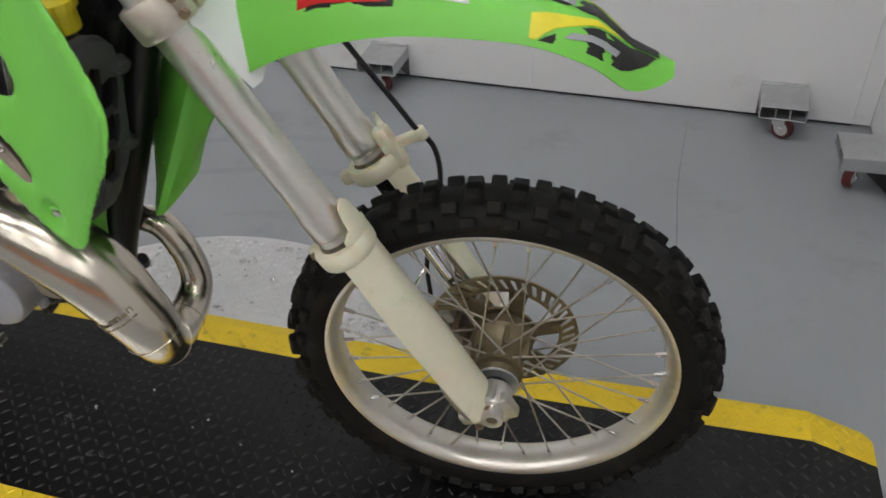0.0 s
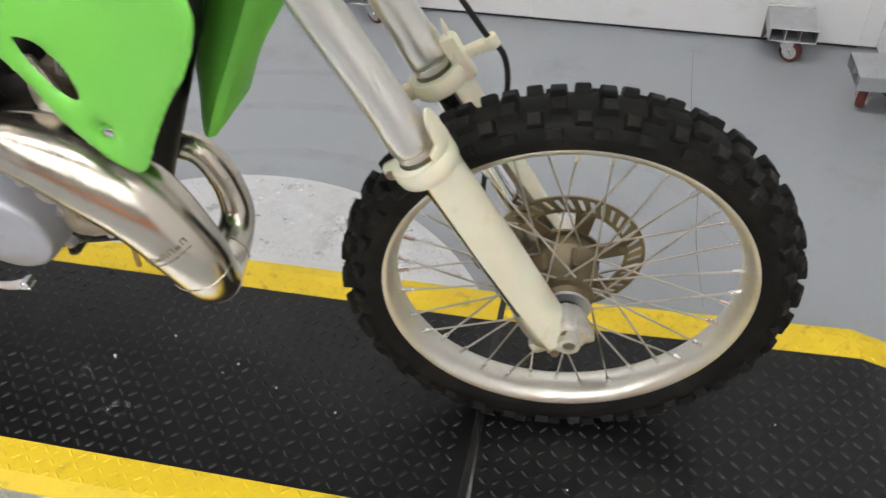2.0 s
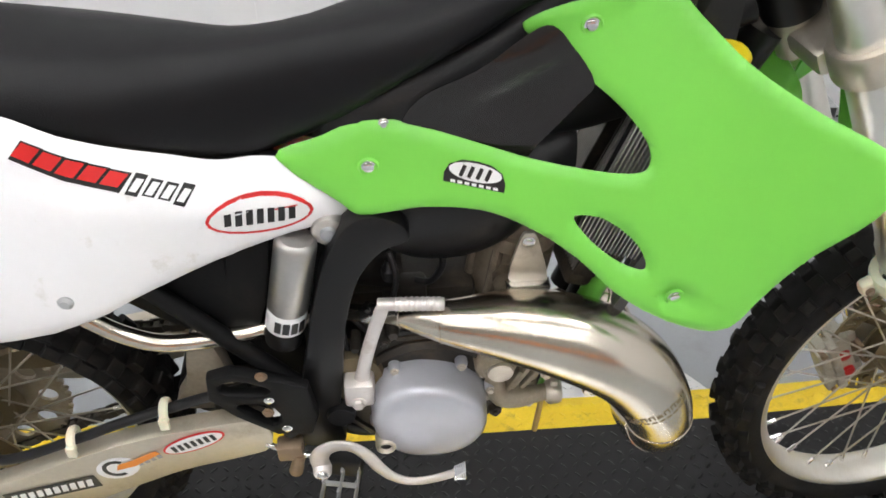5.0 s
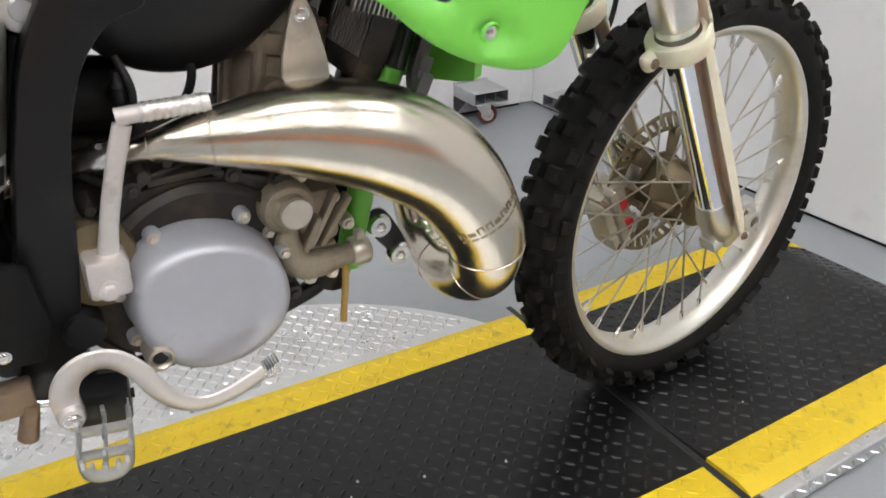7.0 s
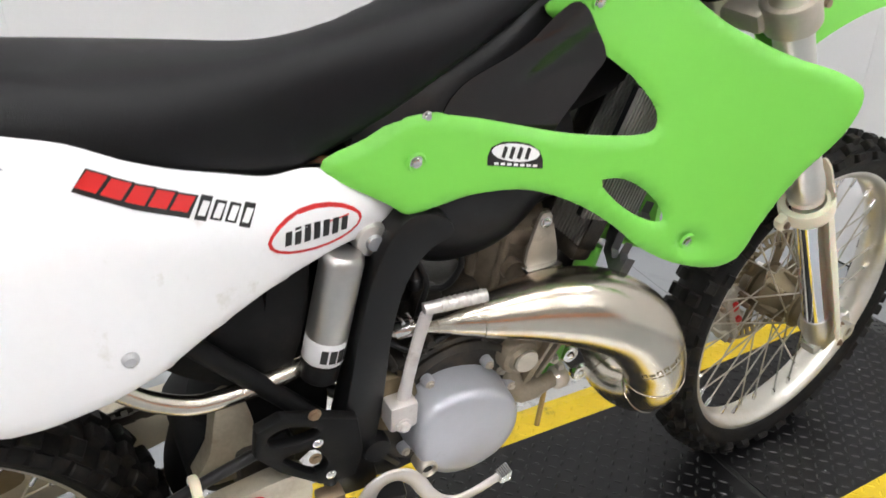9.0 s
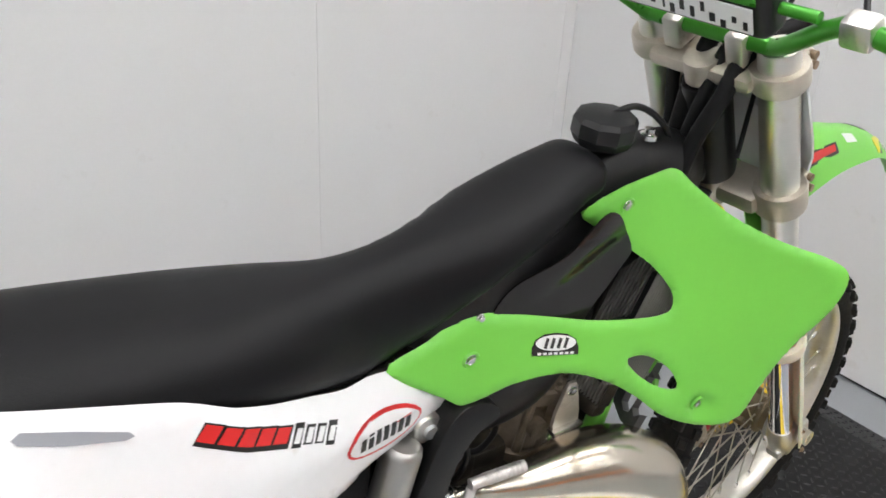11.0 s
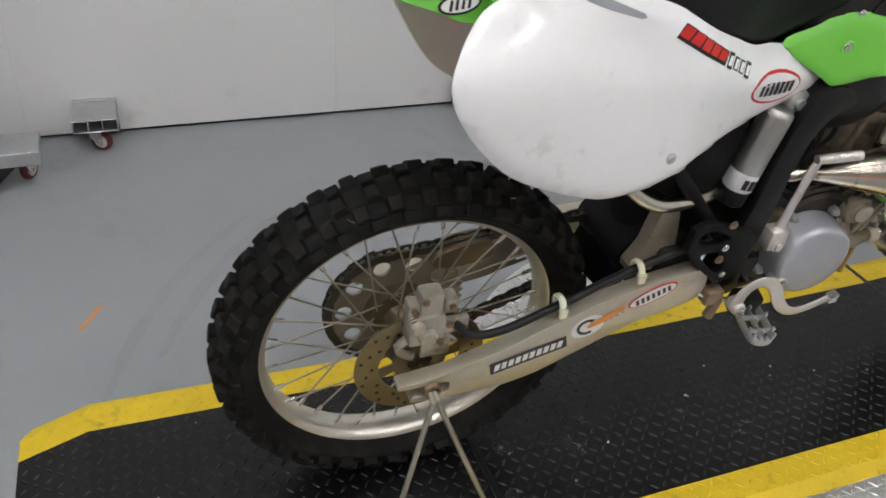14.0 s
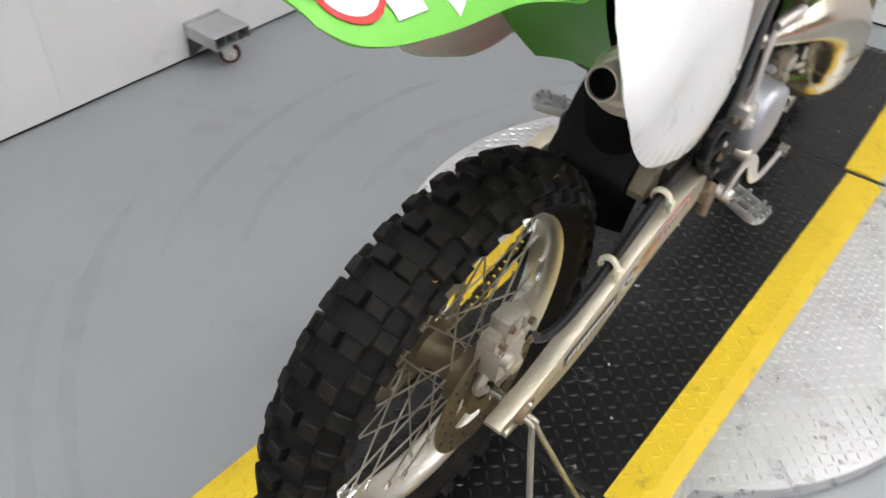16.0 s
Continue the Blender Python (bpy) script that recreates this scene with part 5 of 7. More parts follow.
sweep(bm, spline([(.868, 0, 1.108), (.915, .0, 1.112), (.96, -.010, 1.085), (1.0, -.016, 1.03)], 6), .0045, 8)
part("breather_hose", bm, BLACK, tank, "black breather hose")
bm = bmesh.new()
lathe(bm, [(.0, .0), (.012, .0), (.012, .006), (.007, .008), (.007, .014), (.0, .015)], 14, "Z", (.935, -.012, 1.070))
part("tank_bolt", bm, STEEL, tank, "bright tank mounting bolt")

# radiator cap, yellow, by the right shroud
bm = bmesh.new()
lathe(bm, [(.0, -.03), (.021, -.03), (.021, -.004), (.026, -.002), (.027, .010), (.022, .016), (.0, .018)], 14, "Z", (1.012, -.078, .968))
part("radiator_cap", bm, YELLOW_CAP, bike, "yellow radiator cap", angle=25)


# radiators with fins, and the slotted louvres before them
def radiator(s):
    bm = bmesh.new()
    m = Matrix.Translation((.935, s * .050, .800)) @ Matrix.Rotation(radians(20), 4, "Y") @ Matrix.Rotation(radians(-6 * s), 4, "Z")
    box(bm, -.018, .018, -.038, .038, .135, .158, .008, m=m)
    box(bm, -.018, .018, -.038, .038, -.150, -.125, .008, m=m)
    for y in (-.038, .035):
        box(bm, -.016, .016, y, y + .003, -.13, .14, m=m)
    rad = part("radiator", bm, DARKCAST, bike, "dull dark aluminium radiator")
    bm = bmesh.new()
    for k in range(12):
        y = -.0335 + .0058 * k
        box(bm, -.0165, .0165, y, y + .0017, -.126, .137, m=m)
    for k in range(10):
        z = -.112 + .0265 * k
        box(bm, -.011, .011, -.035, .035, z, z + .0022, m=m)
    box(bm, -.010, .010, -.036, .036, -.125, .135, m=m)
    tagged(part("cooling_fin", bm, FIN, rad, "thin dark cooling fins", smooth=False), kind="stuff")
    if s < 0:
        # added black sheet stands in for the shade between the fins
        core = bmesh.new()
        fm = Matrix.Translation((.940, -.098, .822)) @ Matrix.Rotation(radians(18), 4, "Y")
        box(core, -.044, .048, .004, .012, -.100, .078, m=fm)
        part("fin_backing", core, MATT, rad, "black sheet for the shade behind the fins", smooth=False)
        core = bmesh.new()
        box(core, 0, .0022, -.003, .006, -.100, .078)
        me = finish(core, FIN, "fin", smooth=False)
        for k in range(17):
            part("fin", me, None, rad, m=fm @ Matrix.Translation((-.043 + .0054 * k, 0, 0)))
    # louvre: a staggered lattice of slots, facing ahead and outwards
    out = [(-.056, -.154), (.010, -.148), (.028, -.105), (.040, -.056), (.034, .03), (.022, .114), (.004, .150), (-.046, .158), (-.066, .08), (-.067, .02), (-.052, -.08)]
    holes = []
    for col, low, rows in ((-.044, -.128, 4), (-.0165, -.136, 4), (.0105, -.098, 3)):
        for row in range(rows):
            z = low + .064 * row
            dx = .05 * z - (.008 if z > .0 else 0)
            if col < -.04 and row == 0:
                dx += .004
            holes.append([(col - .0125 + dx * .3, z - .002), (col + .0115 + dx * .3, z + .001), (col + .0122 + dx * .3, z + .055), (col - .0118 + dx * .3, z + .053)])
    flip = lambda pts: [(-s * x, z) for x, z in pts][::(1 if s < 0 else -1)]
    bm = slab(flip(out), -.006, .006, .002, [flip(h) for h in holes], n=2)
    lm = Matrix.Translation((1.000, s * .075, .785)) @ Matrix.Rotation(radians(20), 4, "Y") @ Matrix.Rotation(radians(90 + 20 * s), 4, "Z")
    plate = part("louvre", bm, LOUVRE, rad, "slotted dark grey plastic louvre", m=lm, angle=30)
    for x, z in ((.030, .098), (.041, -.045)):
        bm = bmesh.new()
        lathe(bm, [(.004, -.010), (.009, -.010), (.012, -.006), (.012, .005), (.004, .005)], 14, "Y", (-s * x, 0, z))
        part("louvre_eye", bm, LOUVRE, rad, "grey mounting eye", m=lm)
    return rad


radiator(-1), radiator(1)


# rear mudguard: broad channel over the wheel
REAR_G = [(.105, .985, .072, .040), (.055, .998, .080, .060), (.0, 1.014, .090, .072), (-.05, 1.018, .092, .056), (-.12, 1.024, .093, .038), (-.20, 1.029, .093, .033), (-.262, 1.034, .090, .027), (-.296, 1.038, .085, .020), (-.311, 1.040, .077, .014), (-.317, 1.039, .064, .008)]


def rear_guard_skin(x, y, lift=0.0):
    a = np.array(REAR_G[::-1])
    z, w, drop = (np.interp(x, a[:, 0], a[:, k]) for k in (1, 2, 3))
    return z - drop * min(1.0, abs(y / w)) ** 4 + lift


bm = bmesh.new()
rows = []
for x, z, w, drop in spline(REAR_G, 4):
    rows.append([(x, w * math.sin(t), z - drop * abs(math.sin(t)) ** 4) for t in [math.pi / 2 * (2 * k / 16 - 1) for k in range(17)]])
vs = [[bm.verts.new(p) for p in r] for r in rows]
for a, b in zip(vs, vs[1:]):
    for j in range(16):
        bm.faces.new((a[j], a[j + 1], b[j + 1], b[j]))
bmesh.ops.recalc_face_normals(bm, faces=bm.faces[:])
if sum(f.normal.z for f in bm.faces) < 0:
    bmesh.ops.reverse_faces(bm, faces=bm.faces[:])
bmesh.ops.solidify(bm, geom=bm.faces[:], thickness=.003)
rear_guard = part("rear_mudguard", bm, GREEN, bike, "bright green rear mudguard with stickers", angle=50)


def guard_side(x, z):
    """The right flank of the rear mudguard, as a depth over x and z."""
    a = np.array(REAR_G[::-1])
    zt, w, drop = (np.interp(x, a[:, 0], a[:, k]) for k in (1, 2, 3))
    q = min(1.0, max(0.0, (zt - z) / drop)) ** .25
    return -w * q - .0006


# inner guard under the seat, green
bm = bmesh.new()
rows = []
for k in range(9):
    t = k / 8
    x, z = .02 + .20 * t ** 1.4, .975 - .26 * t
    w = .080 - .010 * t
    rows.append([(x + .03 * (1 - (2 * j / 10 - 1) ** 2), (w + (.014 if j < 5 else 0)) * (2 * j / 10 - 1), z) for j in range(11)])
vs = [[bm.verts.new(p) for p in r] for r in rows]
for a, b in zip(vs, vs[1:]):
    for j in range(10):
        bm.faces.new((a[j], a[j + 1], b[j + 1], b[j]))
bmesh.ops.solidify(bm, geom=bm.faces[:], thickness=.004)
part("inner_mudguard", bm, GREEN, bike, "green inner mudguard")


def flank_sticker(name, pts, mat, parent, label="", lift=.0012):
    return sticker(name, pts, guard_side, mat, parent, label, lift)


badge(-.010, .963, 2, guard_side, rear_guard, .90, False)
for i in range(3):
    flank_sticker("red_print", slant_bar(-.139 + .0165 * i, 1.004, .0135, .013, 1), INK_RED, rear_guard, "red printed bar")
for i in range(6):
    flank_sticker("black_print", slant_bar(-.084 + .0148 * i, 1.003 - .0012 * i, .0115, .013, 0), INK_BLACK, rear_guard, "black printed bar")
top_sticker("orange_sticker", [(-.080, -.040), (-.066, -.028), (-.046, -.024), (-.018, -.028), (-.008, -.040), (-.022, -.048), (-.062, -.049)], lambda x, y: rear_guard_skin(x, y, .0014), INK_ORANGE, rear_guard, "orange and red oval sticker")
top_sticker("orange_sticker_face", [(-.058, -.043), (-.052, -.032), (-.026, -.030), (-.018, -.042)], lambda x, y: rear_guard_skin(x, y, .0022), INK_WHITE, rear_guard, "white face")
top_sticker("yellow_sticker", [(.036, -.056), (.038, -.03), (.042, .01), (.056, .01), (.054, -.03), (.050, -.056)], lambda x, y: rear_guard_skin(x, y, .0014), INK_YELLOW, rear_guard, "yellow warning sticker")
top_sticker("white_oval", [(-.196, -.089), (-.204, -.070), (-.203, -.040), (-.192, -.028), (-.180, -.036), (-.176, -.060), (-.184, -.084)], lambda x, y: rear_guard_skin(x, y, .0014), INK_WHITE, rear_guard, "white oval sticker")
top_sticker("tail_oval", oval(-.276, -.054, .029, .022, 12), lambda x, y: rear_guard_skin(x, y, .0014), INK_RED, rear_guard, "red and white oval sticker")
top_sticker("tail_oval_face", oval(-.276, -.054, .024, .0175, 12), lambda x, y: rear_guard_skin(x, y, .0022), INK_WHITE, rear_guard, "white face")

top_sticker("square_sticker", [(-.255, -.080), (-.253, -.045), (-.222, -.043), (-.224, -.080)], lambda x, y: rear_guard_skin(x, y, .0014), INK_WHITE, rear_guard, "white and orange square sticker")
top_sticker("square_print", [(-.252, -.066), (-.250, -.050), (-.226, -.048), (-.227, -.064)], lambda x, y: rear_guard_skin(x, y, .0022), INK_ORANGE, rear_guard, "orange print")

for k, (w_, l_) in enumerate(((.007, .005), (.004, .009), (.008, .004), (.005, .008), (.007, .006))):
    top_sticker("warning_print", [(.0405 + .0006 * k, -.050 + .0115 * k), (.0405 + .0006 * k, -.050 + .0115 * k + l_), (.0405 + .0006 * k + w_, -.048 + .0115 * k + l_), (.0405 + .0006 * k + w_, -.049 + .0115 * k)], lambda x, y: rear_guard_skin(x, y, .0022), INK_BLACK, rear_guard, "small dark print")

# ---- frame ----
def tube(name, pts, r, mat, parent, label="", n=6, seg=12, flat=1.0, up=(0, 0, 1), m=None):
    bm = bmesh.new()
    if len(pts[0]) == 4:
        q = spline(pts, n)
        sweep(bm, q, [k[3] for k in q], seg, flat, up)
    else:
        sweep(bm, spline(pts, n), r, seg, flat, up)
    return part(name, bm, mat, parent, label, m)


frame_ob = part("frame", slab([(.623, .800), (.598, .780), (.575, .735), (.560, .686), (.546, .623), (.533, .556), (.522, .500), (.512, .450), (.512, .405), (.575, .402), (.572, .46),
                               (.582, .53), (.590, .607), (.598, .657), (.616, .715), (.645, .752), (.676, .765), (.672, .785), (.650, .798)], -.121, -.083, .004), FRAME, bike, "black painted frame with worn edges")
for v in frame_ob.data.vertices:
    v.co.y += .10 * max(0.0, v.co.z - .60)
part("far_spar", mirrored(frame_ob.data, "far_spar"), None, frame_ob)
bm = bmesh.new()
lathe(bm, [(.0, .735), (.032, .735), (.034, .745), (.034, .895), (.032, .905), (.0, .905)], 28, "Z", (-.027, 0, 0))
part("head_tube", bm, FRAME, frame_ob, m=LEG_M)
tube("down_tube", [(1.085, 0, .965), (1.019, 0, .809), (.987, 0, .732), (.945, -.008, .632), (.905, -.026, .53), (.875, -.04, .44), (.86, -.03, .39)], .024, FRAME, frame_ob, "black down tube")
for s in (-1, 1):
    tube("cradle_tube", [(.872, s * .02, .42), (.85, s * .035, .390), (.75, s * .05, .372), (.62, s * .075, .372), (.56, s * .095, .42)], .0115, FRAME, frame_ob, "black cradle tube")
    tube("seat_rail", [(.62, s * .035, .82), (.50, s * .04, .85), (.30, s * .065, .90), (.10, s * .06, .955)], .011, FRAME, frame_ob)
    tube("sub_rail", [(.155, s * .07, .93), (.33, s * .088, .735), (.43, s * .094, .62), (.53, s * .100, .505)], .0125, MATT, frame_ob, "black lower rail")
tube("front_strut", [(.930, -.058, .660), (.908, -.066, .600), (.890, -.068, .52), (.872, -.068, .43)], .0155, GREEN, frame_ob, "green painted front strut")
tube("top_tube", [(1.06, 0, 1.0), (.92, 0, .94), (.76, 0, .87), (.64, 0, .80)], .026, FRAME, frame_ob)

# air box and mud flap, black
bm = slab([(.20, .93), (.22, .80), (.33, .665), (.40, .610), (.455, .582), (.485, .62), (.505, .70), (.515, .80), (.50, .88), (.38, .92)], -.082, .082, .012)
for v in bm.verts:
    v.co.y *= 1 - .42 * ease((v.co.z - .70) / .12)
part("air_box", bm, MATT, bike, "matt black air box")
bm = bmesh.new()
rows = []
for k in range(15):
    t = k / 14
    x = .395 + .045 * math.cos(t * 2.6) - .03 * t
    rows.append([(x + .018 * (2 * j / 8 - 1) ** 2, .080 * (2 * j / 8 - 1), .735 - .335 * t) for j in range(9)])
vs = [[bm.verts.new(p) for p in r] for r in rows]
for a, b in zip(vs, vs[1:]):
    for j in range(8):
        bm.faces.new((a[j], a[j + 1], b[j + 1], b[j]))
bmesh.ops.solidify(bm, geom=bm.faces[:], thickness=.004)
part("mud_flap", bm, MATT, bike, "black rubber mud flap before the rear wheel")

# tank's lower lobe and carburettor
part("tank_lobe", loft(spline([(.605, .765, .82, .040), (.628, .716, .84, .064), (.675, .680, .85, .078), (.735, .672, .86, .080), (.79, .692, .86, .076), (.84, .735, .86, .06), (.88, .775, .86, .04)], 4), 24, 2.4), BLACK, bike, "black lower lobe of the tank")
bm = bmesh.new()
lathe(bm, [(.0, -.045), (.030, -.045), (.034, -.03), (.034, .02), (.028, .03), (.028, .045), (.0, .045)], 24, "X", (.675, -.01, .635))
box(bm, .645, .705, -.042, .02, .575, .628, .008)
lathe(bm, [(.0, .0), (.019, .0), (.021, .012), (.017, .030), (.0, .033)], 20, "Z", (.675, -.01, .655))
bolt(bm, (.66, -.042, .60), .006, .006), bolt(bm, (.69, -.042, .60), .006, .006)
bmesh.ops.translate(bm, vec=(-.052, .012, -.012), verts=bm.verts[:])
carb = part("carburettor", bm, DARKCAST, bike, "dirty cast carburettor, darkened in colour for shade")
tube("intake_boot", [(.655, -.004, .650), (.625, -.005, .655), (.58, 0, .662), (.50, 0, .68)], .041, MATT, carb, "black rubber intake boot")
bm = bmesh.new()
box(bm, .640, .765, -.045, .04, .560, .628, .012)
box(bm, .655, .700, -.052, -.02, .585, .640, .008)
part("reed_block", bm, DARKCAST, carb, "oily reed block, darkened in colour for shade")
tube("fuel_hose", [(.715, -.05, .715), (.72, -.055, .68), (.705, -.048, .645), (.685, -.04, .64)], .0045, BLACK, carb, "black fuel hose")
tube("vent_hose", [(.665, -.045, .60), (.655, -.07, .64), (.66, -.075, .68), (.652, -.06, .71)], .004, BLACK, carb, "black vent hose")
bm = bmesh.new()
lathe(bm, [(.0, .0), (.009, .0), (.011, .006), (.011, .018), (.007, .022), (.005, .032), (.0, .032)], 14, "Z", (.652, -.06, .665))
part("choke_knob", bm, BLACK, carb, "black choke knob")

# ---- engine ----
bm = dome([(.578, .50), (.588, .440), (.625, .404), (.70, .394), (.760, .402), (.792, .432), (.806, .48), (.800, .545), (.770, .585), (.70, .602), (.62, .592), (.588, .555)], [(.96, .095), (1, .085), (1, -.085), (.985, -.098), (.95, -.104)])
engine = part("engine", bm, DARKCAST, bike, "dirty cast engine case with shade in its near-black colour")
COVER_OUT = [(.619, .500), (.633, .533), (.661, .549), (.695, .551), (.735, .538), (.764, .510), (.774, .473), (.766, .440), (.743, .415), (.709, .403), (.673, .406), (.645, .422), (.626, .448), (.618, .473)]
cover = part("clutch_cover", dome(COVER_OUT, [(1.035, -.095), (1.035, -.112), (1.015, -.117), (1.0, -.136), (.99, -.145), (.965, -.1515), (.93, -.1550), (.88, -.1568), (.80, -.1578), (.5, -.1592), (.1, -.1596)], 4), COVER, engine, "round silver painted clutch cover", angle=28)
for a in (14, 60, 122, 168, 208, 268, 322):
    c = (.697 + .086 * math.cos(radians(a)), .477 + .084 * math.sin(radians(a)))
    bm = bmesh.new()
    lathe(bm, [(.0, -.117), (.007, -.117), (.0085, -.113), (.0085, -.095), (.0, -.095)], 16, "Y", (c[0], 0, c[1]))
    part("cover_boss", bm, COVER, cover, "dull cast boss")
    bm = bmesh.new()
    bolt(bm, (c[0], -.1165, c[1]), .0048, .005)
    part("cover_bolt", bm, CLAMP, cover, "bright cover bolt")
bm = bmesh.new()
lathe(bm, [(.008, -.158), (.0105, -.162), (.0130, -.161), (.0145, -.156), (.0145, -.135), (.008, -.135)], 22, "Y", (.634, 0, .440), closed=True)
part("filler_plug", bm, CLAMP, cover, "bright filler plug rim")
bm = bmesh.new()
lathe(bm, [(.0, -.1565), (.0082, -.1565), (.0082, -.140), (.0, -.140)], 18, "Y", (.634, 0, .440))
part("plug_recess", bm, BLACK, cover, "dark plug recess")
for x, z, l, a in ((.590, .560, .05, 40), (.745, .592, .06, -20), (.600, .425, .05, -50), (.690, .604, .07, 2), (.640, .600, .04, 25)):
    bm = bmesh.new()
    box(bm, -l / 2, l / 2, -.110, -.095, -.004, .004, .002, m=Matrix.Translation((x, 0, z)) @ Matrix.Rotation(radians(-a), 4, "Y"))
    part("case_rib", bm, DARKCAST, engine, "cast rib")
for x, z in ((.585, .452), (.640, .600), (.735, .597), (.778, .585), (.790, .440), (.760, .404), (.70, .398)):
    bm = bmesh.new()
    lathe(bm, [(.0, -.112), (.0085, -.112), (.010, -.106), (.010, -.09), (.0, -.09)], 14, "Y", (x, 0, z))
    bolt(bm, (x, -.111, z), .0052, .006)
    part("case_bolt", bm, DARKCAST, engine, "dirty case bolt")
# kick shaft case behind the lever
bm = dome([(.565, .53), (.575, .495), (.605, .483), (.632, .50), (.637, .54), (.622, .572), (.590, .578), (.568, .558)], [(1, -.08), (1, -.106), (.94, -.114), (.5, -.116)])
part("kick_case", bm, BRONZE, engine, "dirty cast kick shaft case")
# water pump: round cap, finned body, and an outlet stub that runs ahead
bm = bmesh.new()
lathe(bm, [(.0, -.130), (.017, -.130), (.019, -.127), (.020, -.124), (.026, -.122), (.029, -.117), (.030, -.085), (.034, -.075), (.034, -.03), (.0, -.03)], 28, "Y", (.786, 0, .550))
box(bm, .800, .852, -.104, -.03, .488, .556, .012)
pump = part("water_pump", bm, CASTING, engine, "dirty cast water pump with a round cap")
bm = bmesh.new()
lathe(bm, [(.0, -.1335), (.0165, -.1335), (.0175, -.1315), (.0175, -.129), (.0, -.129)], 26, "Y", (.790, 0, .550))
part("pump_cap", bm, CLAMP, pump, "pale worn cap face")
for k, (x, z, ln, a_) in enumerate(((.826, .524, .070, 62), (.840, .520, .062, 58), (.812, .508, .046, 66))):
    bm = bmesh.new()
    box(bm, -ln / 2, ln / 2, -.116, -.100, -.0035, .0035, .002, m=Matrix.Translation((x, 0, z)) @ Matrix.Rotation(radians(-a_), 4, "Y"))
    part("pump_rib", bm, CASTING, pump, "cast rib")
bm = bmesh.new()
sweep(bm, spline([(.790, -.095, .520, .013), (.788, -.104, .496, .015), (.798, -.110, .476, .017), (.820, -.110, .470, .0155), (.846, -.107, .470, .0125), (.868, -.104, .470, .012)], 4)[:],
      [q_[3] for q_ in spline([(.790, -.095, .520, .013), (.788, -.104, .496, .015), (.798, -.110, .476, .017), (.820, -.110, .470, .0155), (.846, -.107, .470, .0125), (.868, -.104, .470, .012)], 4)], 16)
part("pump_outlet", bm, CASTING, pump, "dirty cast outlet stub")
bm = bmesh.new()
sweep(bm, [(.860, -.105, .470), (.864, -.105, .470), (.878, -.104, .470), (.882, -.104, .470)], [.0145, .0175, .0175, .0145], 10)
box(bm, .866, .876, -.110, -.098, .484, .496, .002)
part("hose_clamp", bm, CLAMP, pump, "worn steel hose clamp")
for x, z, r_ in ((.806, .578, .007), (.842, .545, .006), (.858, .508, .0065), (.778, .470, .0065), (.812, .450, .007), (.838, .450, .0065), (.768, .520, .006)):
    bm = bmesh.new()
    lathe(bm, [(.0, -.106), (r_, -.106), (r_ * 1.3, -.102), (r_ * 1.3, -.07), (.0, -.07)], 12, "Y", (x, 0, z))
    bolt(bm, (x, -.105, z), r_ * .8, .006)
    part("pump_bolt", bm, CLAMP, pump, "dirty bolt and boss")
bm = bmesh.new()
box(bm, .790, .850, -.100, -.05, .444, .486, .010)
part("pump_foot", bm, CASTING, pump, "dirty cast foot of the pump")
tube("drain_hose", [(.858, -.096, .455), (.857, -.096, .42), (.853, -.098, .372)], .0042, OLD_HOSE, pump, "yellowed drain hose")
# wiring and small fittings between the case and the pipe
for pts_, r_, mat_, lab_ in (([(.600, -.075, .612), (.628, -.098, .600), (.655, -.104, .606), (.690, -.098, .612), (.730, -.080, .618)], .004, BLACK, "black wire"),
                             ([(.585, -.080, .600), (.592, -.098, .578), (.612, -.104, .566)], .0045, BLACK, "black wire"),
                             ([(.735, -.070, .610), (.770, -.088, .600), (.800, -.085, .585)], .006, DARKCAST, "dark hose")):
    tube("engine_wire", pts_, r_, mat_, engine, lab_)
for x, y, z, r_ in ((.652, -.100, .612, .008), (.676, -.094, .618, .006), (.716, -.096, .606, .007), (.602, -.100, .588, .007)):
    bm = bmesh.new()
    lathe(bm, [(.0, y - .012), (r_ * .7, y - .012), (r_, y - .006), (r_, y + .02), (.0, y + .02)], 12, "Y", (x, 0, z))
    part("small_fitting", bm, DARKCAST, engine, "dull metal fitting")
bm = bmesh.new()
ring_rows(bm, [[(.696 + (r_ + k) * math.cos(radians(a_)), -.108 - .006 * (k < .004), .492 + (r_ + k) * math.sin(radians(a_))) for r_ in (.094,) for k in (.0, .008)] + [(.696 + .102 * math.cos(radians(a_)), -.09, .492 + .102 * math.sin(radians(a_))), (.696 + .094 * math.cos(radians(a_)), -.09, .492 + .094 * math.sin(radians(a_)))] for a_ in range(35, 176, 6)])
part("cover_flange", bm, DARKCAST, engine, "dark cast flange over the cover")
# cylinder and head with fins and studs
bm = bmesh.new()
m = Matrix.Translation((.806, 0, .600)) @ Matrix.Rotation(radians(8), 4, "Y")
lathe(bm, [(.0, -.02), (.058, -.02), (.058, -.004), (.050, .0), (.049, .030), (.051, .034), (.051, .060), (.049, .064), (.049, .084), (.057, .088), (.058, .092), (.058, .104), (.056, .108), (.050, .110), (.044, .124), (.028, .136), (.0, .138)], 36, "Z")
for k in range(8):
    a = TAU * k / 8 + .25
    x, y = .051 * math.cos(a), .051 * math.sin(a)
    rod(bm, (x, y, .0), (x, y, .112), .0075, 10)
    bolt(bm, (x, y, .110), .0062, .009, (0, 0, 1))
bmesh.ops.transform(bm, matrix=m, verts=bm.verts[:])
for y in (-.060, -.052):
    lathe(bm, [(.0, -.004), (.016, -.004), (.016, .004), (.0, .004)], 16, "Y", (.80, y, .65))
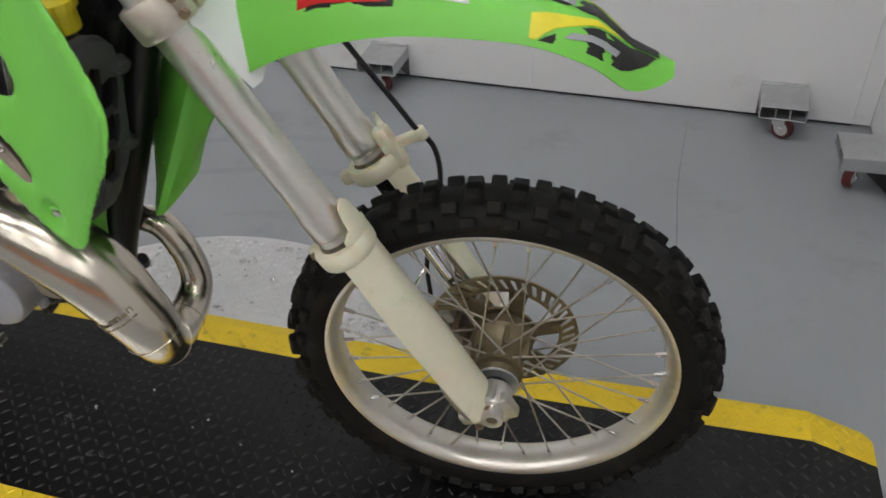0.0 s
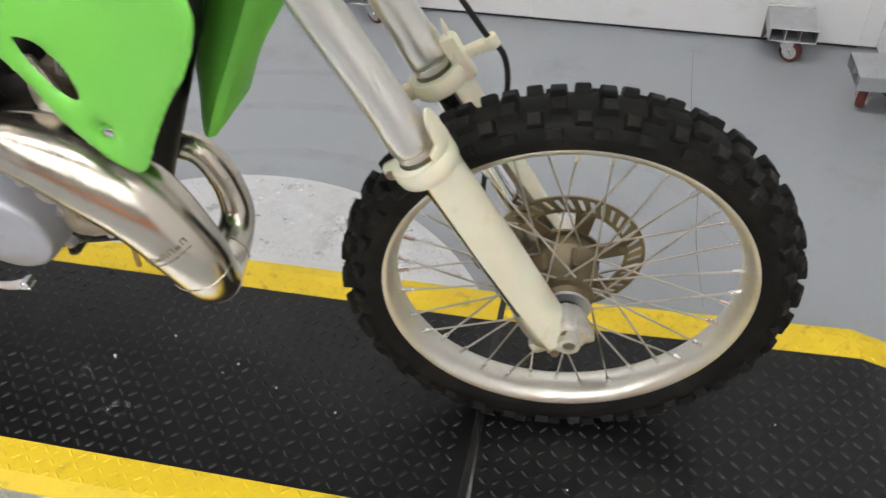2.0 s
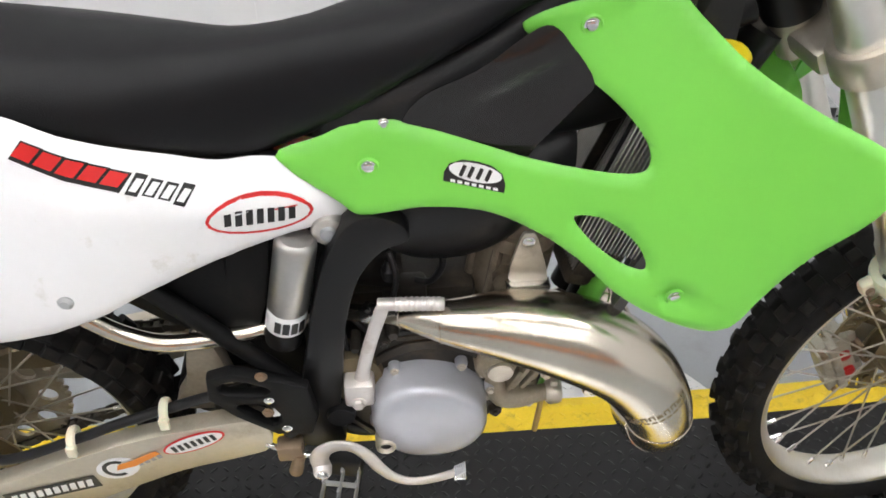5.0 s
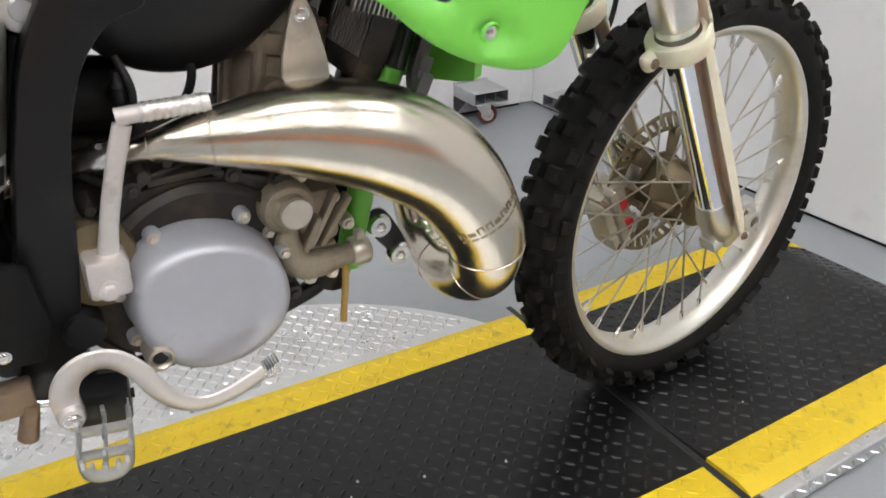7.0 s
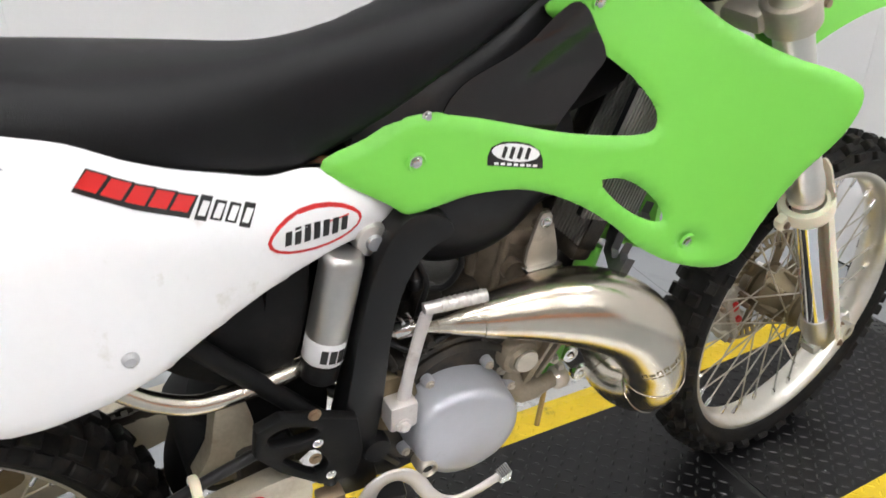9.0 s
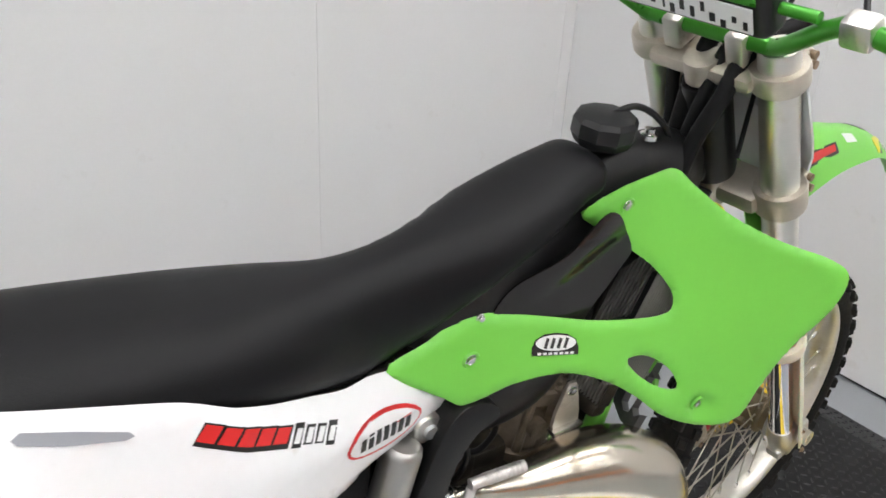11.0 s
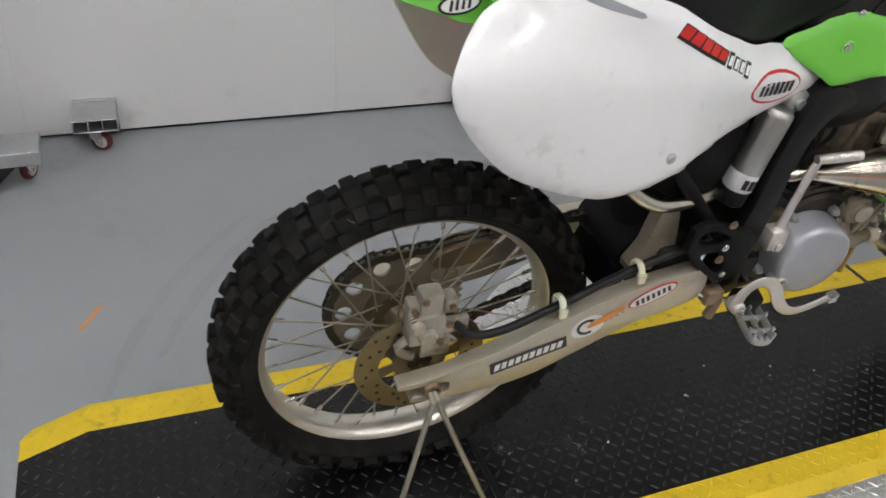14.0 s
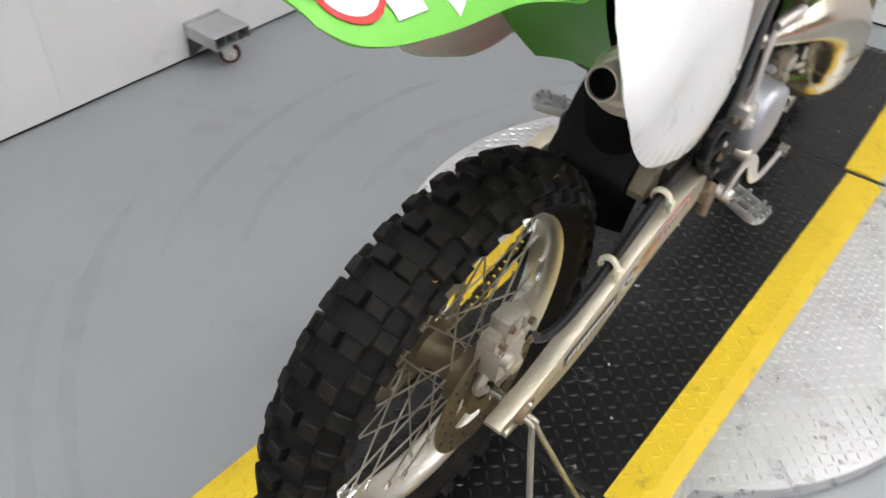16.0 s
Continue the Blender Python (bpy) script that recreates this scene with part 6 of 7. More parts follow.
lathe(bm, [(.0, .0), (.011, .0), (.011, .03), (.008, .034), (.008, .06), (.0, .062)], 14, "Z", (.82, 0, .73))
cyl = part("cylinder", bm, BARREL, engine, "dirty brown cast cylinder and head", angle=30)
tube("plug_lead", [(.82, 0, .79), (.85, .01, .83), (.93, .01, .86), (.99, .0, .85)], .0045, BLACK, cyl, "black plug lead")
tube("head_hose", [(.84, -.02, .735), (.885, -.03, .76), (.925, -.06, .80), (.955, -.085, .82)], .013, BLACK, cyl, "black head coolant hose")
tube("radiator_hose", [(1.040, -.024, .935), (.985, -.018, .80), (.938, -.020, .66), (.905, -.034, .54)], .021, BLACK, bike, "thick black radiator hose")
tube("cross_hose", [(1.02, .04, .90), (.985, .036, .78), (.94, .03, .66), (.90, .02, .56)], .020, BLACK, bike, "thick black radiator hose")
# exhaust: fat chamber on the right, looping under and up to the port
PIPE = [(0.855, 0, 0.525, 0.02), (0.905, 0.003, 0.542, 0.021), (0.953, 0.005, 0.537, 0.022), (0.979, 0.003, 0.503, 0.023), (0.991, 0, 0.46, 0.024), (0.997, -0.012, 0.425, 0.026), (0.998, -0.044, 0.404, 0.029), (1.000, -0.092, 0.402, 0.033), (1.008, -0.132, 0.419, 0.0375), (1.012, -0.151, 0.449, 0.0425), (0.997, -0.155, 0.505, 0.0485), (0.950, -0.149, 0.575, 0.0555), (0.880, -0.141, 0.62, 0.056), (0.804, -0.133, 0.641, 0.047), (0.735, -0.125, 0.645, 0.032), (0.69, -0.113, 0.642, 0.021), (0.655, -0.098, 0.634, 0.0125), (0.6, -0.072, 0.619, 0.0118)]
pipe = tube("exhaust_pipe", PIPE, 0, NICKEL, bike, "bright nickel plated expansion chamber", n=8, seg=40)


def weld(i, t):
    """A thin weld bead round the chamber between two stations."""
    q = spline(PIPE, 8)
    k = i * 8 + t
    a, b = Vector(q[k][:3]), Vector(q[k + 1][:3])
    d = (b - a).normalized()
    side_ = d.cross(Vector((0, 1, 0))).normalized()
    up_ = side_.cross(d)
    bm = bmesh.new()
    r = q[k][3] + .0002
    sweep(bm, [a + (side_ * math.cos(u) + up_ * math.sin(u)) * r for u in [TAU * j / 40 for j in range(40)]], .0011, 6, loop=True, caps=False)
    part("weld_bead", bm, NICKEL, pipe, "thin weld bead")


for i, t in ((2, 0), (3, 2), (6, 4), (8, 2), (9, 3), (14, 3), (15, 6)):
    weld(i, t)
# stamped dull band with unreadable marks
q = spline(PIPE, 8)
for row, (at, high) in enumerate(((83, .0042), (82, .0016))):
    for k in range(9):
        a, b = Vector(q[at][:3]), Vector(q[at + 1][:3])
        d = (b - a).normalized()
        out = Vector((0, -1, 0))
        side_ = d.cross(out).normalized()
        ang = radians(-44 + 12 * k)
        nrm = out * math.cos(ang) + side_ * math.sin(ang)
        p = a + nrm * (q[at][3] - .0002)
        mm = Matrix((nrm.cross(d).normalized(), d, nrm)).transposed().to_4x4()
        bm = bmesh.new()
        if row == 0 and k % 3 != 1:
            # an open upright mark
            box(bm, -.0040, -.0022, -high, high, -.0003, .0006), box(bm, .0022, .0040, -high, high, -.0003, .0006), box(bm, -.0022, .0022, high - .0018, high, -.0003, .0006)
        else:
            box(bm, -.0040, .0040, -high, high * .2, -.0003, .0006)
        part("stamped_mark", bm, BRONZE, pipe, m=Matrix.Translation(p) @ mm, smooth=False)
tube("stinger", [(.604, -.073, .620), (.572, -.066, .612), (.520, -.070, .606), (.450, -.088, .606), (.370, -.106, .618), (.320, -.108, .642), (.285, -.106, .672), (.262, -.105, .695)], .0118, NICKEL, bike, "plated tail pipe", n=6, seg=18)
bm = bmesh.new()
sweep(bm, [(.635, -.089, .6295), (.618, -.081, .624)], .0145, 18)
for k in (-.006, .006):
    sweep(bm, [(.627 + k, -.077, .640), (.627 + k, -.093, .641)], .003, 8)
part("pipe_joint", bm, STEEL, bike, "sprung pipe joint")
bm = bmesh.new()
a = Vector((.268, -.104, .692))
d = (Vector((.032, -.130, .868)) - a).normalized()
sweep(bm, [a, a + d * .03, a + d * .06, a + d * .260, a + d * .272, a + d * .280], [.014, .024, .033, .033, .032, .026], 28)
muff = part("muffler", bm, ALU, bike, "dull aluminium muffler under the side panel")
bm = bmesh.new()
sweep(bm, [a + d * .257, a + d * .261, a + d * .271, a + d * .273, a + d * .285, a + d * .287, a + d * .293], [.0352, .0365, .0365, .0335, .0300, .0250, .0225], 32)
part("end_cap", bm, CLAMP, muff, "dull stepped alloy end cap")
p1 = a + d * .288
bend = (d + Vector((-.75, .16, -.22))).normalized()
tip = Matrix.Translation(p1) @ bend.to_track_quat("Z", "Y").to_matrix().to_4x4()
bm = bmesh.new()
lathe(bm, [(.0150, .004), (.0185, .004), (.0185, .041), (.0178, .043), (.0158, .043), (.0150, .040)], 28, "Z", closed=True)
part("tail_tip", bm, CLAMP, muff, "short open tail pipe stub", m=tip)
bm = bmesh.new()
lathe(bm, [(.0, .016), (.0150, .016), (.0150, .010), (.0, .010)], 20, "Z")
lathe(bm, [(.0140, .012), (.0150, .012), (.0150, .040), (.0146, .040)], 24, "Z", closed=True)
part("tail_bore", bm, MATT, muff, "matt black lining and plug of the bore", m=tip)
# pipe brackets
part("head_bracket", slab([(.800, .676), (.812, .742), (.822, .750), (.832, .742), (.850, .672), (.826, .662)], -.085, -.079, .002), CLAMP, bike, "pale pipe bracket", angle=25)
bm = bmesh.new()
bolt(bm, (.822, -.085, .737), .006, .005)
part("bracket_bolt", bm, STEEL, bike, "bright bracket bolt")
bm = bmesh.new()
box(bm, .797, .853, -.095, -.078, .664, .671, .002)
part("bracket_lip", bm, STEEL, bike, "bright bracket lip")
part("front_bracket", slab([(.898, .486), (.916, .494), (.934, .472), (.952, .434), (.942, .414), (.924, .436), (.904, .462)], -.070, -.064, .002), BLACK, bike, "black pipe bracket")
for x, z in ((.912, .474), (.939, .428)):
    bm = bmesh.new()
    lathe(bm, [(.005, -.078), (.013, -.078), (.015, -.074), (.015, -.066), (.005, -.066)], 18, "Y", (x, 0, z))
    bolt(bm, (x, -.076, z), .006, .005)
    part("rubber_mount", bm, STEEL, bike, "bright bracket bushing")

# kick starter
bm = bmesh.new()
sweep(bm, spline([(.606, -.128, .535), (.614, -.126, .580), (.628, -.120, .630), (.641, -.115, .668)], 5), [.011, .0105, .010, .0095, .009] + [.0088] * 11, 14, flat=.62, up=(0, 1, 0))
box(bm, .584, .624, -.143, -.108, .510, .552, .006, m=None)
bolt(bm, (.602, -.143, .521), .0078, .008)
kick = part("kick_starter", bm, PEDAL, engine, "aluminium kick starter lever")
bm = bmesh.new()
q = [(.636 + .080 * k / 48, -.116 - .011 * k / 48, .676 + .006 * k / 48) for k in range(49)]
sweep(bm, q, [.0082 + (.0011 if 12 < k < 46 and k % 4 < 2 else 0) for k in range(49)], 14)
part("kick_pedal", bm, PEDAL, kick, "folding ribbed pedal")

# brake pedal, foot peg and frame guard
BR = [(.545, -.165, .412), (.543, -.168, .438), (.552, -.170, .459), (.570, -.172, .470), (.590, -.174, .467), (.608, -.176, .449), (.624, -.178, .420), (.642, -.180, .399), (.666, -.182, .389), (.696, -.185, .396), (.728, -.188, .412)]
bm = bmesh.new()
qq = spline(BR, 4)
sweep(bm, qq, [.0135 - .0035 * (i / len(qq)) for i in range(len(qq))], 14, flat=.4, up=(0, 1, 0))
lathe(bm, [(.0, -.178), (.011, -.178), (.013, -.174), (.013, -.150), (.0, -.150)], 18, "Y", (.545, 0, .413))
brake = part("brake_pedal", bm, PEDAL, bike, "bare aluminium curved brake pedal", angle=30)
bm = bmesh.new()
for k in range(6):
    box(bm, .722 + .004 * k, .725 + .004 * k, -.204, -.178, .408 + .0025 * k, .424 + .0025 * k, .0006, seg=1)
box(bm, .720, .746, -.204, -.178, .408, .416, .002, m=None)
bmesh.ops.transform(bm, matrix=Matrix.Translation((.731, -.190, .413)) @ Matrix.Scale(.66, 4) @ Matrix.Translation((-.731, .190, -.413)), verts=bm.verts[:])
part("pedal_tip", bm, STEEL, brake, "toothed pedal tip", smooth=False)
bm = bmesh.new()
bolt(bm, (.545, -.178, .413), .0065, .005)
part("pivot_bolt", bm, STEEL, brake, "bright pivot bolt")
tube("brake_rod", [(.535, -.15, .418), (.50, -.145, .425), (.47, -.140, .44)], .0045, STEEL, bike, "thin steel rod")
bm = bmesh.new()
sweep(bm, [(.515, -.150, .425), (.505, -.150, .385)], [.008, .010], 12)
box(bm, .485, .52, -.155, -.13, .415, .445, .004)
part("pedal_spring_mount", bm, DIRT_STEEL, bike, "rusty pedal stop")


def footpeg(s):
    """An open cleated peg folding out from the frame."""
    m = Matrix.Translation((.576, s * .148, .408)) @ Matrix.Scale(.86, 4) @ Matrix.Rotation(radians(-s * 7), 4, "X") @ Matrix.Rotation(radians(10 * s), 4, "Z")
    bm = bmesh.new()
    loop = [(-.024, 0), (-.026, .03), (-.026, .085), (-.018, .103), (0, .108), (.018, .103), (.026, .085), (.026, .03), (.024, 0)]
    pts = spline([(x, s * y, 0) for x, y in loop], 3)
    sweep(bm, [(p[0], p[1], p[2] - .006) for p in pts], .0030, 8, flat=3.6)
    for y in (.012, .045, .078):
        sweep(bm, [(-.025, s * y, -.006), (.025, s * y, -.006)], .0026, 8, flat=3.4)
    sweep(bm, [(0, 0, -.006), (0, s * .106, -.006)], .0026, 8, flat=3.4)
    for i, p in enumerate(pts[::2]):
        box(bm, p[0] - .0024, p[0] + .0024, p[1] - .0034, p[1] + .0034, p[2] + .001, p[2] + .013, .0008, seg=1)
    for y in (.028, .062, .092):
        box(bm, -.0022, .0022, s * y - .004, s * y + .004, .0, .011, .0008, seg=1)
    peg = part("foot_peg", bm, GALV, bike, "open toothed steel foot peg", m=m, angle=30)
    bm = bmesh.new()
    box(bm, -.030, .030, -.022, .014, -.028, .022, .005)
    rod(bm, (-.034, 0, -.004), (.034, 0, -.004), .006, 12)
    part("peg_mount", bm, FRAME, peg, "black peg mount")
    return peg


footpeg(-1), footpeg(1)
guard_p = part("frame_guard", slab([(.412, .548), (.416, .588), (.446, .598), (.500, .578), (.540, .560), (.548, .500), (.536, .462), (.490, .466), (.440, .510)], -.146, -.128, .004,
                                   holes=[[(.430, .574), (.455, .580), (.490, .562), (.480, .550), (.436, .556)], [(.446, .532), (.484, .530), (.500, .500), (.486, .486), (.456, .514)]], round_outline=False), MATT, bike, "black plastic frame guard with cut-outs", angle=30)
for x, z in ((.504, .479), (.488, .541)):
    bm = bmesh.new()
    bolt(bm, (x, -.145, z), .005, .004)
    part("guard_bolt", bm, STEEL, guard_p, "bright bolt")
bm = bmesh.new()
lathe(bm, [(.007, -.128), (.018, -.128), (.020, -.122), (.020, -.10), (.007, -.10)], 22, "Y", (.575, 0, .470))
lathe(bm, [(.0, -.120), (.008, -.120), (.008, -.10), (.0, -.10)], 14, "Y", (.575, 0, .470))
part("engine_mount", bm, BLACK, bike, "black engine mount bushing")

# ---- shock absorber: silver reservoir leaning by the frame ----
a, b = Vector((.516, -.090, .622)), Vector((.544, -.086, .754))
d = (b - a).normalized()
bm = bmesh.new()
sweep(bm, [a + d * .034, a + d * .036, a + d * .135, a + d * .142, a + d * .146], [.0250, .0258, .0258, .0245, .020], 30)
shock = part("shock_absorber", bm, SHOCK, bike, "silver shock absorber body")
bm = bmesh.new()
sweep(bm, [a, a + d * .003, a + d * .031, a + d * .034], [.0232, .0256, .0256, .0250], 30)
part("shock_band", bm, INK_WHITE, shock, "white printed band")
bm = bmesh.new()
sweep(bm, [a - d * .030, a - d * .026, a - d * .004, a - d * .001], [.019, .0235, .0245, .0232], 28)
part("shock_collar", bm, MATT, shock, "black rubber collar")
for k in range(4):
    ang = radians(-50 + 24 * k)
    s1 = d.cross(Vector((0, 1, 0))).normalized()
    nrm = Vector((0, -1, 0)) * math.cos(ang) + s1 * math.sin(ang)
    nrm = (nrm - d * nrm.dot(d)).normalized()
    p = a + d * .017 + nrm * .0256
    mm = Matrix((nrm.cross(d), d, nrm)).transposed().to_4x4()
    bm = bmesh.new()
    box(bm, -.0042, .0042, -.009, .009, -.0002, .0005)
    part("band_bar", bm, INK_BLACK, shock, m=Matrix.Translation(p) @ mm, smooth=False)
bm = bmesh.new()
lathe(bm, [(.0, -.100), (.013, -.100), (.0195, -.098), (.0215, -.094), (.0215, -.062), (.0, -.062)], 24, "Y", (.584, .016, .766))
part("shock_eye", bm, ALU, shock, "upper shock mount")
bm = bmesh.new()
lathe(bm, [(.0, -.105), (.009, -.105), (.0105, -.102), (.0105, -.098), (.0, -.098)], 20, "Y", (.584, .016, .766))
part("eye_bolt", bm, GALV, shock, "grey recessed bolt")
tube("shock_spring_tube", [(.47, -.02, .47), (.53, -.03, .60), (.585, -.04, .74)], .032, BLACK, shock, "dark shock spring cover", n=3, seg=20)

# block added in black where only darkness shows below the shock
bm = slab([(.345, .470), (.375, .520), (.430, .590), (.520, .610), (.530, .480), (.490, .420), (.420, .405), (.370, .420)], -.060, .085, .012)
part("shock_linkage", bm, MATT, bike, "black block added to fill the dark under the shock", angle=30)
# ---- swingarm ----
ARM_OUT = [(.462, .494), (.402, .488), (.305, .468), (.215, .437), (.130, .400), (.075, .380), (.030, .364), (-.020, .356), (-.056, .352), (-.061, .347), (-.056, .342), (-.015, .343), (.022, .343), (.027, .331), (.022, .320), (-.015, .319), (-.034, .317), (-.038, .312), (-.033, .307), (.010, .305), (.060, .304), (.120, .305), (.185, .320), (.252, .350), (.348, .393), (.436, .416), (.474, .432), (.480, .470)]
arm = part("swingarm", slab(ARM_OUT, -.142, -.115, .005, n=3), ARM, bike, "bare aluminium swingarm with stickers", angle=30)
far_me = mirrored(arm.data, "far_arm")
for v in far_me.vertices:
    v.co.z -= .16 * max(0.0, v.co.x - .10)
part("far_arm", far_me, None, arm)
# bridge takes the near-black casting, so its colour holds the shade there
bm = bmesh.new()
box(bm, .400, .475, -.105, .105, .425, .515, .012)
part("arm_bridge", bm, DARKCAST, arm, "cross piece with shade put into its dark colour")
part("arm_brace", slab([(.352, .470), (.372, .520), (.384, .585), (.402, .598), (.420, .585), (.432, .520), (.440, .470)], -.092, -.064, .006), CASTING, arm, "dirty cast brace of the arm", angle=30)
for x, z in ((.485, .590), (.484, .517)):
    bm = bmesh.new()
    bolt(bm, (x, -.1455, z), .006, .005)
    part("guard_bolt", bm, DIRT_STEEL, guard_p, "rusty bolt")
arm_y = lambda x, z: -.1424
plate_ = sticker("black_sticker", slant_bar(.163, .368, .138, .027, 14), arm_y, INK_BLACK, arm, "long black sticker with pale bars")
for k in range(10):
    sticker("pale_bar", slant_bar(.163 + .0122 * (k - 4.5), .368 + .00304 * (k - 4.5), .0085, .0145, 14, .002), arm_y, INK_WHITE, plate_, lift=.002)
mark = sticker("round_mark", oval(.264, .411, .031, .0235, 21), arm_y, INK_WHITE, arm, "white round mark with a black ring and orange swoosh")
for a0 in range(70, 320, 25):
    c0, c1 = radians(a0 - 13), radians(a0 + 13)
    sticker("ring_stroke", [(.262 + r * math.cos(c), .411 + r * .92 * math.sin(c)) for r, c in ((.0135, c0), (.0195, c0), (.0195, c1), (.0135, c1))], arm_y, INK_BLACK, mark, lift=.002)
sticker("orange_stroke", [(.262, .408), (.290, .416), (.328, .440), (.322, .446), (.286, .428), (.266, .420)], arm_y, INK_ORANGE, mark, lift=.0028)
for k in range(4):
    sticker("grey_bar", slant_bar(.296 + .0095 * k, .418 + .0045 * k, .0062, .008, 24), arm_y, INK_GREY, arm, "small grey bar")
ov = sticker("oval_badge", oval(.376, .458, .047, .0165, 22), arm_y, INK_RED, arm, "red and white oval badge")
sticker("oval_face", oval(.376, .458, .0435, .0135, 22), arm_y, INK_WHITE, ov, lift=.002)
for k in range(7):
    sticker("oval_bar", slant_bar(.376 + .0092 * (k - 3), .458 + .0037 * (k - 3), .0055, .0125, 22), arm_y, INK_BLACK, ov, lift=.0028)
# axle block in the open slot of the arm
bm = bmesh.new()
box(bm, -.018, .016, -.136, -.108, .3205, .3415, .002)
block = part("axle_block", bm, CASTING, arm, "worn axle block")
bm = bmesh.new()
lathe(bm, [(.009, -.150), (.014, -.150), (.016, -.146), (.016, -.136), (.009, -.136)], 20, "Y", (-.004, 0, .332))
part("axle_nut", bm, DIRT_STEEL, arm, "rusty hollow axle end")
bm = bmesh.new()
rod(bm, (0, -.150, .331), (0, .150, .331), .0095, 16)
part("rear_axle", bm, STEEL, arm, "rear axle")
# hose along the arm with its clips
tube("rear_brake_hose", [(.46, -.118, .538), (.38, -.118, .514), (.29, -.120, .484), (.21, -.121, .451), (.12, -.118, .414), (.07, -.11, .408), (.04, -.10, .432)], .0075, BLACK, bike, "black rear brake hose")
for x, z in ((.212, .452), (.345, .500)):
    bm = bmesh.new()
    sweep(bm, [(x, -.121 + .0135 * math.sin(t), z + .004 + .0135 * math.cos(t)) for t in [radians(-120 + 20 * k) for k in range(13)]], .0042, 8, flat=1.5, up=(1, 0, 0))
    box(bm, x - .0065, x + .0065, -.1435, -.136, z - .012, z + .008, .002)
    part("hose_guide", bm, IVORY, bike, "yellowed plastic hose guide", m=None)
# rear caliper: body with two piston lobes, ears, mounting bracket and bolts
bm = bmesh.new()
box(bm, -.050, .024, -.112, -.060, .396, .470, .010)
rcal = part("rear_caliper", bm, CALIPER, bike, "dirty cast rear brake caliper", angle=30)


def caliper_bit(name, label, mat=CALIPER, **shape):
    bm = bmesh.new()
    if "box_" in shape:
        box(bm, *shape["box_"])
    elif "lobe" in shape:
        x, z, r, y = shape["lobe"]
        lathe(bm, [(.0, y), (r * .8, y), (r, y + .006), (r * 1.05, -.10), (.0, -.10)], 20, "Y", (x, 0, z))
    else:
        sweep(bm, spline(shape["run"], 5), .009, 10)
    part(name, bm, mat, rcal, label, angle=30)


caliper_bit("caliper_top", "cast caliper top", box_=(-.030, .018, -.104, -.064, .462, .520, .010))
caliper_bit("caliper_ear", "cast ear", box_=(.018, .048, -.104, -.066, .464, .500, .008))
caliper_bit("caliper_ear", "cast ear", box_=(-.052, -.026, -.100, -.066, .462, .496, .008))
caliper_bit("mount_arm", "cast mounting arm", box_=(.012, .075, -.102, -.086, .408, .446, .006))
caliper_bit("mount_plate", "cast mounting plate", box_=(-.020, .040, -.104, -.094, .355, .402, .004))
caliper_bit("piston_lobe", "round piston lobe", lobe=(-.014, .425, .019, -.124))
caliper_bit("piston_lobe", "round piston lobe", lobe=(-.034, .452, .0145, -.122))
caliper_bit("mount_hook", "curved bracket", run=[(-.044, -.09, .402), (-.060, -.088, .385), (-.052, -.085, .360), (-.030, -.085, .345)])
for x, z in ((-.040, .462), (.014, .404), (.030, .446), (-.02, .505)):
    bm = bmesh.new()
    bolt(bm, (x, -.112 if z < .46 else -.103, z), .0062, .007)
    part("caliper_bolt", bm, DIRT_STEEL, rcal, "rusty bolt")
for x, z, r in ((.034, .484, .007), (-.040, .484, .006), (.062, .420, .008)):
    bm = bmesh.new()
    rod(bm, (x, -.113, z), (x, -.06, z), r, 12)
    part("caliper_pin", bm, DIRT_STEEL, rcal, "rusty caliper pin")
for ob_ in [rcal] + list(rcal.children):
    # snug round the disc
    ob_.data.transform(Matrix.Translation((.004, -.088, .432)) @ Matrix.Scale(.84, 4) @ Matrix.Translation((0, .088, -.436)))
bm = slab([(.055, .425), (.060, .448), (.10, .462), (.150, .466), (.165, .452), (.160, .430), (.11, .418)], .040, .080, .005)
part("chain_guide", bm, BRONZE, bike, "dirt-stained alloy chain guide", angle=30)
# guard of the lower fork of the arm: ragged pale stone chips
tube("rear_master_hose", [(.50, -.128, .54), (.51, -.132, .50), (.505, -.135, .455)], .010, BLACK, bike, "black rear master cylinder")

# ---- triangle stand propping the rear axle ----
top = Matrix.Translation((0, 0, MAT_Z)) @ Matrix.Rotation(radians(LEAN), 4, "X") @ Vector((-.003, -.158, .332))
tri = thing("triangle_stand", "bent steel rod triangle stand under the rear axle", "bike stand")
bm = bmesh.new()
foot_a, foot_b = Vector((.118, -.238, MAT_Z + .0055)), Vector((-.134, -.300, MAT_Z + .0055))
d0 = Vector((0, .035, .004))
sweep(bm, spline([top + d0, top + Vector((.004, -.004, -.004)), top.lerp(foot_a, .12), top.lerp(foot_a, .9), foot_a + Vector((.008, -.002, .002)), foot_a.lerp(foot_b, .1), foot_a.lerp(foot_b, .9), foot_b + Vector((-.006, 0, .002)), top.lerp(foot_b, .9), top.lerp(foot_b, .12), top + Vector((-.006, -.004, -.004)), top + d0 + Vector((-.006, 0, 0))], 5), .0048, 12)
part("rod", bm, STAND, tri, "worn plated steel rod")

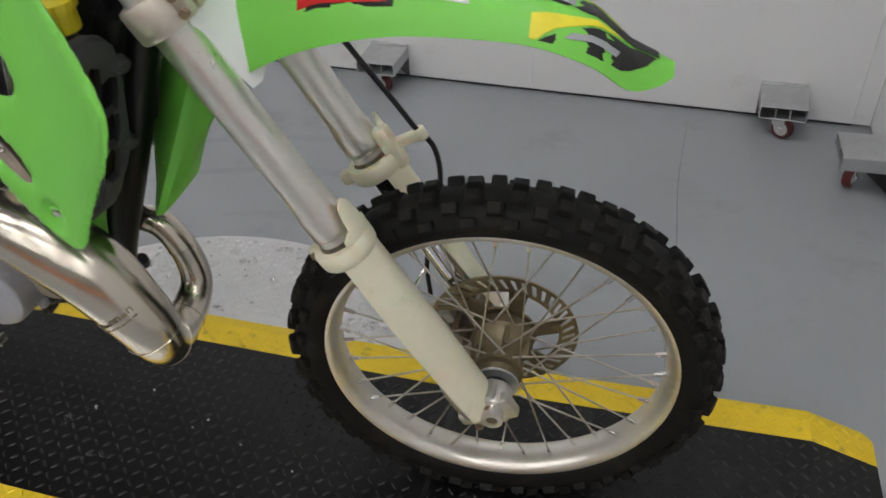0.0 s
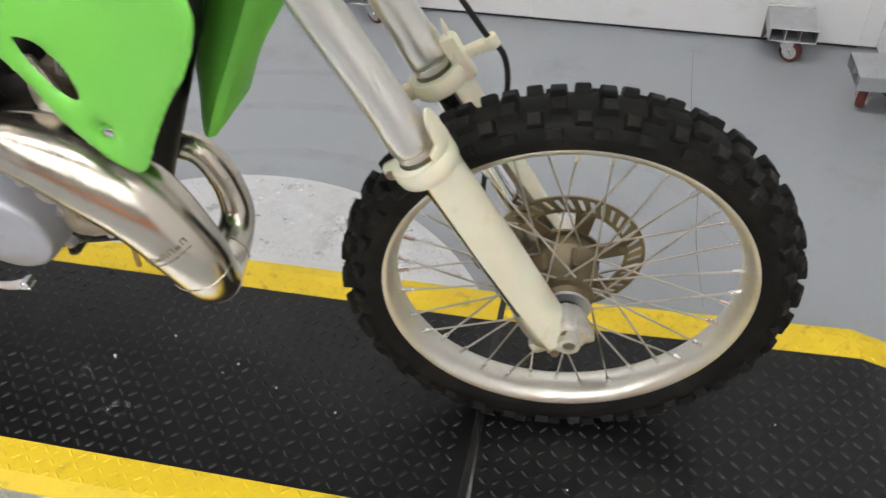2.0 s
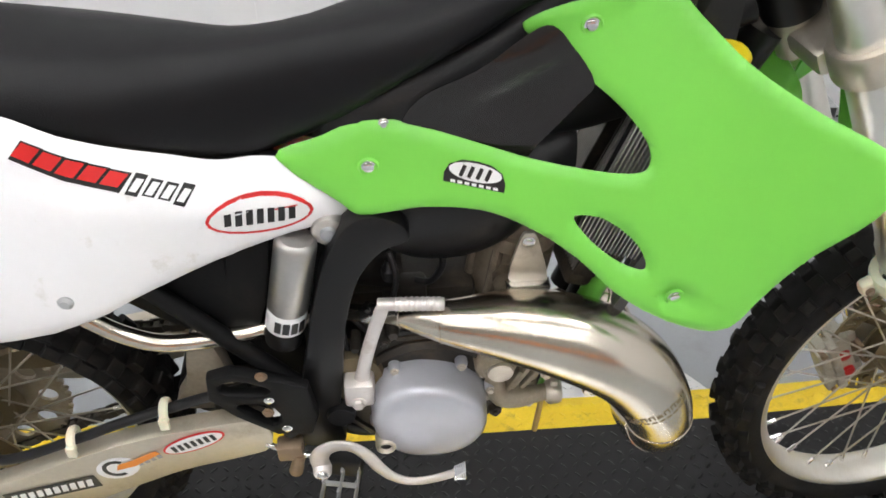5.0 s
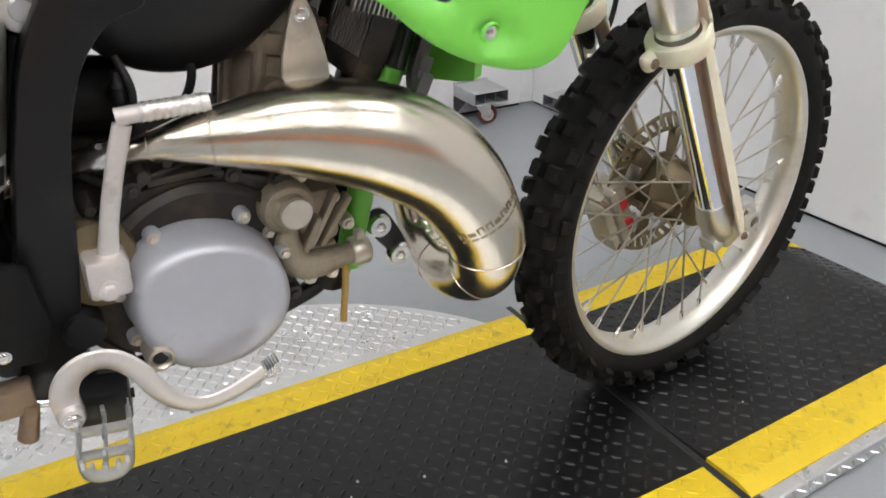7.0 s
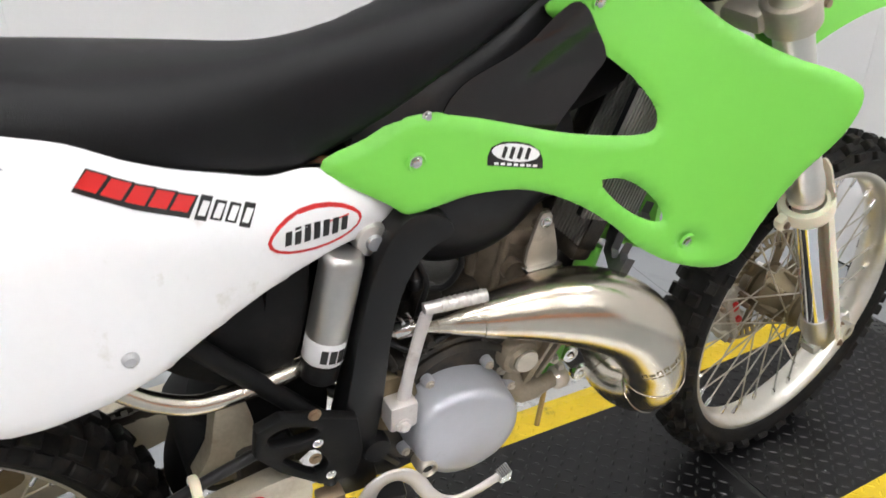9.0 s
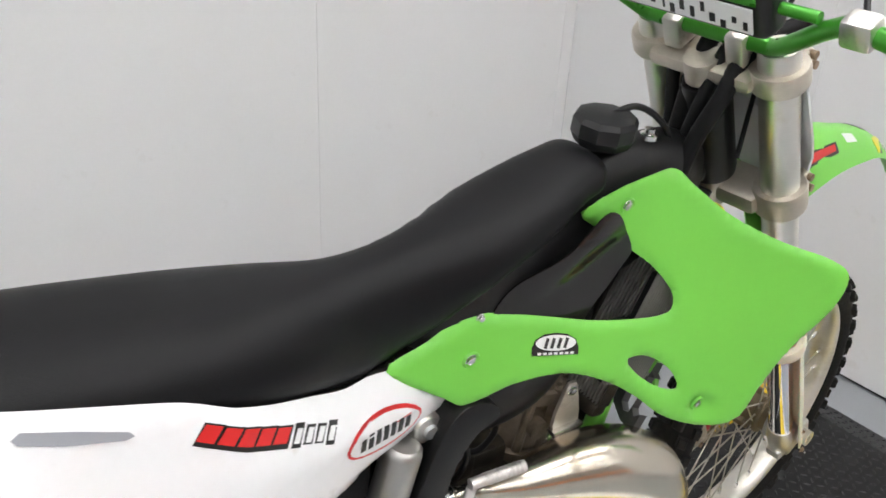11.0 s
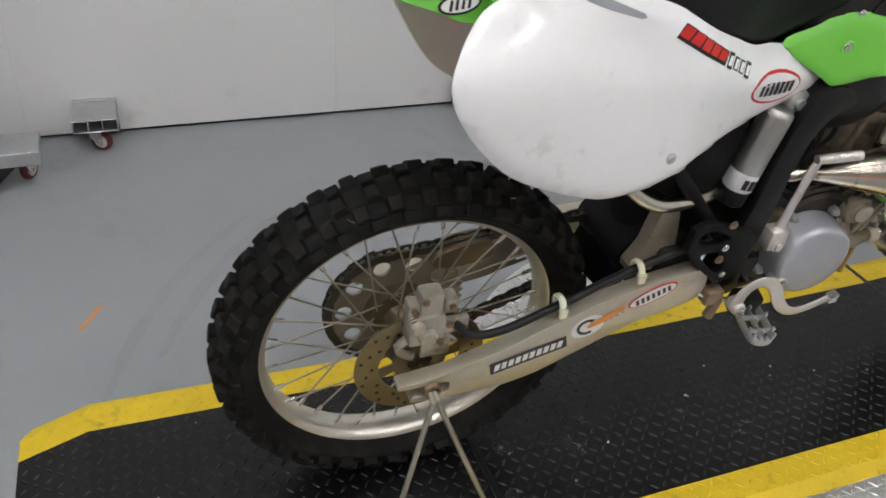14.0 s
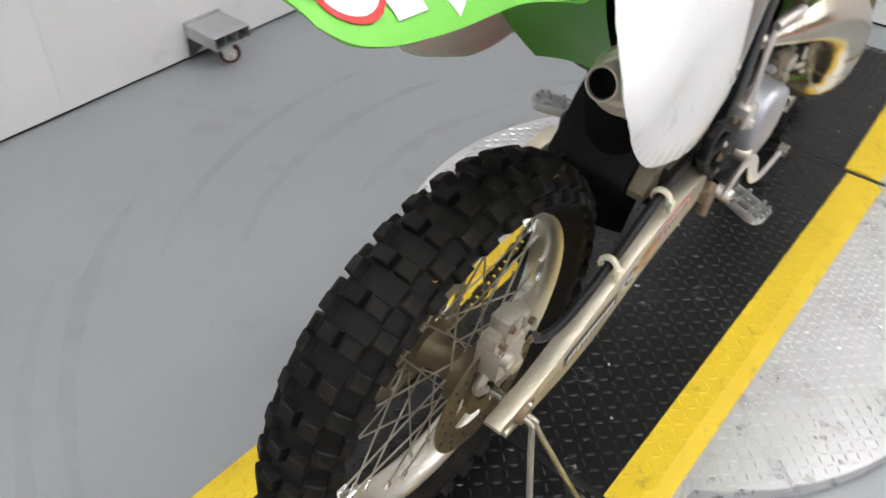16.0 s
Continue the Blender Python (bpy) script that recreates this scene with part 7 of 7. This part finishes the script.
# ---- small things on the floor and the mats ----
bm = bmesh.new()
ring_rows(bm, [[(-.585, .585, .0), (-.579, .583, .0), (-.579, .583, .0012), (-.585, .585, .0012)], [(-.533, .668, .0), (-.525, .665, .0), (-.525, .665, .0012), (-.533, .668, .0012)]])
solo("orange_mark", bm, INK_ORANGE, "short orange paint stroke on the grey floor", "floor mark", smooth=False)
rng = random.Random(7)
for x, y in ((.880, -.051), (.657, -.054), (.902, -.025), (.994, -.066), (.654, -.050), (-.363, .169), (.75, .02), (1.12, -.10), (1.55, -.18), (1.66, .05), (.42, -.12), (.31, -.19), (1.9, .02), (-.2, -.15), (-.45, .0)):
    bm = bmesh.new()
    r = rng.uniform(.002, .0042)
    pts = [(x + r * rng.uniform(.5, 1.2) * math.cos(k), y + r * rng.uniform(.5, 1.2) * math.sin(k)) for k in [TAU * j / 7 for j in range(7)]]
    ring_rows(bm, [[(a, b, MAT_Z + .0001) for a, b in pts], [(x + (a - x) * .5, y + (b - y) * .5, MAT_Z + .0028) for a, b in pts]])
    solo("pale_chip", bm, INK_WHITE, "tiny pale chip of debris lying on the mat", "debris", group="chips on the mat", smooth=False)
# dark strip that covers the joint of two mats
bm = bmesh.new()
box(bm, 1.374, 1.386, -.356, .282, MAT_Z - .0005, MAT_Z + .0018, .0008, seg=1)
solo("joint_strip", bm, INK_BLACK, "thin black strip over the joint of two mats", "strip", smooth=False)
bm = bmesh.new()
box(bm, .144, .156, -.360, .282, MAT_Z - .0005, MAT_Z + .0018, .0008, seg=1)
solo("joint_strip", bm, INK_BLACK, "thin black strip over the joint of two mats", "strip", smooth=False)


# scuffs and hairline cracks of the floor, dust on the mats
def stroke(name, pts, width, z, mat, label, category, group=""):
    """A thin ragged mark lying on a flat surface along a smooth line."""
    q = spline([(x, y, z) for x, y in pts], 8)
    bm = bmesh.new()
    rows = []
    for i, p in enumerate(q):
        a, b = Vector(q[max(0, i - 1)]), Vector(q[min(len(q) - 1, i + 1)])
        d = (b - a).normalized()
        n_ = Vector((-d.y, d.x, 0)) * width * .5 * (.35 + .65 * math.sin(math.pi * i / (len(q) - 1))) * rng.uniform(.75, 1.25)
        rows.append([Vector(p) - n_, Vector(p) + n_])
    vs_ = [[bm.verts.new(p) for p in r] for r in rows]
    for a, b in zip(vs_, vs_[1:]):
        bm.faces.new((a[0], a[1], b[1], b[0]))
    bmesh.ops.recalc_face_normals(bm, faces=bm.faces[:])
    if bm.faces and sum(f.normal.z for f in bm.faces) < 0:
        bmesh.ops.reverse_faces(bm, faces=bm.faces[:])
    return solo(name, bm, mat, label, category, kind="structure", group=group, smooth=False)


def arc(r, a0, a1, n=7):
    return [(DISC_C[0] + r * math.cos(radians(a0 + (a1 - a0) * k / n)), DISC_C[1] + r * math.sin(radians(a0 + (a1 - a0) * k / n))) for k in range(n + 1)]


for r, a0, a1, w in ((.76, 62, 108, .030), (.98, 70, 125, .026), (1.16, 80, 128, .022), (1.30, 118, 158, .030), (1.38, 132, 168, .022), (.84, 40, 62, .02), (1.22, 30, 52, .02)):
    stroke("floor_scuff", arc(r, a0, a1), w * 1.5, .0012, SCUFF, "faint brown tyre scuff on the grey floor", "scuff mark")
for pts in ([(1.78, 1.45), (1.772, 1.1), (1.785, .8), (1.778, .55), (1.79, .34)],):
    stroke("floor_crack", pts, .0017, .0013, CRACK, "hairline crack in the grey floor paint", "floor crack")
for x, y, a, l in ((.17, -.19, 40, .05), (.36, -.10, 100, .07), (.40, -.05, 30, .05), (.72, -.17, 20, .06), (.62, -.10, 60, .05), (-.46, -.08, 0, .02), (.30, .02, 70, .04), (.20, -.08, 140, .04)):
    c_, s_ = math.cos(radians(a)) * l / 2, math.sin(radians(a)) * l / 2
    stroke("dust_smear", [(x - c_, y - s_), (x, y + .004), (x + c_, y + s_)], l * .55, MAT_Z + .0026, DUST, "pale dust smear on the black mat", "dust")
